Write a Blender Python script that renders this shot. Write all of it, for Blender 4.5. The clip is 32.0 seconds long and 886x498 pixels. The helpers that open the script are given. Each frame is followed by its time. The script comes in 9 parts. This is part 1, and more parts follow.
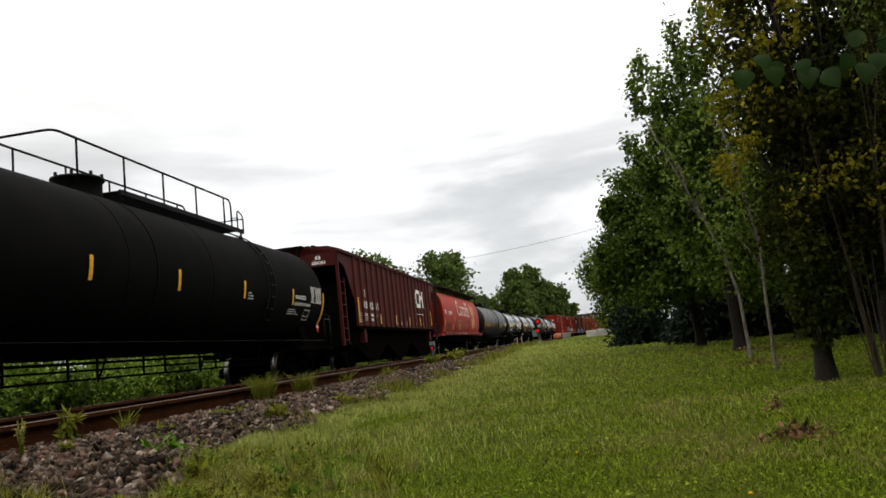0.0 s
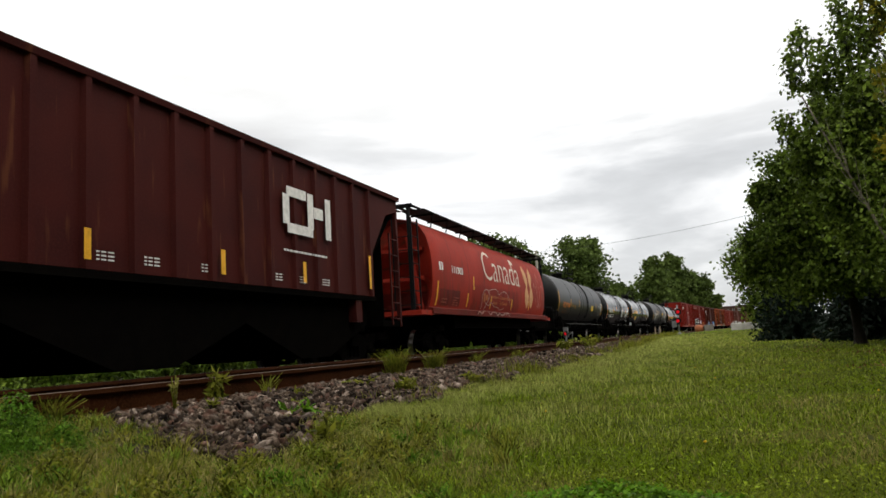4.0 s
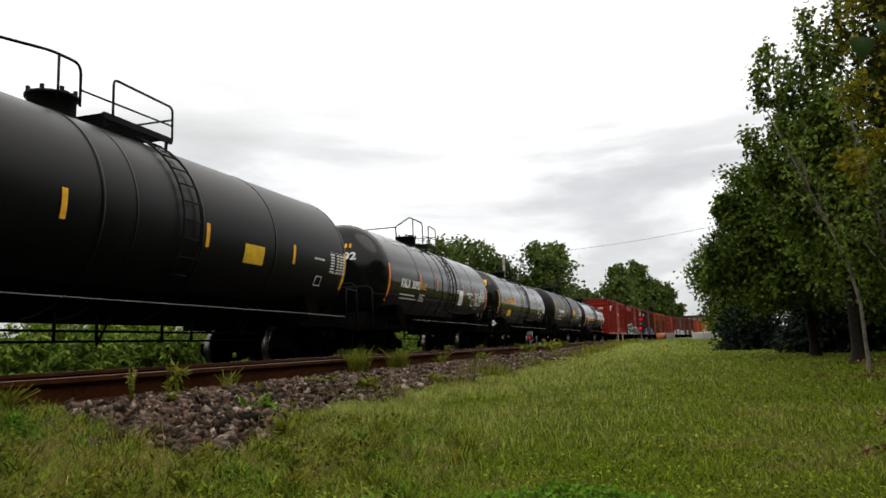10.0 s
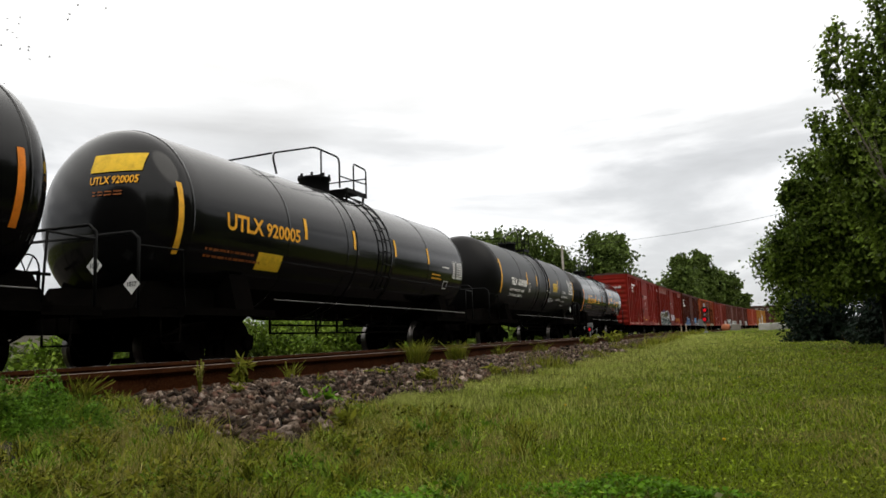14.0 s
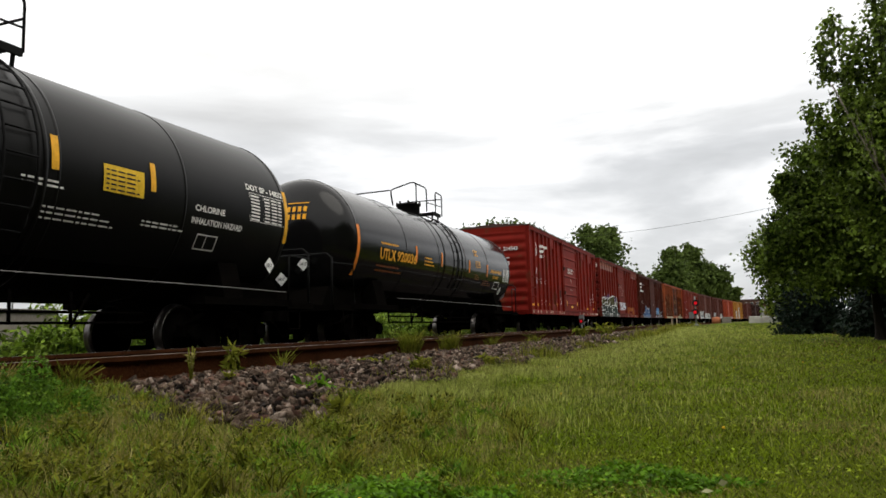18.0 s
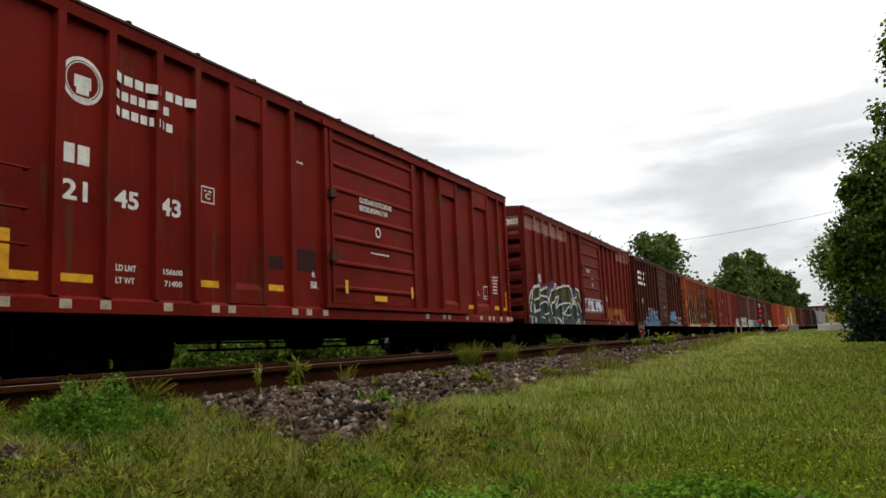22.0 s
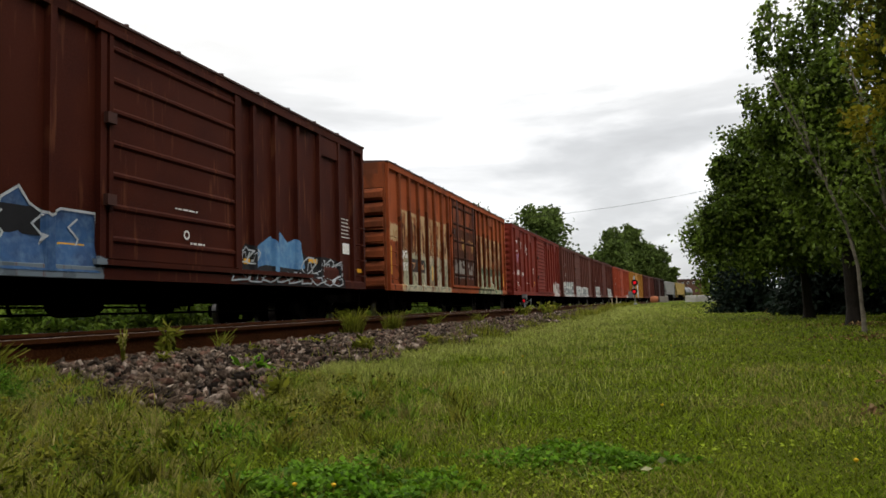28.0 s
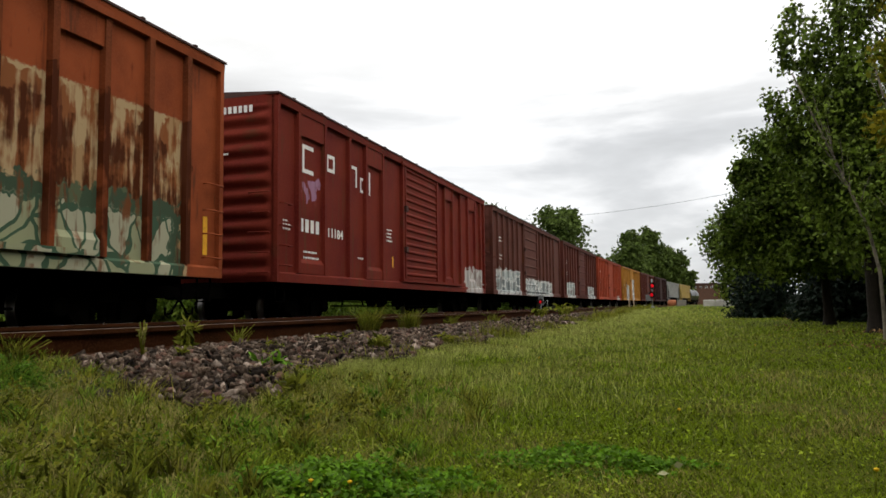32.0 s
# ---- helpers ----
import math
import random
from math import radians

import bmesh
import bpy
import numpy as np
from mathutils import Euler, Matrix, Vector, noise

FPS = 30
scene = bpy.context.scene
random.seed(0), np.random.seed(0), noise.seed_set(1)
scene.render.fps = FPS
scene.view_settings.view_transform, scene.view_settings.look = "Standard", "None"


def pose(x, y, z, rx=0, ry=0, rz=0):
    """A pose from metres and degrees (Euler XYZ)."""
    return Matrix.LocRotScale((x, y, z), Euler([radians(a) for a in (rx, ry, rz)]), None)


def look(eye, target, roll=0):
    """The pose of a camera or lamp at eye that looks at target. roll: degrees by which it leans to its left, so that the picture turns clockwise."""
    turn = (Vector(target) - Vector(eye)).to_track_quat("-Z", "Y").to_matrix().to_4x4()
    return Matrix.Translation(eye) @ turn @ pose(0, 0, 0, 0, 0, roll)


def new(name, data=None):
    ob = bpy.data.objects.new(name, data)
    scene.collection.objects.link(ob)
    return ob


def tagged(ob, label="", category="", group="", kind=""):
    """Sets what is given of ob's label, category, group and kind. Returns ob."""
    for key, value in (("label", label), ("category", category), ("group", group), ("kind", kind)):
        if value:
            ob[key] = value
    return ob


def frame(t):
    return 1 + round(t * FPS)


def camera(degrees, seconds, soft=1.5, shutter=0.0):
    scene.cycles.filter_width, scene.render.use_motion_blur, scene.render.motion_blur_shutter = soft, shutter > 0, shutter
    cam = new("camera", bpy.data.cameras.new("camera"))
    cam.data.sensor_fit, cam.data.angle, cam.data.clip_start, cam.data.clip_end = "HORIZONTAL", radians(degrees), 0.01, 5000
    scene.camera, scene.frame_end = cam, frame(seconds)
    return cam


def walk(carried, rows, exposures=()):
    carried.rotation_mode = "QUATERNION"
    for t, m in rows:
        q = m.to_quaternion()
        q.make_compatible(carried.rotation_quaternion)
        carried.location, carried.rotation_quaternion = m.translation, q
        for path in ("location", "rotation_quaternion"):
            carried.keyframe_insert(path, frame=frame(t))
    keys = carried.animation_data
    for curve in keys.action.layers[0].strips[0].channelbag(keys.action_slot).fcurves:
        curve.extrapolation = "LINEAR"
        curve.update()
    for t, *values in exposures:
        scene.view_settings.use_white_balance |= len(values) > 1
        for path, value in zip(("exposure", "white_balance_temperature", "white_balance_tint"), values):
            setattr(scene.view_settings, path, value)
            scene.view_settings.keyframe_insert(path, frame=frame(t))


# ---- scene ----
import collections
# camera: carried by hand from one spot on the lawn
cam = camera(62.2, 32.0, soft=1.6)
ROWS = [
    (0.0, pose(-0.016, -0.048, 0.342, 97.80, 6.23, 9.74)),
    (0.5, pose(0.001, -0.028, 0.326, 97.43, 3.13, 9.98)),
    (1.0, pose(-0.006, -0.036, 0.293, 98.87, 3.63, 11.45)),
    (1.5, pose(0.019, -0.015, 0.309, 98.44, 4.15, 16.16)),
    (2.0, pose(0.018, -0.007, 0.309, 98.08, 4.22, 16.57)),
    (2.5, pose(0.019, -0.012, 0.307, 98.04, 4.06, 17.48)),
    (3.0, pose(0.022, -0.011, 0.303, 97.79, 4.01, 18.60)),
    (3.5, pose(0.021, -0.011, 0.305, 97.41, 3.53, 20.24)),
    (5.5, pose(0.021, -0.003, 0.298, 97.71, 2.78, 18.69)),
    (6.0, pose(0.018, -0.009, 0.300, 97.81, 2.74, 18.29)),
    (6.5, pose(0.016, -0.006, 0.297, 97.68, 2.71, 17.97)),
    (7.0, pose(0.011, -0.007, 0.295, 97.71, 2.46, 17.89)),
    (7.5, pose(0.013, -0.005, 0.295, 97.44, 2.30, 17.80)),
    (8.0, pose(0.016, -0.004, 0.294, 97.43, 2.28, 17.73)),
    (8.5, pose(0.022, -0.008, 0.297, 97.42, 1.72, 17.81)),
    (9.0, pose(0.026, -0.014, 0.293, 97.38, 1.58, 17.62)),
    (9.5, pose(0.025, -0.011, 0.296, 97.44, 2.02, 17.60)),
    (10.0, pose(0.027, -0.009, 0.295, 97.39, 1.80, 17.35)),
    (10.5, pose(0.024, -0.004, 0.298, 97.36, 1.91, 17.37)),
    (11.0, pose(0.024, -0.012, 0.297, 97.56, 1.46, 17.43)),
    (11.5, pose(0.019, -0.006, 0.300, 97.29, 1.77, 17.78)),
    (12.0, pose(0.020, -0.004, 0.292, 97.24, 1.81, 18.21)),
    (12.5, pose(0.024, -0.013, 0.295, 97.19, 1.97, 19.99)),
    (13.0, pose(0.030, -0.015, 0.294, 96.90, 1.70, 21.16)),
    (13.5, pose(0.031, -0.019, 0.297, 96.46, 1.54, 21.83)),
    (14.0, pose(0.039, -0.021, 0.296, 96.93, 1.97, 21.92)),
    (14.5, pose(0.029, -0.031, 0.295, 97.27, 2.25, 22.03)),
    (16.5, pose(0.007, 0.021, 0.279, 97.43, 3.12, 20.66)),
    (17.0, pose(0.000, 0.021, 0.280, 96.90, 2.62, 21.02)),
    (17.5, pose(0.000, 0.022, 0.276, 96.74, 1.70, 21.23)),
    (18.0, pose(-0.001, 0.020, 0.276, 96.24, 1.59, 21.24)),
    (18.5, pose(0.001, 0.018, 0.277, 96.25, 1.01, 21.14)),
    (19.0, pose(0.003, 0.017, 0.278, 96.22, 1.10, 21.22)),
    (19.5, pose(-0.002, 0.013, 0.279, 96.47, 1.22, 21.65)),
    (20.0, pose(-0.008, 0.008, 0.274, 95.83, 2.01, 22.89)),
    (20.5, pose(-0.004, -0.005, 0.280, 96.54, 2.66, 23.58)),
    (21.0, pose(-0.016, -0.014, 0.281, 96.79, 2.65, 25.17)),
    (21.5, pose(-0.012, -0.014, 0.284, 97.16, 2.67, 25.96)),
    (22.0, pose(-0.012, -0.019, 0.283, 97.36, 2.39, 25.63)),
    (22.5, pose(-0.014, -0.021, 0.285, 97.32, 2.43, 25.64)),
    (23.0, pose(-0.014, -0.018, 0.284, 97.43, 2.30, 25.41)),
    (23.5, pose(-0.013, -0.020, 0.282, 97.50, 2.15, 25.20)),
    (24.0, pose(-0.020, -0.027, 0.280, 97.23, 2.41, 25.63)),
    (24.5, pose(-0.034, -0.046, 0.304, 95.22, 2.15, 27.05)),
    (25.0, pose(-0.042, -0.041, 0.301, 96.48, 1.39, 25.53)),
    (25.5, pose(-0.032, 0.008, 0.292, 94.40, 1.98, 20.10)),
    (27.5, pose(-0.010, 0.072, 0.276, 94.69, 1.90, 17.13)),
    (28.0, pose(-0.010, 0.075, 0.274, 94.54, 1.76, 16.92)),
    (28.5, pose(-0.008, 0.076, 0.273, 94.40, 1.66, 16.85)),
    (29.0, pose(-0.012, 0.072, 0.274, 94.50, 1.46, 16.99)),
    (29.5, pose(-0.012, 0.074, 0.275, 94.36, 1.31, 17.32)),
    (30.0, pose(-0.014, 0.067, 0.275, 94.20, 1.28, 17.40)),
    (30.5, pose(-0.013, 0.069, 0.275, 94.49, 0.87, 17.66)),
    (31.0, pose(-0.013, 0.070, 0.274, 94.40, 0.65, 17.60)),
    (31.5, pose(-0.013, 0.071, 0.274, 94.63, 0.52, 17.98)),
    (32.0, pose(-0.014, 0.070, 0.275, 94.53, 0.70, 18.16)),
]
walk(cam, ROWS)

# ---- sky and light ----
world = bpy.data.worlds.new("world")
scene.world = world
world.use_nodes = True
wn, wl = world.node_tree.nodes, world.node_tree.links
wn.clear()


def wnode(kind, **values):
    n = wn.new(kind)
    for key, value in values.items():
        n.inputs[key].default_value = value
    return n


SUN_UP, SUN_TURN = radians(62), radians(115)
sky = wn.new("ShaderNodeTexSky")
sky.sky_type, sky.sun_disc, sky.sun_elevation, sky.sun_rotation = "NISHITA", False, SUN_UP, SUN_TURN
sky_dim = wnode("ShaderNodeMix", Factor=1.0)
sky_dim.data_type, sky_dim.blend_type = "RGBA", "MULTIPLY"
sky_dim.inputs["B"].default_value = (0.1, 0.1, 0.1, 1)
coord = wn.new("ShaderNodeTexCoord")
squash = wn.new("ShaderNodeMapping")
squash.inputs["Scale"].default_value = (1.0, 1.0, 4.4)
squash.inputs["Location"].default_value = (3.1, 0.4, 1.2)
puffs = wnode("ShaderNodeTexNoise", Scale=2.6, Detail=7.0, Roughness=0.52, Distortion=0.35)
banks = wnode("ShaderNodeTexNoise", Scale=1.1, Detail=3.0, Roughness=0.5)
cover = wn.new("ShaderNodeMix")
cover.inputs["Factor"].default_value = 0.4
ramp = wn.new("ShaderNodeValToRGB")
ramp.color_ramp.elements[0].position, ramp.color_ramp.elements[0].color = 0.37, (0.55, 0.555, 0.56, 1)
ramp.color_ramp.elements[1].position, ramp.color_ramp.elements[1].color = 0.59, (1.25, 1.25, 1.25, 1)
mid = ramp.color_ramp.elements.new(0.49)
mid.color = (0.78, 0.79, 0.8, 1)
rise = wn.new("ShaderNodeSeparateXYZ")
height = wn.new("ShaderNodeMapRange")
height.inputs["From Min"].default_value, height.inputs["From Max"].default_value = 0.22, 0.62
veil = wn.new("ShaderNodeMix")
veil.data_type = "RGBA"
veil.inputs["B"].default_value = (2.1, 2.06, 1.98, 1)
clouds = wn.new("ShaderNodeMix")
clouds.data_type = "RGBA"
clouds.inputs["Factor"].default_value = 0.93
back = wn.new("ShaderNodeBackground")
back.inputs["Strength"].default_value = 1.0
out = wn.new("ShaderNodeOutputWorld")
wl.new(coord.outputs["Generated"], squash.inputs["Vector"])
wl.new(squash.outputs["Vector"], puffs.inputs["Vector"])
wl.new(squash.outputs["Vector"], banks.inputs["Vector"])
wl.new(puffs.outputs["Fac"], cover.inputs["A"])
wl.new(banks.outputs["Fac"], cover.inputs["B"])
wl.new(cover.outputs["Result"], ramp.inputs["Fac"])
wl.new(coord.outputs["Generated"], rise.inputs["Vector"])
wl.new(rise.outputs["Z"], height.inputs["Value"])
wl.new(height.outputs["Result"], veil.inputs["Factor"])
wl.new(ramp.outputs["Color"], veil.inputs["A"])
wl.new(sky.outputs["Color"], sky_dim.inputs["A"])
wl.new(sky_dim.outputs["Result"], clouds.inputs["A"])
wl.new(veil.outputs["Result"], clouds.inputs["B"])
wl.new(clouds.outputs["Result"], back.inputs["Color"])
wl.new(back.outputs["Background"], out.inputs["Surface"])

sun = new("sun", bpy.data.lights.new("sun", "SUN"))
sun.data.energy, sun.data.angle, sun.data.color = 1.08, radians(42), (1.0, 0.96, 0.87)
sun.matrix_world = look(
    (60 * math.sin(SUN_TURN) * math.cos(SUN_UP), 60 * math.cos(SUN_TURN) * math.cos(SUN_UP), 60 * math.sin(SUN_UP)),
    (0, 0, 0),
)
scene.view_settings.exposure = 0.0


# ---- materials ----
def mat(name, base, rough=0.7, metal=0.0, second=None, third=None, scale=3.0, fine=40.0, bump=0.0, spots=0.5, island=0.0, pick=0.0, spec=0.2, stretch=(1, 1, 1)):
    """Base colour with two scales of variation: 'second' in broad patches, 'third' in fine grain; island and pick vary loose pieces."""
    m = bpy.data.materials.new(name)
    m.use_nodes = True
    n, l = m.node_tree.nodes, m.node_tree.links
    b = n["Principled BSDF"]
    b.inputs["Roughness"].default_value, b.inputs["Metallic"].default_value = rough, metal
    b.inputs["Specular IOR Level"].default_value = spec
    second = second or tuple(c * 0.72 for c in base)
    third = third or tuple(min(1, c * 1.18) for c in base)
    tc, mp = n.new("ShaderNodeTexCoord"), n.new("ShaderNodeMapping")
    mp.inputs["Scale"].default_value = stretch
    l.new(tc.outputs["Object"], mp.inputs["Vector"])
    big, small = n.new("ShaderNodeTexNoise"), n.new("ShaderNodeTexNoise")
    big.inputs["Scale"].default_value, big.inputs["Detail"].default_value = scale, 5
    small.inputs["Scale"].default_value, small.inputs["Detail"].default_value = fine, 4
    l.new(mp.outputs["Vector"], big.inputs["Vector"])
    l.new(mp.outputs["Vector"], small.inputs["Vector"])
    r1, r2 = n.new("ShaderNodeMapRange"), n.new("ShaderNodeMapRange")
    r1.inputs["From Min"].default_value, r1.inputs["From Max"].default_value = spots - 0.1, spots + 0.18
    r2.inputs["From Min"].default_value, r2.inputs["From Max"].default_value = 0.45, 0.75
    r2.inputs["To Max"].default_value = 0.6
    l.new(big.outputs["Fac"], r1.inputs["Value"])
    l.new(small.outputs["Fac"], r2.inputs["Value"])
    m1, m2 = n.new("ShaderNodeMix"), n.new("ShaderNodeMix")
    m1.data_type = m2.data_type = "RGBA"
    m1.inputs["A"].default_value, m1.inputs["B"].default_value = (*base, 1), (*second, 1)
    m2.inputs["B"].default_value = (*third, 1)
    l.new(r1.outputs["Result"], m1.inputs["Factor"])
    l.new(m1.outputs["Result"], m2.inputs["A"])
    l.new(r2.outputs["Result"], m2.inputs["Factor"])
    last = m2.outputs["Result"]
    if island or pick:
        hv = n.new("ShaderNodeHueSaturation")
        src = n.new("ShaderNodeNewGeometry").outputs["Random Per Island"] if island else n.new("ShaderNodeObjectInfo").outputs["Random"]
        amount = island or pick
        rr = n.new("ShaderNodeMapRange")
        rr.inputs["To Min"].default_value, rr.inputs["To Max"].default_value = 1 - amount, 1 + amount
        l.new(src, rr.inputs["Value"])
        l.new(rr.outputs["Result"], hv.inputs["Value"])
        l.new(last, hv.inputs["Color"])
        last = hv.outputs["Color"]
    l.new(last, b.inputs["Base Color"])
    if bump:
        bp = n.new("ShaderNodeBump")
        bp.inputs["Strength"].default_value, bp.inputs["Distance"].default_value = bump, 0.01
        l.new(small.outputs["Fac"], bp.inputs["Height"])
        l.new(bp.outputs["Normal"], b.inputs["Normal"])
    return m


def glow(name, colour, strength):
    m = bpy.data.materials.new(name)
    m.use_nodes = True
    b = m.node_tree.nodes["Principled BSDF"]
    b.inputs["Base Color"].default_value = (*colour, 1)
    b.inputs["Emission Color"].default_value, b.inputs["Emission Strength"].default_value = (*colour, 1), strength
    return m


M_LAWN = mat("lawn_soil", (0.045, 0.06, 0.005), 0.95, 0, (0.07, 0.078, 0.008), (0.016, 0.022, 0.002), 0.8, 45, 0.8, spec=0.03)
M_BALLAST_BED = mat("ballast_bed", (0.016, 0.012, 0.01), 0.95, 0, (0.009, 0.007, 0.006), (0.045, 0.036, 0.031), 2.0, 40, 1.0, spec=0.1)
M_STONE = mat("ballast_stone", (0.046, 0.03, 0.021), 0.9, 0, (0.015, 0.0095, 0.0065), (0.21, 0.163, 0.125), 9, 50, 0.5, island=0.92, spec=0.05)
M_RAIL = mat("rail_rust", (0.042, 0.014, 0.005), 0.9, 0.0, (0.022, 0.008, 0.003), (0.08, 0.03, 0.011), 3, 60, 0.4, spec=0.03)
M_RAILTOP = mat("rail_worn_top", (0.18, 0.12, 0.085), 0.5, 0.5, (0.13, 0.075, 0.05), (0.25, 0.2, 0.17), 3, 80, 0.1)
M_RAILSHINE = mat("rail_polished_top", (0.6, 0.58, 0.55), 0.22, 1.0, (0.5, 0.46, 0.42), (0.7, 0.68, 0.66), 3, 80, 0.05)
M_TIE = mat("tie_wood", (0.075, 0.06, 0.05), 0.95, 0, (0.045, 0.036, 0.03), (0.13, 0.11, 0.095), 3, 40, 0.6, stretch=(0.3, 1, 1))
# black gear, lowered further so its colour also holds the shade below the cars
M_BLACK = mat("running_gear_shaded_black", (0.0022, 0.002, 0.0018), 0.9, 0, (0.0035, 0.003, 0.0025), (0.005, 0.0042, 0.0036), 3, 30, 0.2, spec=0.0)
M_STEEL = mat("bright_wheel_steel", (0.11, 0.1, 0.095), 0.3, 1.0, scale=4)
M_TANK = mat("tank_black_paint", (0.003, 0.0029, 0.0028), 0.3, 0, (0.006, 0.0058, 0.0055), (0.0055, 0.0053, 0.005), 1.3, 25, 0.03, spec=0.24)
M_YELLOW = mat("stripe_yellow", (0.75, 0.38, 0.02), 0.5, scale=8)
M_DARKPRINT = mat("print_black", (0.02, 0.02, 0.02), 0.6)
M_WHITE = mat("lettering_white", (0.72, 0.70, 0.66), 0.6, scale=8)

# ---- the line of the tracks: a slow curve ----
SPEED, CENTRE = 6.391, -9.15
_s = np.arange(-120.0, 700.0, 0.1)
_bend = -0.00078 + 0.00183 / (1 + np.exp(-(_s - 19.3) / 8)) - 0.0003 / (1 + np.exp(-(_s - 78) / 10))
_turn = np.cumsum(_bend) * 0.1
_zero = int(np.argmin(abs(_s)))
_turn -= _turn[_zero]
_lx, _ly = np.cumsum(np.sin(_turn)) * 0.1, np.cumsum(np.cos(_turn)) * 0.1
_lx, _ly = _lx - _lx[_zero] + CENTRE, _ly - _ly[_zero]
RAIL_MAIN, RAIL_SIDE, SIDING = -0.12, 0.16, 4.78


def on_line(s, off=0.0):
    """x, y and heading (radians to the right of +y) at s metres along the main track, off metres to its right."""
    th = np.interp(s, _s, _turn)
    return np.interp(s, _s, _lx) + off * np.cos(th), np.interp(s, _s, _ly) - off * np.sin(th), th


# ---- mesh helpers ----
def link_mesh(name, verts, faces, material, smooth=False):
    me = bpy.data.meshes.new(name)
    me.from_pydata(verts, [], faces)
    me.materials.append(material)
    if smooth:
        me.shade_smooth()
    return me


def part(name, data, parent=None, m=None, label=""):
    ob = new(name, data)
    ob.parent = parent
    if m is not None:
        ob.matrix_basis = m
    if label:
        ob["label"] = label
    return ob


def boxes(name, items, material, bevel=0.0):
    """One mesh of axis-aligned boxes, each (x0, x1, y0, y1, z0, z1)."""
    v, f = [], []
    for x0, x1, y0, y1, z0, z1 in items:
        b = len(v)
        v += [(x, y, z) for x in (x0, x1) for y in (y0, y1) for z in (z0, z1)]
        f += [tuple(b + i for i in q) for q in ((0, 1, 3, 2), (4, 6, 7, 5), (0, 4, 5, 1), (2, 3, 7, 6), (0, 2, 6, 4), (1, 5, 7, 3))]
    me = link_mesh(name, v, f, material)
    if bevel:
        bm = bmesh.new()
        bm.from_mesh(me)
        bmesh.ops.bevel(bm, geom=bm.edges[:], offset=bevel, segments=1, affect="EDGES")
        bm.to_mesh(me)
        bm.free()
    return me


def sweep(name, section, stations, material, smooth=False, caps=True):
    """Sweep a closed (off, z) section along (s) stations of the line."""
    v, f, n = [], [], len(section)
    for s in stations:
        for off, z in section:
            x, y, _ = on_line(s, off)
            v.append((x, y, z))
    for i in range(len(stations) - 1):
        for j in range(n):
            k = (j + 1) % n
            f.append((i * n + j, i * n + k, (i + 1) * n + k, (i + 1) * n + j))
    if caps:
        f += [tuple(range(n))[::-1], tuple(range((len(stations) - 1) * n, len(stations) * n))]
    return link_mesh(name, v, f, material, smooth)


def ground_z(x, y):
    """Height of the ground: track beds, shoulder, lawn that climbs gently towards the crossing."""
    x, y = np.asarray(x, float), np.asarray(y, float)
    near = np.interp(y, _ly, _lx)
    th = np.interp(y, _ly, _turn)
    d = (x - near) * np.cos(th)
    bed = np.interp(d, [-40, -9, -4, -2.6, -1.4, 1.4, 2.6, 3.4, 6.1, 7.3, 9.5, 60], [-0.9, -0.7, -0.6, -0.5, -0.3, -0.3, -0.22, -0.05, -0.035, -0.13, -0.16, -0.2])
    lift = np.clip((y - 24) / 34, 0, 1)
    lift = lift * lift * (3 - 2 * lift)
    side = np.interp(d, [5.5, 8.5, 14, 20], [0, 1, 1, 0.2])
    return bed + 0.34 * lift * side + 0.02 * np.sin(x * 0.9) * np.sin(y * 0.7) * np.clip(d - 7, 0, 1)

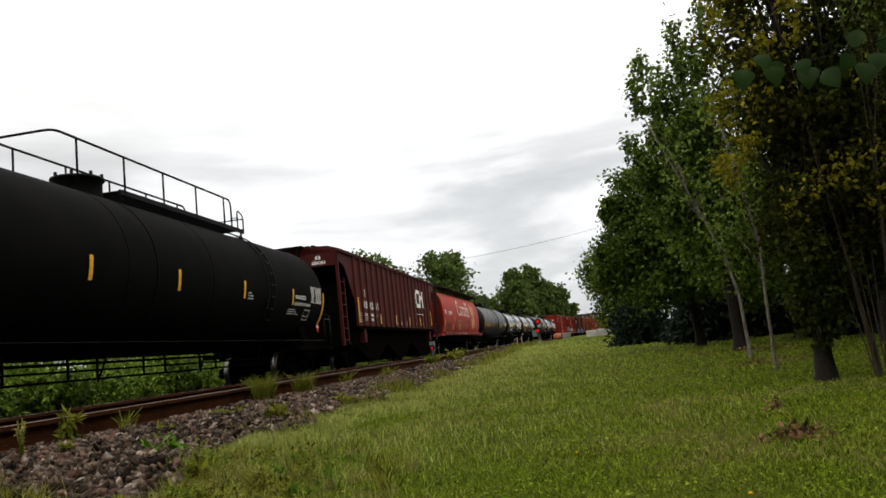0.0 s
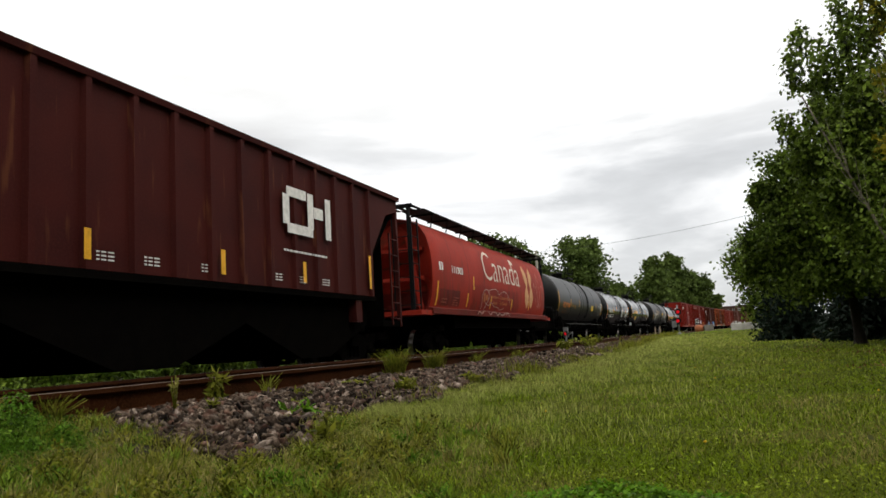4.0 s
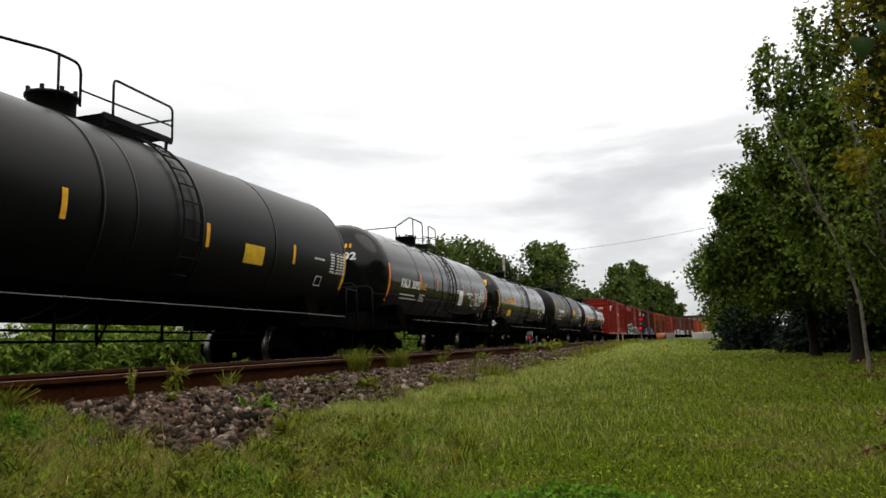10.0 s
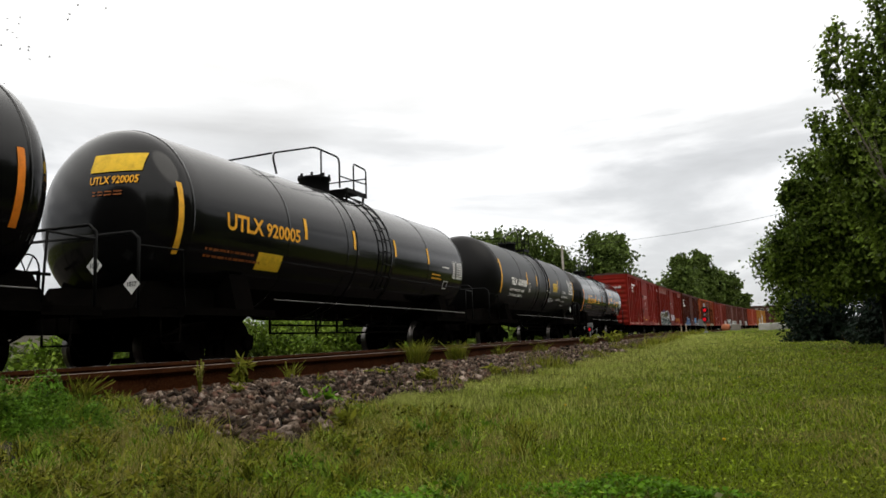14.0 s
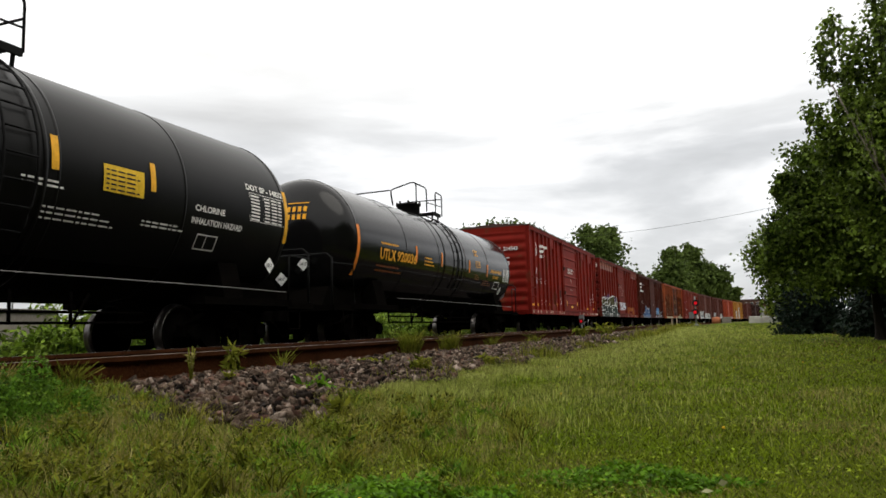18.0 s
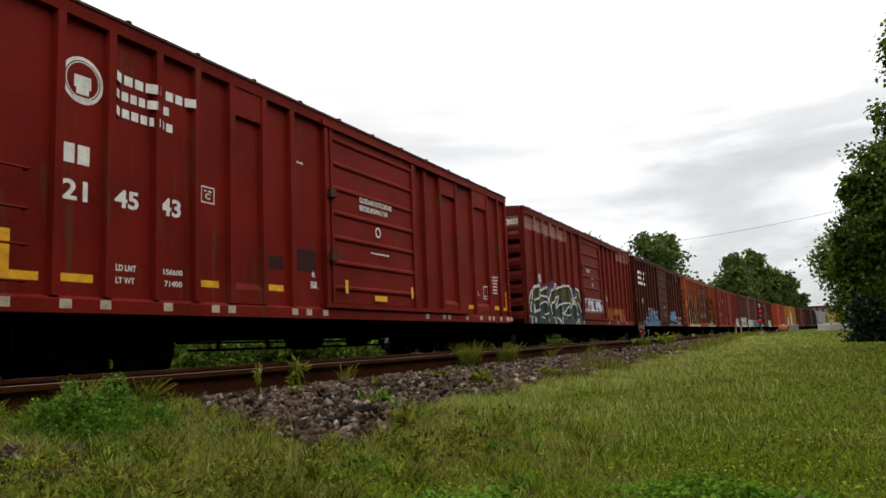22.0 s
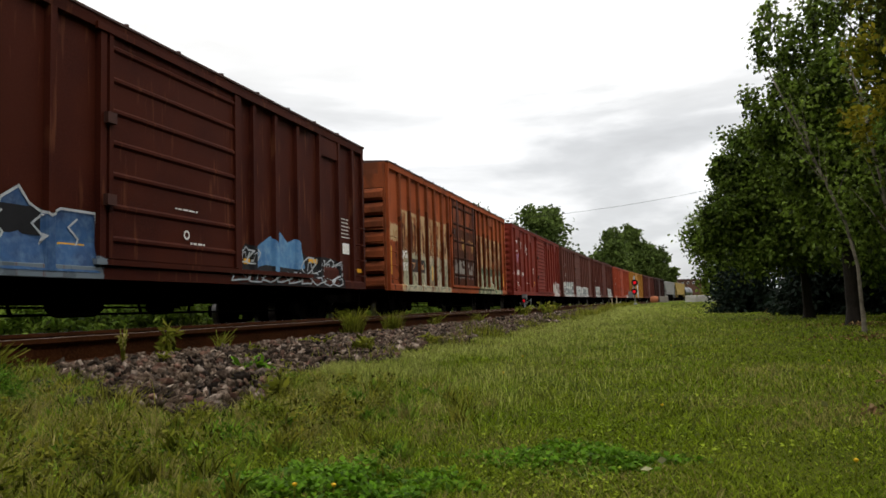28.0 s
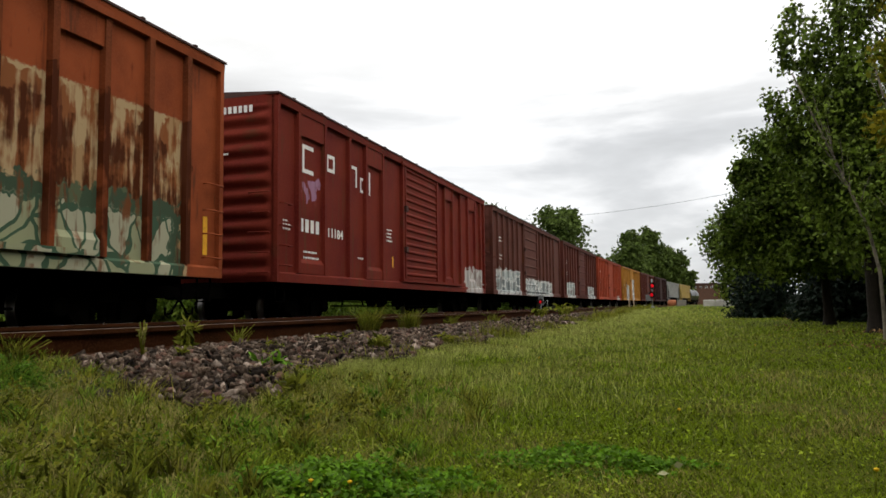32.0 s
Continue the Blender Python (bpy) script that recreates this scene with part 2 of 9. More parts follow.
# ---- geometry kit ----
class Geo:
    """Collects boxes, tubes, discs and lofts, each with a material slot, into one mesh."""

    def __init__(self):
        self.v, self.f, self.m, self.sm = [], [], [], []

    def face(self, idx, mi, smooth=False):
        self.f.append(tuple(idx)), self.m.append(mi), self.sm.append(smooth)

    def box(self, x0, x1, y0, y1, z0, z1, mi=0):
        b = len(self.v)
        self.v += [(x, y, z) for x in (x0, x1) for y in (y0, y1) for z in (z0, z1)]
        for q in ((0, 1, 3, 2), (4, 6, 7, 5), (0, 4, 5, 1), (2, 3, 7, 6), (0, 2, 6, 4), (1, 5, 7, 3)):
            self.face([b + i for i in q], mi)
        return self

    def prism(self, outline, axis, a0, a1, mi=0):
        """A closed outline extruded along an axis ('x': outline in y, z; 'y': in x, z; 'z': in x, y)."""
        b, n = len(self.v), len(outline)
        for a in (a0, a1):
            for p, q in outline:
                self.v.append((a, p, q) if axis == "x" else (p, a, q) if axis == "y" else (p, q, a))
        self.face([b + i for i in range(n)][::-1], mi), self.face([b + n + i for i in range(n)], mi)
        for i in range(n):
            k = (i + 1) % n
            self.face((b + i, b + k, b + n + k, b + n + i), mi)
        return self

    def tube(self, pts, r, n=6, mi=0):
        pts = [Vector(p) for p in pts]
        rings = []
        for i, p in enumerate(pts):
            d = (pts[min(i + 1, len(pts) - 1)] - pts[max(i - 1, 0)]).normalized()
            a = d.cross(Vector((0, 0, 1)) if abs(d.z) < 0.9 else Vector((1, 0, 0))).normalized()
            c = d.cross(a)
            rings.append(len(self.v))
            for j in range(n):
                w = 2 * math.pi * j / n
                self.v.append(tuple(p + r * (math.cos(w) * a + math.sin(w) * c)))
        for i in range(len(rings) - 1):
            for j in range(n):
                k = (j + 1) % n
                self.face((rings[i] + j, rings[i + 1] + j, rings[i + 1] + k, rings[i] + k), mi, True)
        self.face([rings[0] + j for j in range(n)], mi), self.face([rings[-1] + j for j in range(n)][::-1], mi)
        return self

    def lathe(self, profile, centre, axis="x", n=24, mi=0, smooth=True, scale=(1, 1)):
        """Revolve (along, radius) pairs round an axis through centre; mi may be a list, one for each band."""
        b, cx, cy, cz = len(self.v), *centre
        for a, r in profile:
            for j in range(n):
                w = 2 * math.pi * j / n
                p, q = r * math.cos(w) * scale[0], r * math.sin(w) * scale[1]
                self.v.append((cx + a, cy + p, cz + q) if axis == "x" else (cx + p, cy + a, cz + q) if axis == "y" else (cx + p, cy + q, cz + a))
        for i in range(len(profile) - 1):
            for j in range(n):
                k = (j + 1) % n
                self.face((b + i * n + j, b + i * n + k, b + (i + 1) * n + k, b + (i + 1) * n + j), mi[i] if isinstance(mi, list) else mi, smooth)
        return self

    def grid(self, rows, mi=0, smooth=True):
        b, n = len(self.v), len(rows[0])
        for r in rows:
            self.v += [tuple(p) for p in r]
        for i in range(len(rows) - 1):
            for j in range(n - 1):
                self.face((b + i * n + j, b + i * n + j + 1, b + (i + 1) * n + j + 1, b + (i + 1) * n + j), mi, smooth)
        return self

    def make(self, name, *mats):
        me = bpy.data.meshes.new(name)
        me.from_pydata(self.v, [], self.f)
        for m in mats:
            me.materials.append(m)
        me.polygons.foreach_set("material_index", self.m)
        me.polygons.foreach_set("use_smooth", self.sm)
        bm = bmesh.new()
        bm.from_mesh(me)
        bmesh.ops.recalc_face_normals(bm, faces=bm.faces)
        bm.to_mesh(me)
        bm.free()
        return me


def each(name, g, material, parent, label=""):
    """Every loose piece of a Geo as a part of its own."""
    root = list(range(len(g.v)))

    def find(i):
        while root[i] != i:
            root[i] = root[root[i]]
            i = root[i]
        return i
    for f in g.f:
        for i in f[1:]:
            root[find(i)] = find(f[0])
    groups = collections.OrderedDict()
    for f, m, s in zip(g.f, g.m, g.sm):
        groups.setdefault(find(f[0]), []).append((f, m, s))
    for faces in groups.values():
        p, seen = Geo(), {}
        for f, m, s in faces:
            for i in f:
                if i not in seen:
                    seen[i] = len(p.v)
                    p.v.append(g.v[i])
            p.face([seen[i] for i in f], m, s)
        part(name, p.make(name, material), parent, None, label)


def box_part(name, parent, material, *b, label=""):
    g = Geo()
    g.box(*b)
    return part(name, g.make(name, material), parent, None, label)


# ---- lettering ----
_letters = {}


def letter_mesh(txt):
    if txt not in _letters:
        cu = bpy.data.curves.new("letters", "FONT")
        cu.body, cu.size, cu.resolution_u = txt, 1.0, 3
        cu.offset = -0.012 if txt == "Canada" else 0.028
        ob = bpy.data.objects.new("letters", cu)
        scene.collection.objects.link(ob)
        dg = bpy.context.evaluated_depsgraph_get()
        me = bpy.data.meshes.new_from_object(ob.evaluated_get(dg))
        v = np.empty(len(me.vertices) * 3)
        me.vertices.foreach_get("co", v)
        v = v.reshape(-1, 3)
        f = [tuple(p.vertices) for p in me.polygons]
        bpy.data.objects.remove(ob), bpy.data.curves.remove(cu), bpy.data.meshes.remove(me)
        lo, hi = v.min(0), v.max(0)
        _letters[txt] = ((v[:, :2] - lo[:2]) / (hi[:2] - lo[:2]), f)
    return _letters[txt]


def flat_side(y, z):
    return 1.503, y, z


def round_side(radius, centre, lift=0.005):
    def place(y, z):
        d = max(-0.99, min(0.99, (z - centre) / radius))
        return radius * math.sqrt(1 - d * d) + lift, y, z
    return place


def mark(car, name, shapes, material, place, label="", back=None):
    """Painted lettering or panels: outlines (points in y, z and faces) laid on the side given by place."""
    if name == "lettering" and 1 < len(shapes) < 40:
        for s in shapes:
            mark(car, "letter_block", [s], material, place)
        return None
    v, f = [], []
    for pts, faces in shapes:
        b = len(v)
        v += [place(p, q) for p, q in pts]
        f += [tuple(b + i for i in q) for q in faces]
    me = bpy.data.meshes.new(name)
    me.from_pydata(v, [], f)
    me.materials.append(material)
    return part(name, me, car, None, label)


def words(txt, y, z, w, h):
    """Lettering w wide and h high with its lower corner at y, z, cut finely enough to wrap round a tank."""
    pts, faces = letter_mesh(txt)
    return [(y + p * w, z + q * h) for p, q in pts], faces


def patch(y, z, w, h, lean=0.0, nz=4):
    pts = [(y + i * w + lean * j / nz, z + h * j / nz) for j in range(nz + 1) for i in (0, 1)]
    return pts, [(2 * j, 2 * j + 1, 2 * j + 3, 2 * j + 2) for j in range(nz)]


def bars(y, z, w, h, n, gap=0.35):
    """A word that stays unlettered: n upright blocks."""
    step = w / n
    return [patch(y + i * step, z, step * (1 - gap), h) for i in range(n)]


def lines(y, z, w, h, rows, fill=0.5):
    """Fine print: rows of thin word-long bars."""
    step, out = h / rows, []
    for i in range(rows):
        x, k = 0.0, i
        while x < w * (1 - 0.12 * (i % 3)) - 0.03:
            ln = min(w - x, 0.055 + 0.035 * ((k * 5 + i * 3) % 4))
            out.append(patch(y + x, z + i * step, ln, min(step * fill * 0.85, 0.042), 0, 1))
            x += ln + 0.03
            k += 1
    return out


def table(y, z, w, h, rows):
    """A ruled table of test dates: thin frame, rules between the columns, a short bar in every cell."""
    out = frame_lines(y, z, w, h, 0.009)
    cols = (0.03, 0.42, 0.62, 0.82)
    step = (h - 0.03) / rows
    for i in range(rows):
        for k, c in enumerate(cols):
            room = ((cols + (0.99,))[k + 1] - c) * w
            out.append(patch(y + c * w, z + 0.02 + i * step, room * (0.62 + 0.1 * ((i * 3 + k) % 3)), step * 0.5, 0, 1))
    return out + [patch(y + (c - 0.022) * w, z + 0.012, 0.006, h - 0.024, 0, 1) for c in cols[1:]]


def sheet(y, z, w, h, n=6):
    """One panel cut into columns, so that it bends over a curved head."""
    pts = [(y + w * i / n, z + h * j / n) for j in range(n + 1) for i in range(n + 1)]
    return pts, [(j * (n + 1) + i, j * (n + 1) + i + 1, (j + 1) * (n + 1) + i + 1, (j + 1) * (n + 1) + i) for j in range(n) for i in range(n)]


def ring(y, z, r, t, n=20):
    pts = []
    for i in range(n):
        a = 2 * math.pi * i / n
        pts += [(y + r * math.cos(a), z + r * math.sin(a)), (y + (r - t) * math.cos(a), z + (r - t) * math.sin(a))]
    return pts, [(2 * i, 2 * ((i + 1) % n), 2 * ((i + 1) % n) + 1, 2 * i + 1) for i in range(n)]


def frame_lines(y, z, w, h, t):
    return [patch(y, z, w, t, 0, 1), patch(y, z + h - t, w, t, 0, 1), patch(y, z + t, t, h - 2 * t, 0, 1), patch(y + w - t, z + t, t, h - 2 * t, 0, 1)]


# ---- running gear shared by all cars ----
WHEEL_R, BASE = 0.457, 0.89
AXLE_Z = RAIL_MAIN + WHEEL_R
g = Geo()
for side in (1, -1):
    prof = [(0.62, 0.0), (0.62, 0.13), (0.66, 0.16), (0.67, 0.33), (0.64, 0.39), (0.64, 0.445), (0.67, 0.485), (0.70, 0.475), (0.715, WHEEL_R), (0.80, WHEEL_R - 0.004), (0.81, 0.45), (0.81, 0.40), (0.77, 0.37), (0.735, 0.2), (0.80, 0.14), (0.83, 0.12), (0.83, 0.0)]
    g.lathe([(a * side, r) for a, r in prof], (0, 0, 0), "x", 28, [0, 0, 0, 0, 0, 1, 1, 1, 1, 1, 0, 0, 0, 0, 0, 0])
g.lathe([(-0.66, 0.085), (0.66, 0.085)], (0, 0, 0), "x", 12)
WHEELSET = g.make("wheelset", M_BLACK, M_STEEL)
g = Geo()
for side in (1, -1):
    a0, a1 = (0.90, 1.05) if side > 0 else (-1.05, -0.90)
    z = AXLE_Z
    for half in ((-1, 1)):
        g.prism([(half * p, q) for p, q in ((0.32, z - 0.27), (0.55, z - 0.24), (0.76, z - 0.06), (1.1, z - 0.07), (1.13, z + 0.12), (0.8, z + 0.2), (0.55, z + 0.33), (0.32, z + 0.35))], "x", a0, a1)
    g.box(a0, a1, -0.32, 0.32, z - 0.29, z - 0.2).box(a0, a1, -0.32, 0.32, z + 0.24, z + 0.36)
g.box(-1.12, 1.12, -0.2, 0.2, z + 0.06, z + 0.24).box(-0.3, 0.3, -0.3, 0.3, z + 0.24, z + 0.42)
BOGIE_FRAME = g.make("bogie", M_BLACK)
g = Geo()
g.lathe([(-0.02, 0.045)] + [(0.042 * i + d, r) for i in range(6) for d, r in ((-0.013, 0.055), (0, 0.075), (0.013, 0.055))] + [(0.25, 0.045)], (0, 0, 0), "z", 10)
SPRING = g.make("coil_spring", M_BLACK)
g = Geo()
g.lathe([(0, 0.14), (0.07, 0.14), (0.09, 0.11), (0.1, 0.05), (0.1, 0.0)], (0, 0, 0), "x", 14)
BEARING = g.make("bearing_cap", M_BLACK)
g = Geo()
g.prism([(0.0, 0.1), (0.06, 0.22), (0.1, 0.24), (0.1, -0.24), (0.06, -0.22), (0.0, -0.1)], "x", -0.06, 0.06)
BRAKE_SHOE = g.make("brake_beam", M_BLACK)
g = Geo()
g.box(-0.08, 0.08, 0, 0.55, -0.09, 0.09).prism([(-0.14, 0.5), (0.12, 0.5), (0.16, 0.78), (0.05, 0.84), (0.03, 0.66), (-0.1, 0.7), (-0.16, 0.6)], "z", -0.14, 0.14)
COUPLER = g.make("coupler", M_BLACK)
g = Geo()
g.tube([(0.22, 0.1, 0.0), (0.24, 0.32, -0.12), (0.24, 0.5, -0.34), (0.2, 0.72, -0.36), (0.1, 0.86, -0.24)], 0.022, 6)
HOSE = g.make("air_hose", M_BLACK)
WHEELS_A, WHEELS_B = [], []


def bogie(car, y):
    frame_ob = part("bogie", BOGIE_FRAME, car, Matrix.Translation((0, y, 0)), "black cast steel bogie frame")
    for dy, pile in ((-BASE, WHEELS_A), (BASE, WHEELS_B)):
        pile.append(part("wheelset", WHEELSET, frame_ob, Matrix.Translation((0, dy, AXLE_Z)), "dark wheelset with bright worn rims"))
        for sx in (1, -1):
            part("bearing_cap", BEARING, frame_ob, Matrix.Translation((1.05 * sx, dy, AXLE_Z)) @ pose(0, 0, 0, 0, 0, 0 if sx > 0 else 180))
        part("brake_beam", BRAKE_SHOE, frame_ob, Matrix.Translation((0.74, dy * 0.42, AXLE_Z)))
    for dy in (-0.2, 0.0, 0.2):
        part("coil_spring", SPRING, frame_ob, Matrix.Translation((0.975, dy, AXLE_Z - 0.19)))


def running_gear(car, length, inset, sill_z=0.62, rods=True, stub=False):
    h = length / 2
    for sgn in (-1, 1):
        bogie(car, sgn * (h - inset))
        turn = pose(0, 0, 0, 0, 0, 0 if sgn > 0 else 180)
        part("coupler", COUPLER, car, Matrix.Translation((0, sgn * (h - 0.12), 0.62)) @ turn)
        part("air_hose", HOSE, car, Matrix.Translation((0, sgn * (h - 0.12), 0.56)) @ turn)
    for sgn in (-1, 1):
        g = Geo()
        g.box(-0.33, 0.33, min(sgn * (h - 0.1), sgn * (h - 3.6) if stub else 0), max(sgn * (h - 0.1), sgn * (h - 3.6) if stub else 0), sill_z - 0.12, sill_z + 0.2)
        g.box(-1.3, 1.3, sgn * (h - inset) - 0.18, sgn * (h - inset) + 0.18, sill_z + 0.08, sill_z + 0.25)
        part("centre_sill", g.make("centre_sill", M_BLACK), car)
    if rods:
        g = Geo()
        g.lathe([(-0.45, 0), (-0.43, 0.15), (-0.36, 0.19), (0.36, 0.19), (0.43, 0.15), (0.45, 0)], (0.75, -1.2, sill_z - 0.14), "y", 12)
        part("air_reservoir", g.make("air_reservoir", M_BLACK), car)
        g = Geo()
        g.lathe([(-0.2, 0), (-0.2, 0.16), (0.2, 0.16), (0.2, 0)], (0.55, 1.0, sill_z - 0.16), "y", 12)
        g.box(0.5, 0.6, 1.15, 1.9, sill_z - 0.18, sill_z - 0.12)
        part("brake_cylinder", g.make("brake_cylinder", M_BLACK), car)
        g = Geo()
        r = h - inset - 1.5
        g.tube([(0.95, -r, sill_z - 0.28), (0.95, r, sill_z - 0.3)], 0.022).tube([(0.7, -r, sill_z - 0.16), (0.7, r * 0.3, sill_z - 0.2)], 0.02)
        for i in range(7):
            y = -r + 2 * r * (i + 0.5) / 7
            g.tube([(0.95, y, sill_z - 0.3), (0.9, y + 0.12 * (-1) ** i, sill_z + 0.15)], 0.025)
        part("brake_rod", g.make("brake_rod", M_BLACK), car)


def ladder(car, x, y0, y1, zs, material, name="ladder", stiles=True, r=0.016):
    g = Geo()
    if stiles:
        for y in (y0, y1):
            g.box(x - 0.02, x + 0.02, y - 0.025, y + 0.025, zs[0] - 0.15, zs[-1] + 0.15)
    for z in zs:
        g.tube([(x - 0.1, y0, z), (x, y0, z), (x, y1, z), (x - 0.1, y1, z)] if not stiles else [(x, y0, z), (x, y1, z)], r)
    if not stiles:
        return each(name, g, material, car)
    return part(name, g.make(name, material), car)


CARS = []


def thing(name, u0, u1, label, category):
    car = new(name)
    tagged(car, label, category, "cars of the freight train")
    CARS.append((car, (u0 + u1) / 2, u1 - u0))
    return car

# ---- paint with graffiti, patches and rust streaks laid over it ----
def paint(name, base, rough=0.66, second=None, third=None, patches=(), rust=0.0, scale=1.1):
    """patches: (y0, y1, z0, z1, colour a, colour b, outline or None, raggedness, cell size) in the car's own metres."""
    m = mat(name, base, rough, 0, second, third, scale, 30, 0.06, spec=0.12)
    n, l = m.node_tree.nodes, m.node_tree.links
    b = n["Principled BSDF"]
    last = b.inputs["Base Color"].links[0].from_socket
    tc = n.new("ShaderNodeTexCoord")

    def math_node(op, a, c=None):
        k = n.new("ShaderNodeMath")
        k.operation = op
        for i, val in enumerate((a, c)):
            if val is None:
                continue
            if isinstance(val, (int, float)):
                k.inputs[i].default_value = val
            else:
                l.new(val, k.inputs[i])
        return k.outputs[0]

    def noise_of(scale_v, size, detail=4.0):
        mp, t = n.new("ShaderNodeMapping"), n.new("ShaderNodeTexNoise")
        mp.inputs["Scale"].default_value = scale_v
        t.inputs["Scale"].default_value, t.inputs["Detail"].default_value = size, detail
        l.new(tc.outputs["Object"], mp.inputs["Vector"])
        l.new(mp.outputs["Vector"], t.inputs["Vector"])
        return t.outputs["Fac"]

    def blend(factor, a, colour):
        k = n.new("ShaderNodeMix")
        k.data_type = "RGBA"
        l.new(factor, k.inputs["Factor"])
        l.new(a, k.inputs["A"])
        if isinstance(colour, tuple):
            k.inputs["B"].default_value = (*colour, 1)
        else:
            l.new(colour, k.inputs["B"])
        return k.outputs["Result"]

    sep = n.new("ShaderNodeSeparateXYZ")
    l.new(tc.outputs["Object"], sep.inputs["Vector"])
    streak = noise_of((1, 5.0, 0.55), 1.6, 5)
    for y0, y1, z0, z1, ca, cb, outline, rag, cell in patches:
        wob = math_node("MULTIPLY", math_node("SUBTRACT", noise_of((0.2, 1, 1), 1.4 / max(rag, 0.05), 3), 0.5), rag * 2)
        yy, zz = math_node("ADD", sep.outputs["Y"], wob), math_node("ADD", sep.outputs["Z"], wob)
        d = math_node("MINIMUM", math_node("MINIMUM", math_node("SUBTRACT", yy, y0), math_node("SUBTRACT", y1, yy)),
                      math_node("MINIMUM", math_node("SUBTRACT", zz, z0), math_node("SUBTRACT", z1, zz)))
        mask = math_node("MINIMUM", math_node("MAXIMUM", math_node("MULTIPLY", d, 30.0), 0.0), 1.0)
        if cell == "drip":
            run = math_node("ADD", math_node("MULTIPLY", noise_of((1, 4.2, 0.42), 1.5, 6), 0.6), math_node("MULTIPLY", noise_of((0.5, 1.4, 1.0), 2.3 + rag, 5), 0.4))
            run = math_node("MINIMUM", math_node("MAXIMUM", math_node("MULTIPLY", math_node("SUBTRACT", run, outline), 13.0), 0.0), 1.0)
            last = blend(math_node("MULTIPLY", math_node("MULTIPLY", run, mask), 0.92), last, ca)
            continue
        if cell:
            vo, mp = n.new("ShaderNodeTexVoronoi"), n.new("ShaderNodeMapping")
            vo.feature, vo.inputs["Scale"].default_value = "F1", 1 / cell
            mp.inputs["Scale"].default_value = (0.0, 1.0, 0.62)
            warp = n.new("ShaderNodeVectorMath")
            warp.operation = "ADD"
            wn_ = n.new("ShaderNodeTexNoise")
            wn_.inputs["Scale"].default_value = 1.3
            l.new(tc.outputs["Object"], wn_.inputs["Vector"])
            l.new(tc.outputs["Object"], warp.inputs[0])
            l.new(wn_.outputs["Color"], warp.inputs[1])
            l.new(warp.outputs["Vector"], mp.inputs["Vector"])
            l.new(mp.outputs["Vector"], vo.inputs["Vector"])
            fill = n.new("ShaderNodeMix")
            fill.data_type = "RGBA"
            fill.inputs["A"].default_value, fill.inputs["B"].default_value = (*ca, 1), (*cb, 1)
            sepc = n.new("ShaderNodeSeparateColor")
            l.new(vo.outputs["Color"], sepc.inputs["Color"])
            l.new(math_node("GREATER_THAN", sepc.outputs["Red"], 0.5), fill.inputs["Factor"])
            colour = fill.outputs["Result"]
            if outline:
                ve = n.new("ShaderNodeTexVoronoi")
                ve.feature, ve.inputs["Scale"].default_value = "DISTANCE_TO_EDGE", 1 / cell
                l.new(mp.outputs["Vector"], ve.inputs["Vector"])
                colour = blend(math_node("LESS_THAN", ve.outputs["Distance"], 0.055), colour, outline)
                rim = math_node("MULTIPLY", math_node("LESS_THAN", d, 0.07), mask)
                colour = blend(rim, colour, outline)
        else:
            colour = blend(math_node("GREATER_THAN", noise_of((0.3, 1, 0.5), 2.5, 4), 0.55), _rgb(n, ca), cb)
        last = blend(mask, last, colour)
    if rust:
        rf = n.new("ShaderNodeMapRange")
        rf.inputs["From Min"].default_value, rf.inputs["From Max"].default_value = 0.62 - 0.3 * rust, 0.72 - 0.24 * rust
        l.new(streak, rf.inputs["Value"])
        last = blend(math_node("MULTIPLY", rf.outputs["Result"], 0.85), last, (0.095, 0.03, 0.014))
    l.new(last, b.inputs["Base Color"])
    b.inputs["Specular IOR Level"].default_value = 0.05
    return m


def _rgb(nodes, colour):
    k = nodes.new("ShaderNodeRGB")
    k.outputs[0].default_value = (*colour, 1)
    return k.outputs[0]


# ---- boxcars ----
M_DOOR_EDGE = mat("door_hardware", (0.05, 0.018, 0.013), 0.7, 0.1, scale=4)
# near-black wall behind the end ribs: shade of the gaps put into its colour
M_END_DARK = mat("end_recess_shade", (0.012, 0.006, 0.005), 0.9, 0, (0.006, 0.004, 0.003), (0.02, 0.009, 0.007), 3, 30, 0.1, spec=0.05)
M_ROOF = mat("galvanised_roof_dark", (0.06, 0.03, 0.025), 0.7, 0.1, scale=2)


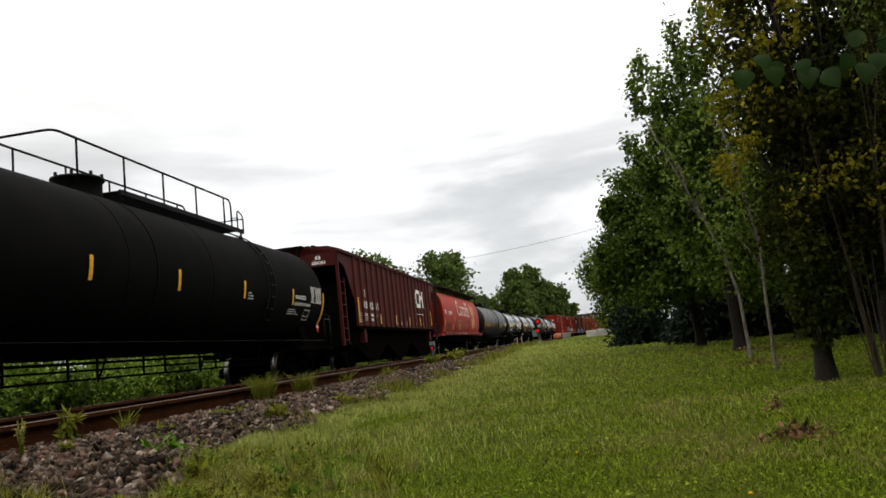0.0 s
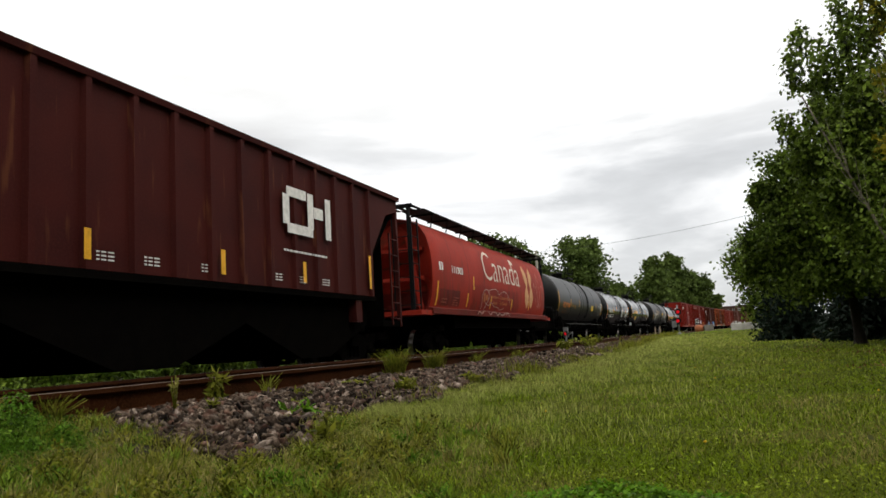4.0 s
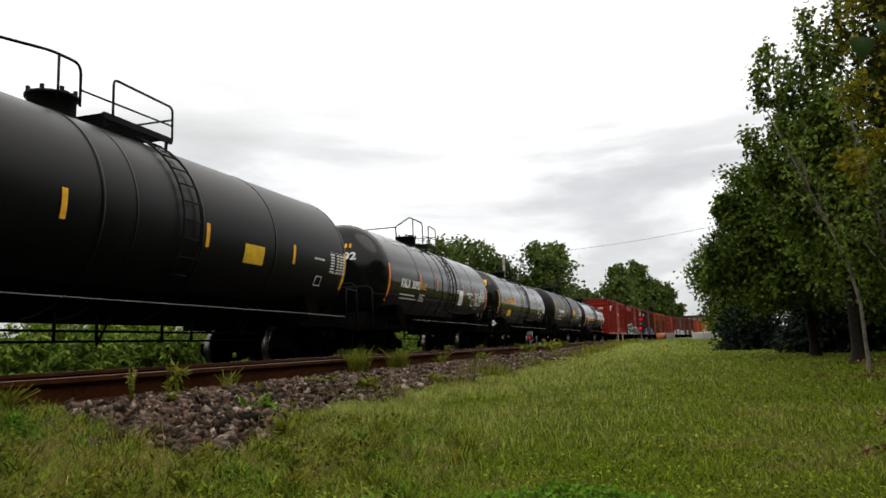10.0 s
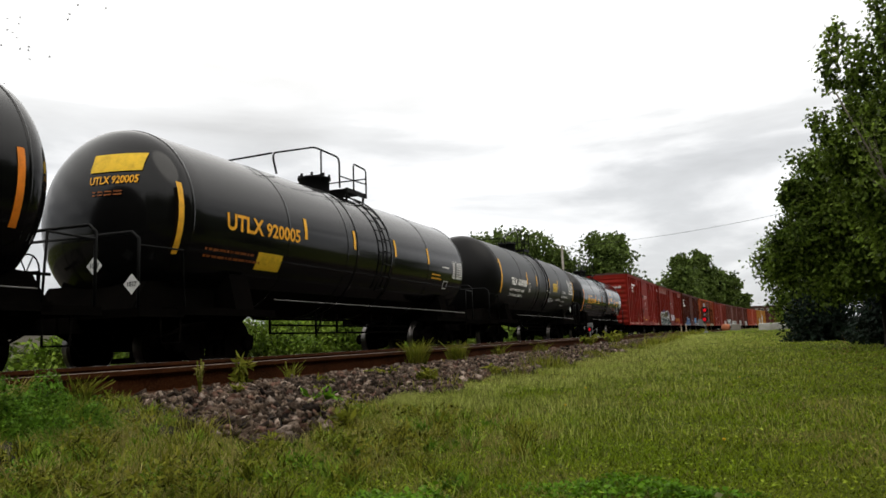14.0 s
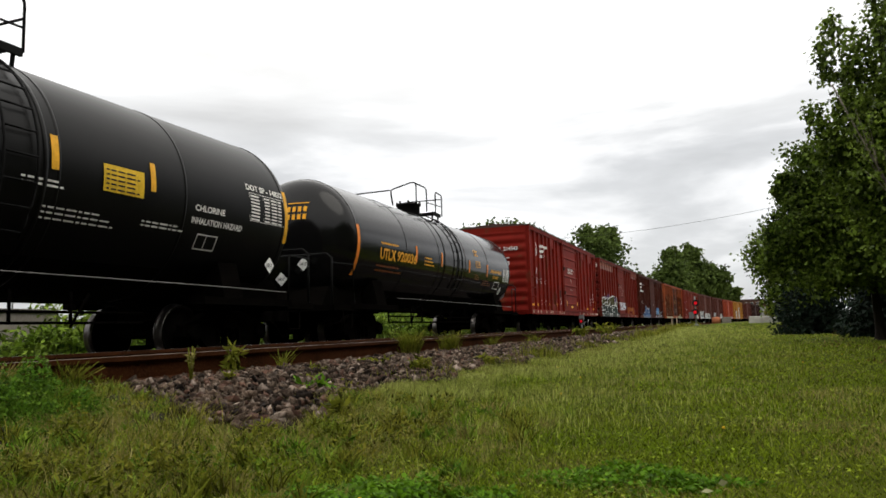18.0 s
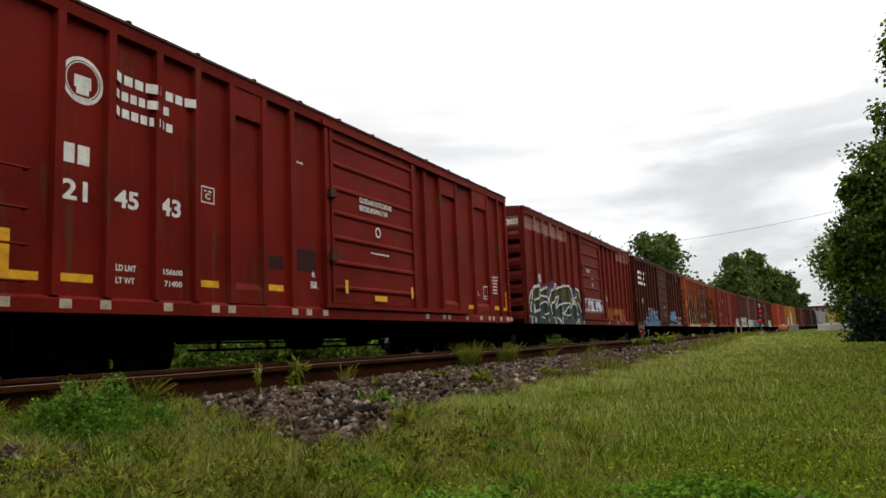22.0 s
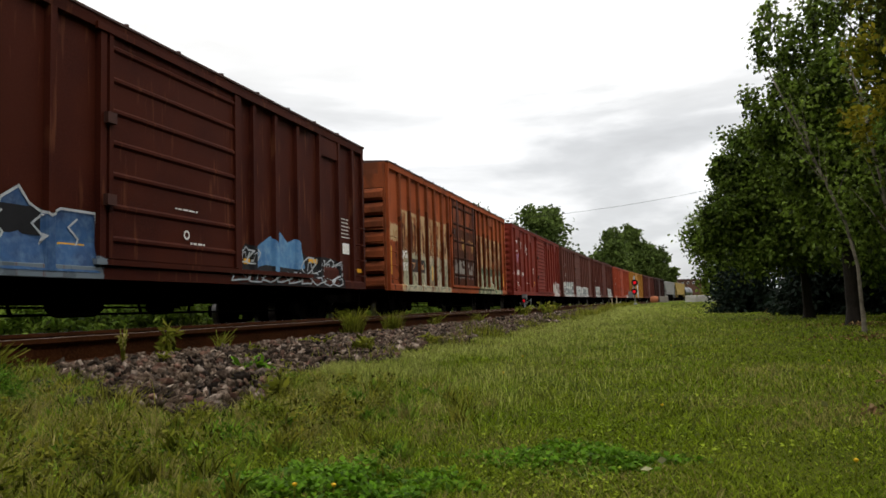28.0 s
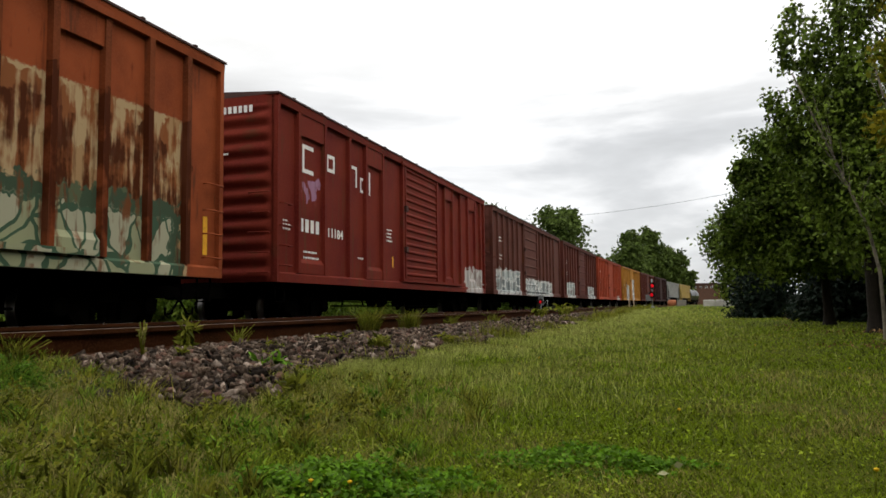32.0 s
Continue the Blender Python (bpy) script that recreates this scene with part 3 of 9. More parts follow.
def boxcar(u0, u1, skin, label, door=(6.5, 9.85), posts_a=(0.62, 1.32, 2.2, 2.95, 3.75, 4.5, 5.25), posts_b=(10.5, 11.35, 12.3, 13.4, 14.45, 15.3),
           hoods=(), end_ribs=8, end_depth=0.05, door_skin=None, door_ribs=7, eave=4.6, end_skin=None, door_style="ribs", floor=0.82, chord=0.17, post_skin=None, rib_skin=None):
    L = u1 - u0
    h = L / 2
    car = thing("boxcar", u0, u1, label, "boxcar")
    door_skin, end_skin = door_skin or skin, end_skin or skin
    d0, d1 = door[0] - h, door[1] - h
    ya, yb = [p - h for p in posts_a], [p - h for p in posts_b]
    top, low = eave - chord, floor + 0.2
    edges = [-h, *ya, d0 - 0.12]
    edges2 = [d1 + 0.12, *yb, h]
    for row in (edges, edges2):
        for i, (p, q) in enumerate(zip(row[:-1], row[1:])):
            box_part("side_panel", car, skin, 1.44, 1.50, p, q, low, top)
    box_part("side_panel", car, skin, -1.52, -1.46, -h, h, low, top)
    box_part("door_backing", car, skin, 1.44, 1.49, d0 - 0.12, d1 + 0.12, low, top)
    for y in (*ya, *yb):
        g = Geo()
        g.prism([(1.50, y - 0.07), (1.59, y - 0.055), (1.59, y + 0.055), (1.50, y + 0.07)], "z", low, top)
        part("side_post", g.make("side_post", post_skin or skin), car)
    for y in (-h + 0.05, h - 0.05):
        box_part("corner_post", car, skin, 1.50, 1.585, y - 0.05, y + 0.05, floor + 0.1, top)
    for i, j in hoods:
        row = (edges, edges2)[i]
        p, q = row[j], row[j + 1]
        g = Geo()
        g.prism([(1.50, top - 0.42), (1.565, top - 0.46), (1.565, top), (1.50, top)], "y", p + 0.05, q - 0.05)
        g.prism([(1.50, low), (1.565, low), (1.565, low + 0.22), (1.50, low + 0.32)], "y", p + 0.05, q - 0.05)
        each("panel_hood", g, skin, car)
    g = Geo()
    g.prism([(1.44, floor), (1.585, floor), (1.585, floor + 0.16), (1.53, floor + 0.2), (1.44, floor + 0.2)], "y", -h, h)
    part("side_sill", g.make("side_sill", skin), car)
    box_part("side_sill", car, skin, -1.58, -1.44, -h, h, floor, floor + 0.2)
    g = Geo()
    g.prism([(1.44, top), (1.585, top), (1.60, eave - 0.03), (1.60, eave), (1.44, eave)], "y", -h, h)
    part("top_chord", g.make("top_chord", skin), car)
    box_part("top_chord", car, skin, -1.6, -1.44, -h, h, top, eave)
    g = Geo()
    g.prism([(-1.62, eave), (-1.62, eave + 0.035), (0, eave + 0.16), (1.62, eave + 0.035), (1.62, eave)], "y", -h - 0.03, h + 0.03)
    part("roof", g.make("roof", M_ROOF), car)
    for i in range(int(L / 1.25)):
        y = -h + 0.6 + i * 1.25
        g = Geo()
        g.prism([(-1.63, eave + 0.03), (-1.63, eave + 0.06), (0, eave + 0.2), (1.63, eave + 0.06), (1.63, eave + 0.03), (0, eave + 0.15)], "y", y - 0.03, y + 0.03)
        part("roof_rib", g.make("roof_rib", M_ROOF), car)
    # ribbed ends
    for sgn in (-1, 1):
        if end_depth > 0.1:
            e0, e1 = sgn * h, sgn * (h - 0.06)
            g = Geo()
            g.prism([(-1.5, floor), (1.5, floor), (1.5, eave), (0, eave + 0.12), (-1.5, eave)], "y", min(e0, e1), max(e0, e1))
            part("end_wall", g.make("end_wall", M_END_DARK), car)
            step = (eave - floor - 0.75) / (end_ribs + 2)
            box_part("end_panel", car, end_skin, -1.5, 1.5, min(e0, e0 + sgn * 0.05), max(e0, e0 + sgn * 0.05), eave - 0.75, eave)
            for i in range(end_ribs + 2):
                z = floor + step * i
                pr = [(0.0, z + step * 0.18), (0.05, z + step * 0.12), (end_depth + 0.02, z + step * 0.3), (end_depth + 0.02, z + step * 0.66), (0.05, z + step * 0.95), (0.0, z + step * 0.98)]
                g = Geo()
                g.prism([(e0 + sgn * a, b2) for a, b2 in pr], "x", -1.44, 1.44)
                part("end_rib", g.make("end_rib", end_skin), car)
            for x in (-1.47, 1.47):
                box_part("corner_post", car, end_skin, x - 0.03, x + 0.03, min(e0, e0 + sgn * 0.08), max(e0, e0 + sgn * 0.08), floor, eave)
        rows = []
        nz = end_ribs * 8
        for i in range(nz + 1):
            z = floor + (eave - floor) * i / nz
            wave = 0.5 - 0.5 * math.cos(2 * math.pi * end_ribs * i / nz)
            wave = wave ** 0.7 if i < nz - 5 else 0.3
            rows.append([(x, sgn * (h + end_depth * wave * fl), z + (0.1 * (1 - abs(x) / 1.5) if i == nz else 0)) for x, fl in ((-1.5, 0), (-1.4, 0), (-1.3, 1), (0, 1), (1.3, 1), (1.4, 0), (1.5, 0))])
        if end_depth <= 0.1:
            g = Geo()
            g.grid(rows)
            part("end_wall", g.make("end_wall", end_skin), car)
        y = sgn * (h + end_depth + 0.05)
        g = Geo()
        for z in (1.0, 1.4, 1.8, 2.2, 2.6):
            g.tube([(1.0, y - sgn * 0.06, z), (1.0, y, z), (1.45, y, z), (1.45, y - sgn * 0.06, z)], 0.014)
        each("end_rung", g, end_skin, car)
        ladder(car, 1.64, sgn * (h - 0.08), sgn * (h - 0.5), (1.15, 1.55, 1.95, 2.4), skin, "grab_iron", False)
        g = Geo()
        g.tube([(1.45, sgn * (h - 0.15), floor), (1.45, sgn * (h - 0.15), 0.42), (1.45, sgn * (h - 0.5), 0.42), (1.45, sgn * (h - 0.5), floor)], 0.02)
        part("step", g.make("step", M_BLACK), car)
    g = Geo()
    g.tube([(-0.6, -h - 0.12, 1.9), (-0.6, -h - 0.22, 1.9)], 0.02)
    for i in range(16):
        a, b2 = 2 * math.pi * i / 16, 2 * math.pi * (i + 1) / 16
        g.tube([(-0.6 + 0.28 * math.cos(a), -h - 0.2, 1.9 + 0.28 * math.sin(a)), (-0.6 + 0.28 * math.cos(b2), -h - 0.2, 1.9 + 0.28 * math.sin(b2))], 0.015, 5)
    for a in (0, 2.1, 4.2):
        g.tube([(-0.6, -h - 0.2, 1.9), (-0.6 + 0.28 * math.cos(a), -h - 0.2, 1.9 + 0.28 * math.sin(a))], 0.012, 5)
    part("brake_wheel", g.make("brake_wheel", M_BLACK), car)
    # door
    dz0, dz1 = floor + 0.3, top - 0.02
    dob = box_part("door", car, door_skin, 1.52, 1.565, d0, d1, dz0, dz1, label="sliding door with level pressed ribs")
    for y in (d0 + 0.04, d1 - 0.04):
        box_part("door_edge", dob, rib_skin or door_skin, 1.565, 1.615, y - 0.04, y + 0.04, dz0, dz1)
    nr = door_ribs
    for i in range(nr):
        z = dz0 + (dz1 - dz0) * (i + 0.6) / nr
        g = Geo()
        g.prism([(1.565, z - 0.06), (1.60, z - 0.025), (1.60, z + 0.015), (1.565, z + 0.05)], "y", d0 + 0.08, d1 - 0.08)
        part("door_rib", g.make("door_rib", rib_skin or door_skin), dob)
    if door_style == "plug":
        for y in (d0 + 0.55, d1 - 0.55):
            g = Geo()
            g.tube([(1.64, y, dz0), (1.64, y, dz1)], 0.03)
            part("lock_rod", g.make("lock_rod", M_DOOR_EDGE), dob)
        box_part("door_rib", dob, rib_skin or door_skin, 1.565, 1.62, (d0 + d1) / 2 - 0.06, (d0 + d1) / 2 + 0.06, dz0, dz1)
    for z in (dz0 + 0.75, dz1 - 1.35):
        box_part("door_latch", dob, M_DOOR_EDGE, 1.60, 1.68, d0 - 0.1, d0 + 0.08, z, z + 0.16)
    box_part("door_track", car, skin, 1.50, 1.64, d0 - 0.25, d1 + (d1 - d0) * 0.9, dz0 - 0.1, dz0 - 0.02)
    box_part("door_track", car, skin, 1.575, 1.63, d0 - 0.25, min(h, d1 + (d1 - d0) * 0.95), top - 0.03, top + 0.07)
    for y in (d0 - 0.1, d1 + 0.08):
        box_part("door_post", car, skin, 1.50, 1.60, y - 0.06, y + 0.06, low, top)
    g = Geo()
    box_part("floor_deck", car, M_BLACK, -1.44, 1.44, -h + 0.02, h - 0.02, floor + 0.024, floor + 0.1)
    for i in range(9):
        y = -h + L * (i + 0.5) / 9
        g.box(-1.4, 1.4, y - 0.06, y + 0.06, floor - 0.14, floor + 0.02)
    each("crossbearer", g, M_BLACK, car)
    running_gear(car, L + 0.9, 2.55)
    car["half"] = h
    return car


M_TILE = mat("dull_reflector", (0.44, 0.36, 0.27), 0.6, 0, (0.3, 0.24, 0.18), None, 9)


def side_marks(car, h, tiles=(), yellows=(), small=()):
    """Yellow reflective strips, white squares along the sill and lines of small print on the near side."""
    sill = lambda y, z: (1.589, y, z)
    for y, z, w, hh in yellows:
        mark(car, "reflective_strip", [patch(y - h, z, w, hh)], M_YELLOW, flat_side, "yellow reflective strip")
    for y in tiles:
        mark(car, "reflective_strip", [patch(y - h, 0.87, 0.16, 0.11, 0, 1)], M_TILE, sill, "dull white reflective square")
    for y, z, w, hh, rows in small:
        mark(car, "stencil", lines(y - h, z, w, hh, rows), M_WHITE, flat_side, "small white stencil print")


def word_mark(car, h, items, material=None, place=flat_side):
    for txt, y, z, w, hh in items:
        mark(car, "lettering", [words(txt, y - h, z, w, hh)], material or M_WHITE, place, "stencilled lettering")


def scrawl(y0, y1, z0, z1, n, seed, width=0.05):
    """Spray-can outlines: n angular, interlocked loops with an inner stroke each; they spell nothing."""
    pick = random.Random(seed)
    out, w = [], (y1 - y0) / n

    def stroke(pts, t):
        for (a, b), (c, d) in zip(pts[:-1], pts[1:]):
            k = math.hypot(c - a, d - b) or 1
            u, v = -(d - b) / k * t / 2, (c - a) / k * t / 2
            e, f = (c - a) / k * t * 0.4, (d - b) / k * t * 0.4
            out.append(([(a - e + u, b - f + v), (a - e - u, b - f - v), (c + e - u, d + f - v), (c + e + u, d + f + v)], [(0, 1, 2, 3)]))
    for i in range(n):
        cy, cz = y0 + (i + 0.5) * w, (z0 + z1) / 2
        loop = []
        for j in range(9):
            a = 2 * math.pi * j / 9 + pick.uniform(-0.25, 0.25)
            r = pick.uniform(0.62, 1.12)
            loop.append((cy + 0.62 * w * r * math.cos(a) + 0.15 * math.sin(a), min(z1, max(z0, cz + (z1 - z0) * 0.52 * r * math.sin(a)))))
        stroke(loop + loop[:1], width)
        k = pick.uniform(-0.15, 0.15) * w
        stroke([(cy + k - 0.2 * w, cz - 0.28 * (z1 - z0)), (cy + k - 0.1 * w, cz + 0.15 * (z1 - z0)), (cy + k + 0.15 * w, cz + 0.22 * (z1 - z0)), (cy + k + 0.22 * w, cz - 0.1 * (z1 - z0))], width * 0.8)
    return out


def drape(posts, half, lift=0.004):
    """Paint that follows the side sheet, the posts that stand proud of it and the sill."""
    def place(y, z):
        near = min((abs(y + half - p) for p in posts), default=1.0)
        rise = 0.09 * min(1.0, max(0.0, (0.105 - near) / 0.04))
        return max(1.502 + rise, 1.588 if z < 1.03 else 0) + lift, y, z
    return place


def sprayed(pts, t, half, step=0.025, soft=False):
    """One continuous sprayed line of width t through (y, z) points, cut short enough to drape."""
    out = []
    if soft:
        for _ in range(3):
            pts = [pts[0]] + [(p[0] + (q[0] - p[0]) * f, p[1] + (q[1] - p[1]) * f) for p, q in zip(pts[:-1], pts[1:]) for f in (0.25, 0.75)] + [pts[-1]]
    for (a, b), (c, d) in zip(pts[:-1], pts[1:]):
        ln = math.hypot(c - a, d - b) or 1
        u, v = -(d - b) / ln * t / 2, (c - a) / ln * t / 2
        e, f = (c - a) / ln * t * 0.35, (d - b) / ln * t * 0.35
        n = max(1, int(ln / step))
        ring_ = [(a - e + (c - a + 2 * e) * i / n - half, b - f + (d - b + 2 * f) * i / n) for i in range(n + 1)]
        out.append(([q for y, z in ring_ for q in ((y + u, z + v), (y - u, z - v))], [(2 * i, 2 * i + 1, 2 * i + 3, 2 * i + 2) for i in range(n)]))
    return out


def filled(crest, low, high, half, dy=0.025):
    """Solid colour under a crest line, between two heights, in narrow columns."""
    ys = np.arange(crest[0][0], crest[-1][0], dy)
    top = np.interp(ys, [p[0] for p in crest], [p[1] for p in crest])
    pts, faces = [], []
    for i, (y, z) in enumerate(zip(ys, top)):
        lo = min(z, low + (0.07 * math.sin(y * 2.1) if low > 1 else 0))
        hi = max(lo, min(z, high + 0.07 * math.sin(y * 2.1)))
        pts += [(float(y) - half, lo), (float(y) - half, (lo + hi) / 2), (float(y) - half, hi)]
        if i:
            faces += [(3 * i - 3, 3 * i, 3 * i + 1, 3 * i - 2), (3 * i - 2, 3 * i + 1, 3 * i + 2, 3 * i - 1)]
    return pts, faces


M_BOARD = mat("card_board_dark", (0.03, 0.008, 0.006), 0.85, 0, scale=6)
# red boxcar, clean paint
A_SKIN = paint("red_paint_a", (0.15, 0.010, 0.006), 0.6, (0.10, 0.007, 0.004), (0.17, 0.016, 0.009), rust=0.12)
L_A = 23.88 - 7.9
car = boxcar(7.9, 23.88, A_SKIN, "dark red ribbed boxcar with white lettering and yellow strips", posts_a=(0.9, 1.63, 2.41, 3.13, 3.86, 4.63, 5.38), hoods=((0, 5), (1, 2), (1, 4)), end_ribs=10, end_depth=0.07)
h = L_A / 2
A_DRAPE = drape((0.9, 1.63, 2.41, 3.13, 3.86), h)
side_marks(car, h, (0.2, 0.95, 1.5, 2.5, 3.4, 3.75, 5.3, 5.7, 6.2, 10.3, 11.2, 11.5, 12.6, 13.55, 14.15, 14.45, 15.05, 15.55, 15.68, 15.92), ((0.27, 1.18, 0.12, 0.55), (0.39, 1.18, 0.35, 0.1), (0.96, 1.19, 0.5, 0.1), (3.18, 1.24, 0.46, 0.1), (4.7, 1.26, 0.48, 0.1), (11.5, 1.17, 0.5, 0.1), (13.0, 1.17, 0.45, 0.1), (14.88, 1.18, 0.5, 0.11), (15.42, 1.16, 0.45, 0.1), (15.78, 1.26, 0.1, 0.48)),
           ((14.80, 1.64, 0.33, 0.55, 6), (15.18, 2.02, 0.22, 0.18, 2), (13.4, 1.54, 0.4, 0.12, 3), (5.6, 3.55, 0.2, 0.08, 1), (14.2, 0.99, 0.2, 0.04, 1)))
word_mark(car, h, (("21", 1.0, 2.17, 0.36, 0.25), ("45", 1.76, 2.18, 0.38, 0.24), ("43", 2.5, 2.18, 0.38, 0.25), ("C", 3.36, 2.54, 0.1, 0.09), ("LD LMT", 1.79, 1.37, 0.32, 0.08), ("LT WT", 1.79, 1.21, 0.3, 0.08), ("156600", 2.57, 1.37, 0.35, 0.08), ("71400", 2.59, 1.21, 0.32, 0.08), ("R", 6.0, 1.55, 0.1, 0.13), ("50K", 5.95, 1.35, 0.22, 0.13)))
mark(car, "emblem", [ring(1.26 - h, 3.68, 0.3, 0.045, 24), ring(1.26 - h, 3.68, 0.24, 0.015, 24), patch(1.14 - h, 3.58, 0.24, 0.16), patch(1.17 - h, 3.5, 0.18, 0.08), patch(1.1 - h, 3.42, 0.32, 0.05)], M_WHITE, flat_side, "round white emblem, plain")
mark(car, "lettering", bars(1.7 - h, 3.82, 1.42, 0.13, 8, 0.24) + bars(1.7 - h, 3.6, 0.98, 0.12, 7, 0.24) + bars(1.7 - h, 3.37, 1.05, 0.12, 7, 0.24), M_WHITE, A_DRAPE, "white company name as blocks")
mark(car, "lettering", bars(1.0 - h, 2.62, 0.42, 0.24, 2, 0.2), M_WHITE, flat_side)
mark(car, "defect_board", [patch(4.8 - h, 1.62, 0.38, 0.22, 0, 1)], M_BOARD, flat_side, "dark card board on the side")
mark(car, "defect_board", [patch(5.5 - h, 1.65, 0.62, 0.38, 0, 1)], M_BOARD, flat_side, "dark card board on the side")
mark(car, "plate_mark", frame_lines(3.27 - h, 2.48, 0.28, 0.25, 0.018) + lines(3.33 - h, 2.65, 0.16, 0.05, 1), M_WHITE, flat_side)
mark(car, "plate_mark", frame_lines(14.08 - h, 1.46, 0.6, 0.36, 0.025) + [patch(14.37 - h, 1.53, 0.025, 0.27, 0, 1), patch(14.1 - h, 1.53, 0.56, 0.025, 0, 1)], M_WHITE, flat_side)
door_side = lambda y, z: (1.606, y, z)
word_mark(car, h, (("CLOSE AND LOCK DOORS", 7.5, 3.13, 1.3, 0.11), ("BEFORE MOVING CAR", 7.5, 2.97, 1.12, 0.11)), None, door_side)
mark(car, "stencil", [ring(8.2 - h, 2.6, 0.11, 0.035, 16)] + lines(7.9 - h, 2.14, 0.75, 0.07, 1), M_WHITE, door_side)
mark(car, "reflective_strip", [patch(8.0 - h, 1.19, 0.5, 0.11, 0, 1)], M_YELLOW, door_side)
for y in (6.9, 9.55):
    mark(car, "reflective_strip", [patch(y - h, 1.3, 0.1, 0.25, 0, 1)], M_YELLOW, lambda y_, z_: (1.62, y_, z_))
mark(car, "end_lettering", bars(-0.15, 3.55, 0.2, 0.16, 2), M_WHITE, lambda y, z: (y + 0.3, -h - 0.08, z))
mark(car, "end_lettering", [words("214543", 0.15, 3.55, 0.62, 0.16)], M_WHITE, lambda y, z: (y + 0.3, -h - 0.08, z))
mark(car, "end_stencil", lines(-0.1, 2.95, 0.5, 0.36, 4), M_WHITE, lambda y, z: (y + 0.3, -h - 0.08, z))

# red boxcar with a large grey-green painted piece
GREY, OLIVE, PALE = (0.035, 0.05, 0.046), (0.06, 0.062, 0.026), (0.62, 0.64, 0.62)
L_B = 42.42 - 25.56
h = L_B / 2
B_SKIN = paint("red_paint_b", (0.115, 0.010, 0.005), 0.64, (0.08, 0.007, 0.004), (0.135, 0.016, 0.009), rust=0.16,
               patches=((0.1 - h, 4.95 - h, 4.16, 4.45, (0.26, 0.11, 0.085), (0.22, 0.09, 0.07), None, 0.0, 0), (0.2 - h, 4.9 - h, 3.93, 4.18, (0.24, 0.13, 0.115), (0.2, 0.11, 0.095), None, 0.03, 0), (13.9 - h, 16.8 - h, 4.16, 4.45, (0.26, 0.11, 0.085), (0.22, 0.09, 0.07), None, 0.0, 0), (13.9 - h, 16.7 - h, 3.98, 4.18, (0.24, 0.13, 0.115), (0.2, 0.11, 0.095), None, 0.03, 0),
                        (0.1 - h, 6.9 - h, 0.6, 1.2, GREY, (0.028, 0.042, 0.04), None, 0.2, 0), (1.22 - h, 1.82 - h, 2.17, 2.58, (0.17, 0.08, 0.07), (0.17, 0.08, 0.07), None, 0.02, 0),
                        (7.05 - h, 10.05 - h, 1.32, 1.9, (0.10, 0.015, 0.012), (0.42, 0.48, 0.55), (0.5, 0.52, 0.55), 0.1, 0.26),
                        (11.5 - h, 15.5 - h, 1.0, 1.6, (0.12, 0.014, 0.011), (0.28, 0.10, 0.03), None, 0.12, 0.3)))
car = boxcar(25.56, 42.42, B_SKIN, "dark red boxcar with grey-green graffiti along its lower side", posts_a=(1.12, 2.02, 2.92, 3.82, 4.82, 5.72), door=(6.9, 10.0), posts_b=(10.8, 11.7, 12.6, 13.5, 14.4, 15.4, 16.2), end_ribs=5, end_depth=0.13,
             end_skin=paint("red_end_b", (0.095, 0.009, 0.006), 0.7, (0.06, 0.007, 0.005), (0.11, 0.015, 0.01), rust=0.3))
word_mark(car, h, (("HS", 1.32, 2.24, 0.4, 0.26),))

B_POSTS = (1.12, 2.02, 2.92, 3.82, 4.82, 5.72)
CREST = ((0.2, 1.3), (0.45, 1.75), (0.8, 2.02), (1.42, 2.16), (1.6, 1.93), (2.12, 2.1), (2.27, 1.76), (2.52, 1.67), (2.75, 1.95), (3.04, 2.23), (3.38, 2.26), (3.4, 2.08), (3.99, 2.22), (4.98, 2.27), (5.42, 2.15), (5.56, 1.78), (5.75, 1.9), (6.04, 2.23), (6.48, 2.16), (6.81, 1.66), (6.95, 1.08))
mark(car, "graffiti_fill", [filled(CREST, 1.58, 2.4, h)], mat("spray_olive", (0.055, 0.05, 0.014), 0.75, 0, (0.04, 0.036, 0.01), (0.07, 0.064, 0.02), 1.5, 30), drape(B_POSTS, h), "olive sprayed letter tops")
mark(car, "graffiti_fill", [filled(CREST, 0.83, 1.58, h)], mat("spray_slate", (0.024, 0.036, 0.033), 0.75, 0, (0.017, 0.027, 0.025), (0.034, 0.046, 0.042), 1.5, 30), drape(B_POSTS, h), "slate green sprayed letter bottoms")
PLUME = ((1.35, 1.9), (1.55, 2.2), (1.75, 2.0), (2.0, 2.25), (2.2, 1.9), (2.35, 2.15), (2.6, 2.05), (2.85, 2.35), (3.0, 2.1), (4.0, 2.2), (4.15, 2.42), (4.3, 2.2), (4.45, 2.4), (4.6, 2.2), (5.4, 2.1), (5.55, 2.3), (5.8, 2.0))
mark(car, "graffiti_fill", [filled(PLUME, 1.5, 2.6, h)], mat("spray_purple", (0.09, 0.06, 0.15), 0.75, 0, (0.03, 0.02, 0.04), (0.13, 0.1, 0.2), 2.5, 9), drape(B_POSTS, h, 0.001), "purple sprayed flames behind the letters")
M_SPRAY = mat("spray_white", (0.6, 0.62, 0.6), 0.8, scale=6)
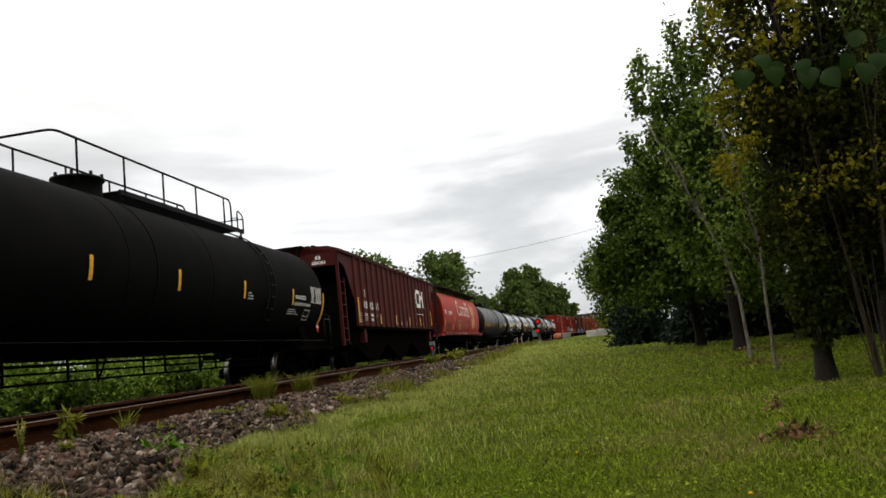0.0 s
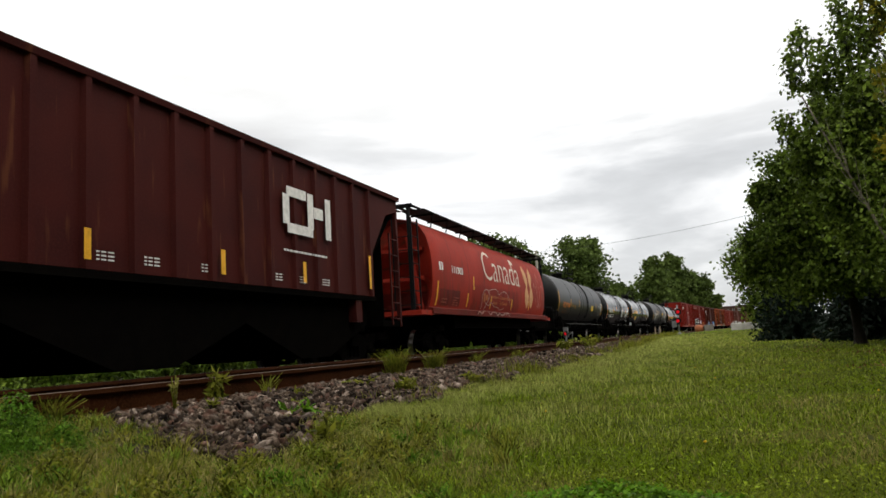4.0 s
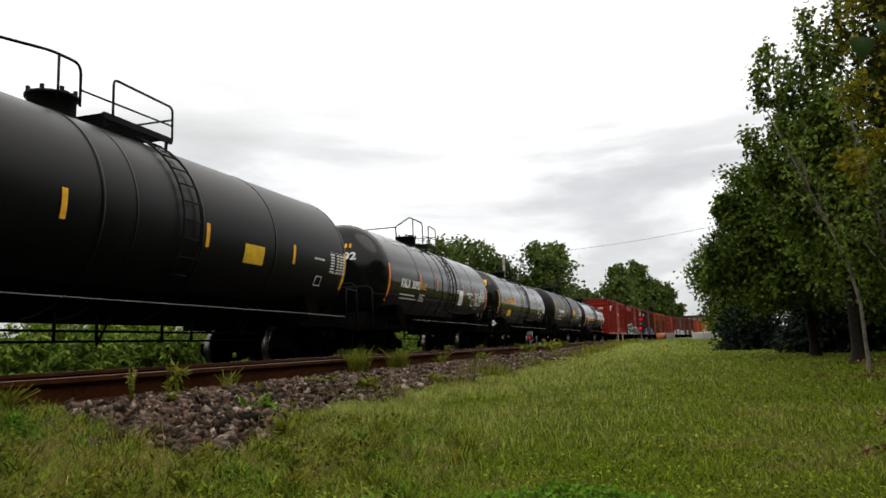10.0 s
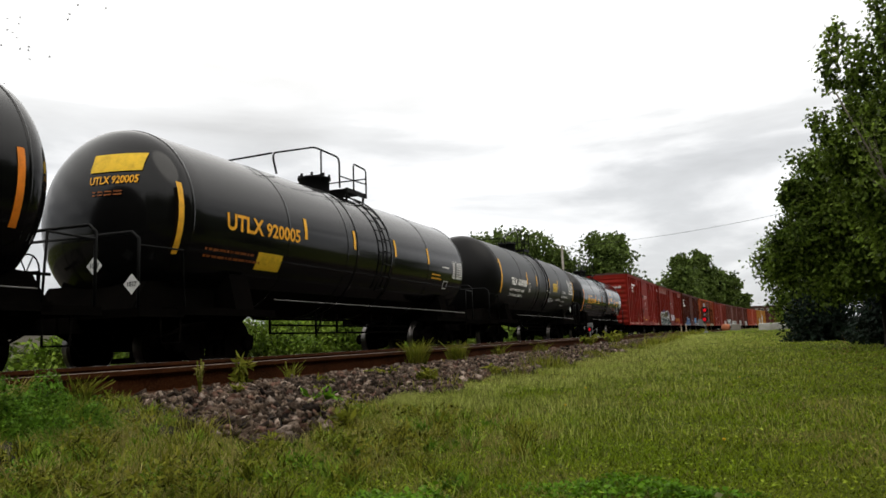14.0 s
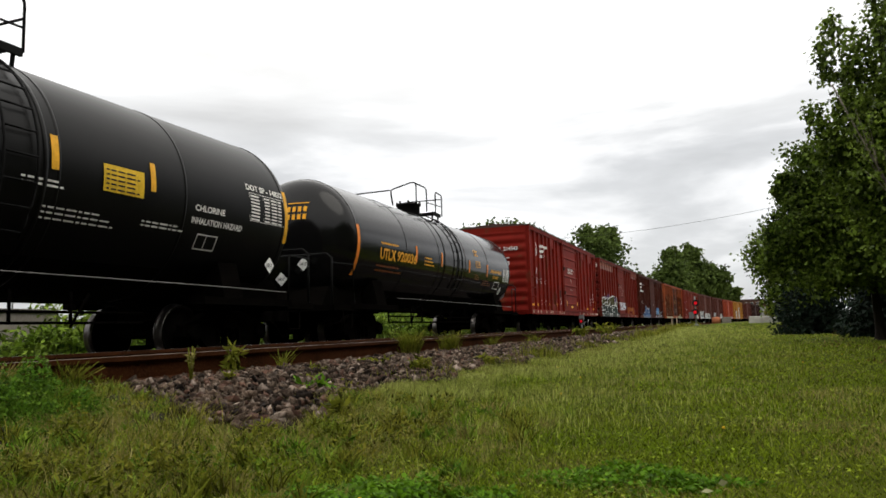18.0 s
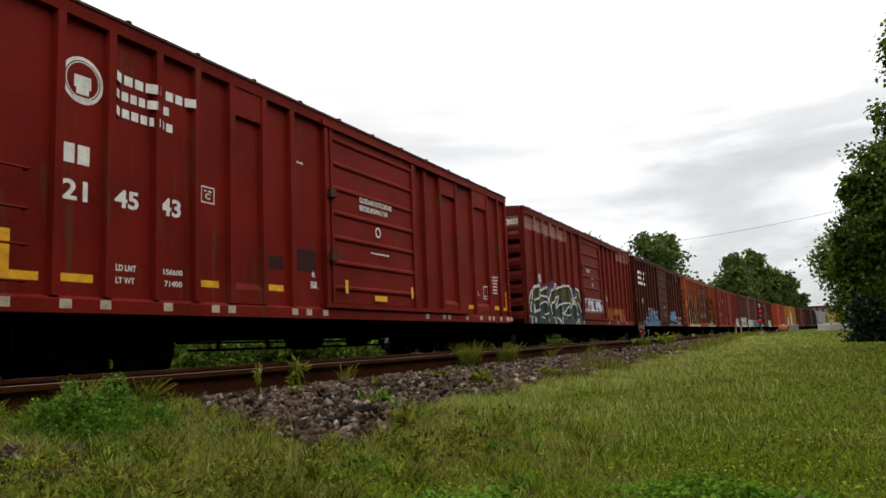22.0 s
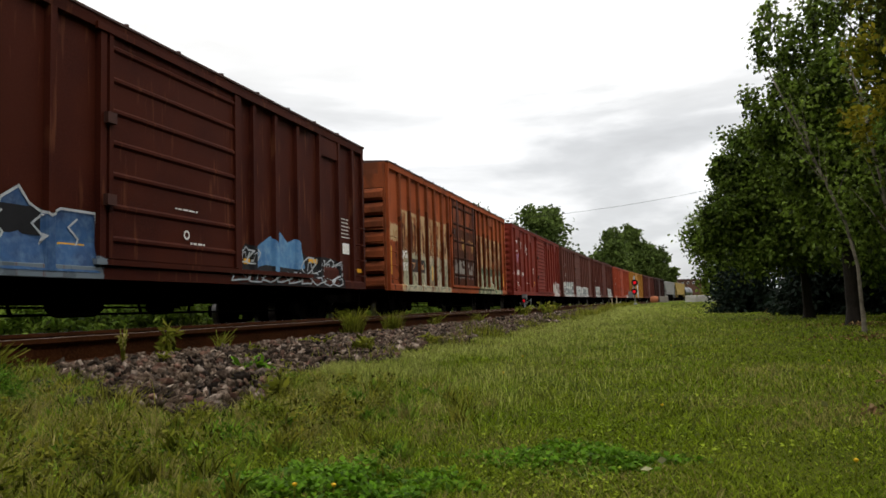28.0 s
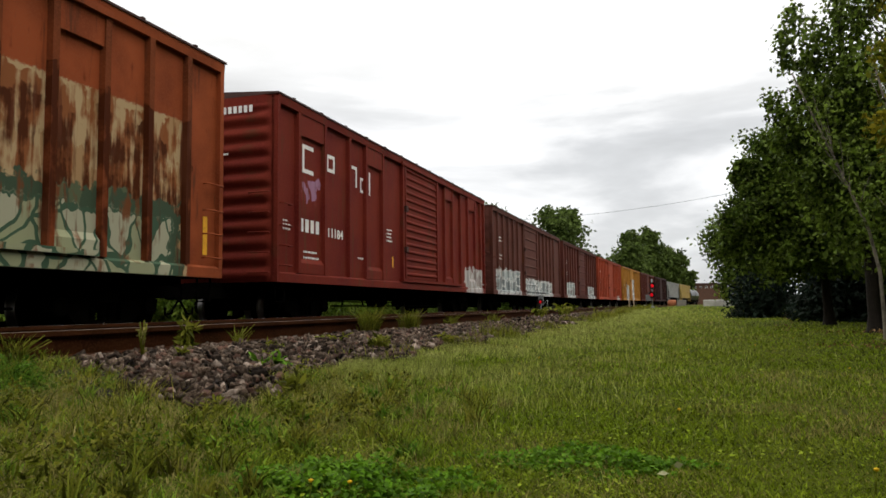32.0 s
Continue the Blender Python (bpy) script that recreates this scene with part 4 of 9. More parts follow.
for line, t in ((CREST, 0.07), (((1.36, 2.16), (0.71, 1.93), (0.63, 1.62), (0.4, 1.31), (0.64, 1.08), (1.11, 1.28)), 0.07), (((0.86, 1.57), (1.34, 1.77), (1.86, 1.77), (2.47, 1.61), (2.71, 1.35), (2.88, 0.84)), 0.06),
                (((1.16, 1.28), (1.5, 1.49), (1.91, 1.58), (2.2, 1.39), (2.07, 1.19), (1.54, 1.01), (1.16, 1.28)), 0.05), (((0.27, 0.84), (0.3, 1.06), (0.69, 1.02), (0.66, 0.85)), 0.06),
                (((2.65, 1.42), (3.0, 1.72), (3.65, 1.83), (3.41, 1.56), (3.05, 1.36), (3.17, 1.08), (3.58, 0.84)), 0.07), (((3.19, 1.37), (3.93, 1.59), (3.75, 1.17), (3.75, 0.84)), 0.06),
                (((4.01, 1.6), (4.9, 1.61), (4.63, 1.36), (4.13, 1.19), (4.69, 1.13), (5.04, 1.29), (5.61, 1.73), (6.02, 1.0), (5.57, 0.84)), 0.06), (((5.35, 1.79), (5.78, 1.49), (6.23, 1.17)), 0.06),
                (((6.28, 1.68), (6.74, 1.31), (7.0, 1.19), (6.69, 0.84)), 0.06), (((5.57, 0.84), (5.92, 0.99), (6.09, 0.84)), 0.06), (((1.45, 1.72), (1.5, 1.95), (1.9, 2.0)), 0.05), (((0.95, 1.3), (0.8, 1.45), (0.78, 1.2), (0.95, 1.3)), 0.05)):
    mark(car, "graffiti_outline", sprayed(line, t, h), M_SPRAY, drape(B_POSTS, h, 0.016), "white sprayed outline")
mark(car, "graffiti_outline", sprayed([(p + 0.03, q - 0.08) for p, q in CREST[2:-2]], 0.025, h), mat("spray_dark", (0.012, 0.014, 0.014), 0.8, scale=6), drape(B_POSTS, h, 0.011), "thin dark sprayed outline")
mark(car, "end_plate", [patch(0.1, 3.98, 0.85, 0.34, 0, 1)], mat("faded_plate", (0.16, 0.07, 0.06), 0.8, scale=5), lambda y, z: (y + 0.5, -h - 0.053, z))
mark(car, "end_lettering", [words("HS 62053", 0.13, 4.05, 0.78, 0.18)], M_WHITE, lambda y, z: (y + 0.5, -h - 0.058, z))
mark(car, "stencil", [ring(8.5 - h, 2.5, 0.1, 0.03, 14)] + lines(7.6 - h, 3.0, 0.5, 0.16, 2) + lines(8.3 - h, 2.75, 0.5, 0.06, 1), M_WHITE, door_side)
side_marks(car, h, (0.6, 2.0, 3.5, 11.2, 13.0, 15.0), (), ((11.2, 1.9, 0.3, 0.3, 3),))

# brown boxcar with blue and grey graffiti
L_C = 59.7 - 43.7
h = L_C / 2
C_POSTS = (0.6, 1.35, 2.15, 2.93, 3.78, 4.62, 5.5)
C_SKIN = paint("brown_paint_c", (0.046, 0.0095, 0.0045), 0.66, (0.03, 0.006, 0.0035), (0.055, 0.013, 0.007), rust=0.12,
               patches=((2.0 - h, 6.45 - h, 0.6, 1.14, (0.13, 0.16, 0.19), (0.09, 0.11, 0.13), None, 0.08, 0),))
car = boxcar(43.7, 59.7, C_SKIN, "brown boxcar with blue and black graffiti near the sill", posts_a=C_POSTS, hoods=((1, 4),), end_ribs=9)
BLUE = ((2.3, 1.05), (2.6, 1.3), (2.95, 1.27), (3.28, 1.54), (3.4, 1.5), (3.44, 1.86), (3.7, 1.8), (3.91, 1.94), (4.0, 1.75), (4.17, 1.98), (4.31, 1.79), (4.5, 1.74), (4.62, 1.4), (4.79, 1.78), (5.05, 1.95), (5.21, 1.75), (5.49, 1.62), (5.72, 1.74), (6.34, 1.74), (6.4, 1.1))
INK = ((9.9, 0.95), (10.02, 1.4), (10.25, 1.62), (10.6, 1.55), (11.0, 1.7), (12.5, 1.6), (12.8, 1.5), (13.73, 1.54), (14.3, 1.5), (14.57, 1.4), (14.7, 0.92))
SKY_BLUE = ((10.55, 1.2), (10.7, 1.6), (11.19, 1.84), (11.35, 1.7), (11.58, 1.95), (11.9, 1.75), (12.2, 1.85), (12.52, 1.7), (12.7, 1.2))
M_SPRAY_BLUE = mat("spray_blue", (0.03, 0.085, 0.2), 0.75, 0, (0.02, 0.04, 0.1), (0.1, 0.17, 0.27), 2.2, 9)
M_SPRAY_SKY = mat("spray_light_blue", (0.1, 0.24, 0.42), 0.75, 0, (0.05, 0.14, 0.3), (0.2, 0.33, 0.46), 2.2, 9)
M_SPRAY_INK = mat("spray_black", (0.01, 0.01, 0.012), 0.8, 0, scale=4)
M_SPRAY_SILVER = mat("spray_silver", (0.4, 0.43, 0.46), 0.7, scale=6)
c_side = drape((*C_POSTS, 10.5, 11.35, 12.3, 13.4, 14.45, 15.3), h)
c_line = drape((*C_POSTS, 10.5, 11.35, 12.3, 13.4, 14.45, 15.3), h, 0.016)
mark(car, "graffiti_fill", [filled(BLUE, 0.9, 2.4, h)], M_SPRAY_BLUE, c_side, "blue sprayed flame shapes")
mark(car, "graffiti_outline", sprayed(BLUE, 0.035, h), M_SPRAY_SILVER, c_line, "silver sprayed outline")
for y in (2.7, 3.2, 3.75, 4.25, 4.7, 5.3, 5.9):
    mark(car, "graffiti_outline", sprayed(((y, 1.1), (y + 0.12, 1.35), (y - 0.05, 1.5), (y + 0.1, 1.62)), 0.03, h), M_SPRAY_SILVER, c_line, "silver sprayed outline")
mark(car, "graffiti_fill", [filled(INK, 0.83, 2.0, h)], M_SPRAY_INK, c_side, "black sprayed ground")
mark(car, "graffiti_fill", [filled(SKY_BLUE, 1.15, 2.4, h)], M_SPRAY_SKY, drape((10.5, 11.35, 12.3, 13.4, 14.45, 15.3), h, 0.01), "light blue sprayed flame shapes")
mark(car, "graffiti_outline", scrawl(9.7 - h, 14.6 - h, 0.86, 1.12, 9, 11, 0.03) + scrawl(12.6 - h, 14.6 - h, 1.1, 1.5, 4, 6, 0.035) + scrawl(10.0 - h, 10.7 - h, 1.2, 1.55, 2, 3, 0.03), M_SPRAY_SILVER, c_line, "white sprayed scribbles")
for y, z, w, hh in ((4.72, 1.35, 0.7, 0.36), (3.98, 1.33, 0.38, 0.16)):
    mark(car, "defect_board", [patch(y - h, z, w, hh, 0, 1)], M_SPRAY_INK, lambda a, b: (1.512, a, b), "dark card board on the side")
mark(car, "stencil", lines(14.6 - h, 2.1, 0.6, 0.55, 6, 0.3), M_WHITE, flat_side, "small white stencil print")
mark(car, "plate_mark", [patch(14.75 - h, 1.69, 0.4, 0.27, 0, 1)], M_WHITE, flat_side)
for y, z in ((3.05, 1.2), (5.66, 1.19), (10.17, 1.22), (12.86, 1.37), (15.6, 1.25)):
    mark(car, "reflective_strip", [patch(y - h, z, 0.48, 0.1)], M_YELLOW, lambda a, b: (1.516, a, b), "yellow reflective strip")
word_mark(car, h, (("156", 1.5, 2.05, 0.62, 0.36), ("201100", 1.45, 1.78, 0.45, 0.11), ("66900", 1.45, 1.58, 0.42, 0.11), ("C", 3.21, 2.4, 0.1, 0.1)))
mark(car, "lettering", bars(1.1 - h, 3.72, 2.4, 0.17, 8, 0.24) + bars(1.1 - h, 3.42, 1.75, 0.16, 7, 0.24) + bars(1.1 - h, 3.12, 1.8, 0.16, 7, 0.24), M_WHITE, c_side, "white company name as blocks")
mark(car, "lettering", bars(0.4 - h, 2.6, 0.5, 0.36, 2) + bars(0.4 - h, 2.05, 0.8, 0.36, 2), M_WHITE, flat_side, "white company name as blocks")
mark(car, "plate_mark", frame_lines(3.12 - h, 2.36, 0.28, 0.27, 0.018) + lines(3.18 - h, 2.54, 0.16, 0.05, 1), M_WHITE, flat_side)
mark(car, "stencil", lines(8.0 - h, 2.0, 0.6, 0.06, 1) + [ring(8.3 - h, 1.6, 0.08, 0.03, 12)] + lines(8.4 - h, 1.45, 0.4, 0.08, 1), M_WHITE, door_side)

# rust-orange boxcar, peeling cream band and pale graffiti
L_D = 78.04 - 61.6
h = L_D / 2
CREAM, CREAM2 = (0.4, 0.28, 0.15), (0.33, 0.2, 0.095)
RUST, DEEP = (0.13, 0.028, 0.007), (0.05, 0.012, 0.004)
SIDE_D = tuple(q for a, b in ((1.03, 6.42), (10.65, 15.5)) for q in (
    (a - h, b - h, 0.6, 3.36, CREAM, CREAM2, None, 0.05, 0), (a - h, b - h, 1.6, 3.3, (0.2, 0.06, 0.018), RUST, 0.45, 0.3, "drip"), (a - h, b - h, 1.5, 3.0, DEEP, RUST, 0.475, 0.7, "drip")))
D_SKIN = paint("orange_paint_d", (0.27, 0.062, 0.02), 0.72, (0.17, 0.038, 0.013), (0.25, 0.07, 0.028), rust=0.1,
               patches=((0.0 - h, 16.4 - h, 3.36, 4.6, (0.15, 0.032, 0.011), RUST, 0.6, 0.5, "drip"),) + SIDE_D + (
                        (0.05 - h, 1.0 - h, 2.3, 2.85, CREAM, CREAM2, None, 0.12, 0), (0.0 - h, 1.03 - h, 0.8, 2.4, DEEP, RUST, 0.5, 0.5, "drip"),
                        (1.35 - h, 6.35 - h, 0.6, 2.05, (0.36, 0.32, 0.22), (0.28, 0.27, 0.18), None, 0.22, 0), (1.6 - h, 6.3 - h, 0.9, 1.8, (0.38, 0.34, 0.25), (0.31, 0.3, 0.2), (0.15, 0.16, 0.11), 0.3, 0.45),
                        (10.6 - h, 15.4 - h, 0.6, 2.0, (0.05, 0.075, 0.045), (0.09, 0.11, 0.06), None, 0.25, 0), (10.75 - h, 15.2 - h, 0.6, 1.75, (0.34, 0.33, 0.23), (0.26, 0.27, 0.16), (0.05, 0.09, 0.055), 0.25, 0.42),
                        (1.9 - h, 3.53 - h, 1.42, 1.88, (0.03, 0.03, 0.03), (0.04, 0.04, 0.04), None, 0.03, 0), (1.03 - h, 15.5 - h, 0.6, 2.2, (0.15, 0.05, 0.018), RUST, 0.535, 1.1, "drip")))
D_POST = paint("rusty_post_d", (0.17, 0.042, 0.014), 0.75, (0.1, 0.026, 0.01), (0.2, 0.06, 0.022), rust=0.2, patches=((0 - h, 16.4 - h, 0.8, 3.4, DEEP, RUST, 0.42, 0.9, "drip"),))
D_DOOR = paint("rusty_door_d", (0.045, 0.013, 0.007), 0.75, (0.02, 0.007, 0.004), (0.14, 0.05, 0.018), rust=0.4,
               patches=((6.7 - h, 10.3 - h, 3.3, 4.4, (0.19, 0.05, 0.02), (0.13, 0.034, 0.014), None, 0.08, 0), (6.7 - h, 10.3 - h, 1.0, 4.4, DEEP, RUST, 0.49, 0.4, "drip"), (7.0 - h, 9.9 - h, 1.4, 2.1, (0.03, 0.012, 0.008), (0.2, 0.18, 0.16), None, 0.3, 0.2), (6.9 - h, 10.0 - h, 2.5, 2.95, (0.10, 0.03, 0.014), (0.3, 0.17, 0.06), None, 0.2, 0.4)))
car = boxcar(61.6, 78.04, D_SKIN, "rust-orange boxcar with peeling cream paint and pale graffiti", posts_a=(1.03, 1.93, 2.83, 3.73, 4.6, 5.5, 6.3), post_skin=D_POST, posts_b=(11.1, 11.95, 12.8, 13.7, 14.6, 15.5), door=(6.73, 10.33), end_ribs=5, end_depth=0.13, door_skin=D_DOOR, rib_skin=paint("rusty_bar_d", (0.028, 0.009, 0.005), 0.8, (0.012, 0.005, 0.003), (0.09, 0.03, 0.011), rust=0.4), door_ribs=5, door_style="plug", hoods=((1, 3),),
             end_skin=paint("rusty_end_d", (0.2, 0.05, 0.018), 0.75, (0.11, 0.03, 0.012), (0.24, 0.075, 0.03), rust=0.4))
side_marks(car, h, (), ((0.28, 1.3, 0.1, 0.85), (4.3, 1.2, 0.1, 0.5), (6.25, 1.2, 0.12, 0.5), (10.5, 1.2, 0.12, 0.45), (16.0, 1.2, 0.12, 0.65)))
word_mark(car, h, (("QG", 1.13, 1.8, 0.62, 0.28), ("RY", 1.38, 1.45, 0.45, 0.26)))
word_mark(car, h, (("77", 2.1, 1.52, 0.4, 0.22), ("06", 3.0, 1.53, 0.42, 0.2)), mat("faded_orange_figures", (0.42, 0.22, 0.10), 0.7))
mark(car, "end_plate", [patch(-0.45, 4.22, 0.6, 0.22, 0, 1)], M_DARKPRINT, lambda y, z: (y + 0.6, -h - 0.053, z))
mark(car, "end_lettering", [words("QGRY", -0.4, 4.25, 0.5, 0.16)], M_WHITE, lambda y, z: (y + 0.6, -h - 0.057, z))
mark(car, "end_lettering", [words("77106", 0.2, 4.26, 0.5, 0.15)], mat("dull_figures", (0.12, 0.035, 0.015), 0.8), lambda y, z: (y + 0.6, -h - 0.057, z))

# red boxcar with many fine end ribs
L_E = 96.19 - 79.88
h = L_E / 2
E_SKIN = paint("red_paint_e", (0.135, 0.02, 0.011), 0.68, (0.10, 0.012, 0.009), (0.18, 0.03, 0.02), rust=0.18,
               patches=((13.6 - h, 15.9 - h, 0.7, 1.75, (0.42, 0.40, 0.38), (0.3, 0.26, 0.24), None, 0.4, 0), (1.0 - h, 1.9 - h, 2.6, 3.1, (0.30, 0.16, 0.24), (0.16, 0.026, 0.02), None, 0.3, 0.2)))
car = boxcar(79.88, 96.19, E_SKIN, "faded red boxcar with a fluted door and narrow end ribs", posts_a=(0.9, 2.1, 3.4, 4.4, 5.5), posts_b=(11.0, 11.9, 12.9, 13.9, 14.9, 15.7), door=(7.1, 10.1), end_ribs=12, end_depth=0.09, door_ribs=15, hoods=((0, 1), (0, 4), (1, 1), (1, 4)))
side_marks(car, h, (), ((0.1, 1.2, 0.09, 0.7), (6.3, 1.4, 0.09, 0.3), (10.2, 1.25, 0.3, 0.1)), ((0.35, 1.9, 0.3, 0.25, 3), (1.2, 1.35, 0.7, 0.25, 2), (5.9, 2.1, 0.4, 0.4, 4), (1.1, 0.95, 0.7, 0.3, 2), (4.0, 1.5, 0.6, 0.1, 1)))
word_mark(car, h, (("211184", 2.15, 1.9, 1.0, 0.22),))
mark(car, "lettering", frame_lines(1.15 - h, 3.2, 0.5, 0.62, 0.09)[:3] + frame_lines(2.3 - h, 3.42, 0.4, 0.4, 0.08) + frame_lines(3.5 - h, 3.2, 0.45, 0.6, 0.08)[1:] + frame_lines(4.15 - h, 3.2, 0.35, 0.38, 0.07) + [patch(4.7 - h, 3.2, 0.08, 0.6, 0, 1)] + bars(1.05 - h, 1.92, 0.95, 0.28, 4), M_WHITE, flat_side, "white company name as blocks")
mark(car, "end_lettering", bars(-0.6, 4.25, 1.1, 0.14, 9) + lines(-0.6, 3.4, 0.5, 0.1, 1), M_WHITE, lambda y, z: (y + 0.6, -h - 0.096, z))

# two brown boxcars with pale scrawls, then red, yellow and dark ones
FADED = ((0.30, 0.33, 0.32), (0.18, 0.20, 0.20))
for u0, u1, base, scrawl, text in ((97.6, 114.9, (0.085, 0.03, 0.022), ((0.8, 5.6, 0.8, 2.0), (6.6, 14.5, 0.8, 1.7)), "dark brown boxcar with pale graffiti low on its side"),
                                   (116.2, 132.2, (0.075, 0.022, 0.016), ((1.5, 4.8, 0.8, 1.9), (10.8, 14.8, 0.8, 1.8)), "dark brown boxcar with pale grey scrawls"),
                                   (133.6, 150.0, (0.25, 0.045, 0.02), ((12.5, 14.5, 0.8, 1.2),), "orange-red boxcar with ribbed sides"),
                                   (151.5, 167.8, (0.3, 0.14, 0.025), ((3.0, 5.0, 0.8, 2.6), (8.2, 10.0, 0.8, 3.4)), "yellow boxcar with grey patches"),
                                   (169.3, 184.8, (0.075, 0.022, 0.016), (), "dark brown boxcar with ribbed sides"),
                                   (186.3, 202.5, (0.03, 0.014, 0.012), (), "nearly black boxcar with ribbed sides")):
    h = (u1 - u0) / 2
    s_ = paint("boxcar_paint", base, 0.68, rust=0.14, patches=tuple((a - h, b - h, c, d, *FADED, (0.5, 0.5, 0.48), 0.25, 0.4) for a, b, c, d in scrawl))
    w = u1 - u0
    car = boxcar(u0, u1, s_, text, posts_a=(1.0, 2.0, 3.0, 4.0, 5.0), door=(6.3, 9.6), posts_b=(10.6, 11.7, 12.8, 13.9, 15.0), end_ribs=7)
    side_marks(car, h, (), ((0.1, 1.2, 0.1, 0.6),), ((1.2, 3.2, 0.7, 0.3, 2), (1.2, 2.4, 0.9, 0.3, 2)))

# ---- tank cars ----
M_GRATE = mat("walkway_steel_black", (0.004, 0.004, 0.004), 0.7, 0.0, scale=5, spec=0.1)
M_BELLY_SHADE = mat("belly_shade_black", (0.006, 0.005, 0.0045), 0.95, 0, (0.003, 0.0026, 0.0024), (0.01, 0.0085, 0.0075), 2, 20, 0.2, spec=0.02)
M_LINE = mat("pale_sill_line", (0.17, 0.165, 0.16), 0.6, 0.0, scale=6)
M_ORANGE_MARK = mat("stripe_orange", (0.70, 0.20, 0.012), 0.5, scale=8)
M_GOLD = mat("lettering_yellow", (0.72, 0.33, 0.012), 0.55, scale=8)
M_PANEL = mat("panel_yellow", (0.68, 0.43, 0.02), 0.55, scale=8)
M_DULL_ORANGE = mat("lettering_dull_orange", (0.22, 0.06, 0.008), 0.6, scale=8)
M_PLACARD = mat("placard_white", (0.75, 0.75, 0.73), 0.5, scale=8)
M_TAG_RED = mat("tag_red", (0.6, 0.03, 0.02), 0.5)


def fillet(pts, r):
    """Round the corners of a bent rail."""
    pts = [Vector(p) for p in pts]
    out = [pts[0]]
    for a, b, c in zip(pts[:-2], pts[1:-1], pts[2:]):
        k = min(r, (a - b).length * 0.45, (c - b).length * 0.45)
        p, q = b + (a - b).normalized() * k, b + (c - b).normalized() * k
        out += [p.lerp(b, t).lerp(b.lerp(q, t), t) for t in (0.0, 0.25, 0.5, 0.75, 1.0)]
    return out + [pts[-1]]


def tank_car(u0, u1, label, radius=1.5, centre=2.34, deck=(-1.15, 1.15), rail_top=1.0, bands=3, skin=None, stripes=(), stripe_skin=None, line=None, dome_at=0.5, level=False, rail=None, dome_r=1.0):
    L = u1 - u0
    h = L / 2
    skin = skin or M_TANK
    car = thing("tank_car", u0, u1, label, "tank car")
    prof = []
    depth = radius * 0.5
    for i in range(13):
        a = math.pi / 2 * i / 12
        prof.append((-h + depth - depth * math.cos(a), radius * math.sin(a)))
    shell_end = [(-p, r) for p, r in prof[::-1]]
    g = Geo()
    g.lathe([*prof, *[(y, radius) for y in np.linspace(-h + depth + 0.3, h - depth - 0.3, 9)], *shell_end], (0, 0, centre), "y", 64)
    shell = g.make("tank", skin, M_BELLY_SHADE)
    # underside shade put into the colour: lowest shell faces turn matt black, without sheen
    for f in shell.polygons:
        if f.center.z < centre - 0.74 * radius:
            f.material_index = 1
    part("tank", shell, car, None, "glossy black riveted cylindrical tank")
    for y in [-h + depth, h - depth, *np.linspace(-h * 0.5, h * 0.5, bands)]:
        g = Geo()
        g.lathe([(-0.025, radius), (-0.02, radius + 0.008), (0.02, radius + 0.008), (0.025, radius)], (0, float(y), centre), "y", 64)
        part("weld_band", g.make("weld_band", skin), car)
    wrap = round_side(radius, centre, 0.010)
    for y, z, w, hh in stripes:
        mark(car, "reflective_strip", [patch(y - h, z, w, hh, 0, 8)], stripe_skin or M_YELLOW, wrap, "yellow reflective strip")
    topz = centre + radius
    # valve dome, top platform and railings
    y0, y1 = deck
    dome_y = y0 + (y1 - y0) * dome_at
    p0 = dome_y + 0.4
    deck_ob = box_part("platform", car, M_GRATE, -0.03, 0.03, p0, y1, topz, topz + 0.098, label="black steel grating platform")
    g = Geo()
    for i in range(int((y1 - p0) / 0.12)):
        y = p0 + i * 0.12
        g.box(-0.62, 0.62, y, y + 0.07, topz + 0.10, topz + 0.13)
    each("slat", g, M_GRATE, deck_ob)
    for x in (-0.672, 0.622):
        box_part("edge_beam", deck_ob, M_GRATE, x, x + 0.05, p0, y1, topz + 0.04, topz + 0.15)
    g = Geo()
    for x in (-0.62, 0.62):
        for y in (p0 + 0.1, y1 - 0.1):
            g.tube([(x, y, topz + 0.1), (x * 0.95, y, topz - 0.2)], 0.03)
    each("platform_bracket", g, M_GRATE, car)
    g = Geo()
    g.lathe([(0, 0.36 * dome_r), (0.36, 0.36 * dome_r), (0.37, 0.4 * dome_r), (0.42, 0.4 * dome_r), (0.44, 0.34 * dome_r), (0.44, 0.0)], (0, dome_y, topz - 0.06), "z", 20)
    for i in range(8):
        a = math.pi * (i + 0.5) / 4
        g.lathe([(0.42, 0.035), (0.5, 0.035), (0.5, 0.0)], (0.36 * dome_r * math.cos(a), dome_y + 0.36 * dome_r * math.sin(a), topz - 0.06), "z", 6)
    part("dome", g.make("dome", M_GRATE), car, None, "black valve dome with a bolted lid")
    g = Geo()
    g.lathe([(0.38, 0.09), (0.52, 0.09), (0.54, 0.0)], (0.12, dome_y + 0.1, topz - 0.06), "z", 10)
    part("valve", g.make("valve", M_GRATE), car)
    rt = topz + rail_top
    for x in (0.66,) if rail else ():
        ys, ym, ye, l0, l1, top = rail
        g = Geo()
        g.tube(fillet([(x, ys, topz + 0.3), (-x, ys + 0.1, topz + 0.3), (-x, ys + 0.35, topz - 0.12)], 0.12), 0.02)
        part("railing_end", g.make("railing_end", M_GRATE), car)
        g = Geo()
        g.tube(fillet([(x, ys + 0.16, topz - 0.1), (x, ys, topz + 0.3), (x, ym, topz + top), (x, ye, topz + top), (x, ye, topz + 0.08)], 0.17), 0.022)
        part("railing", g.make("railing", M_GRATE), car)
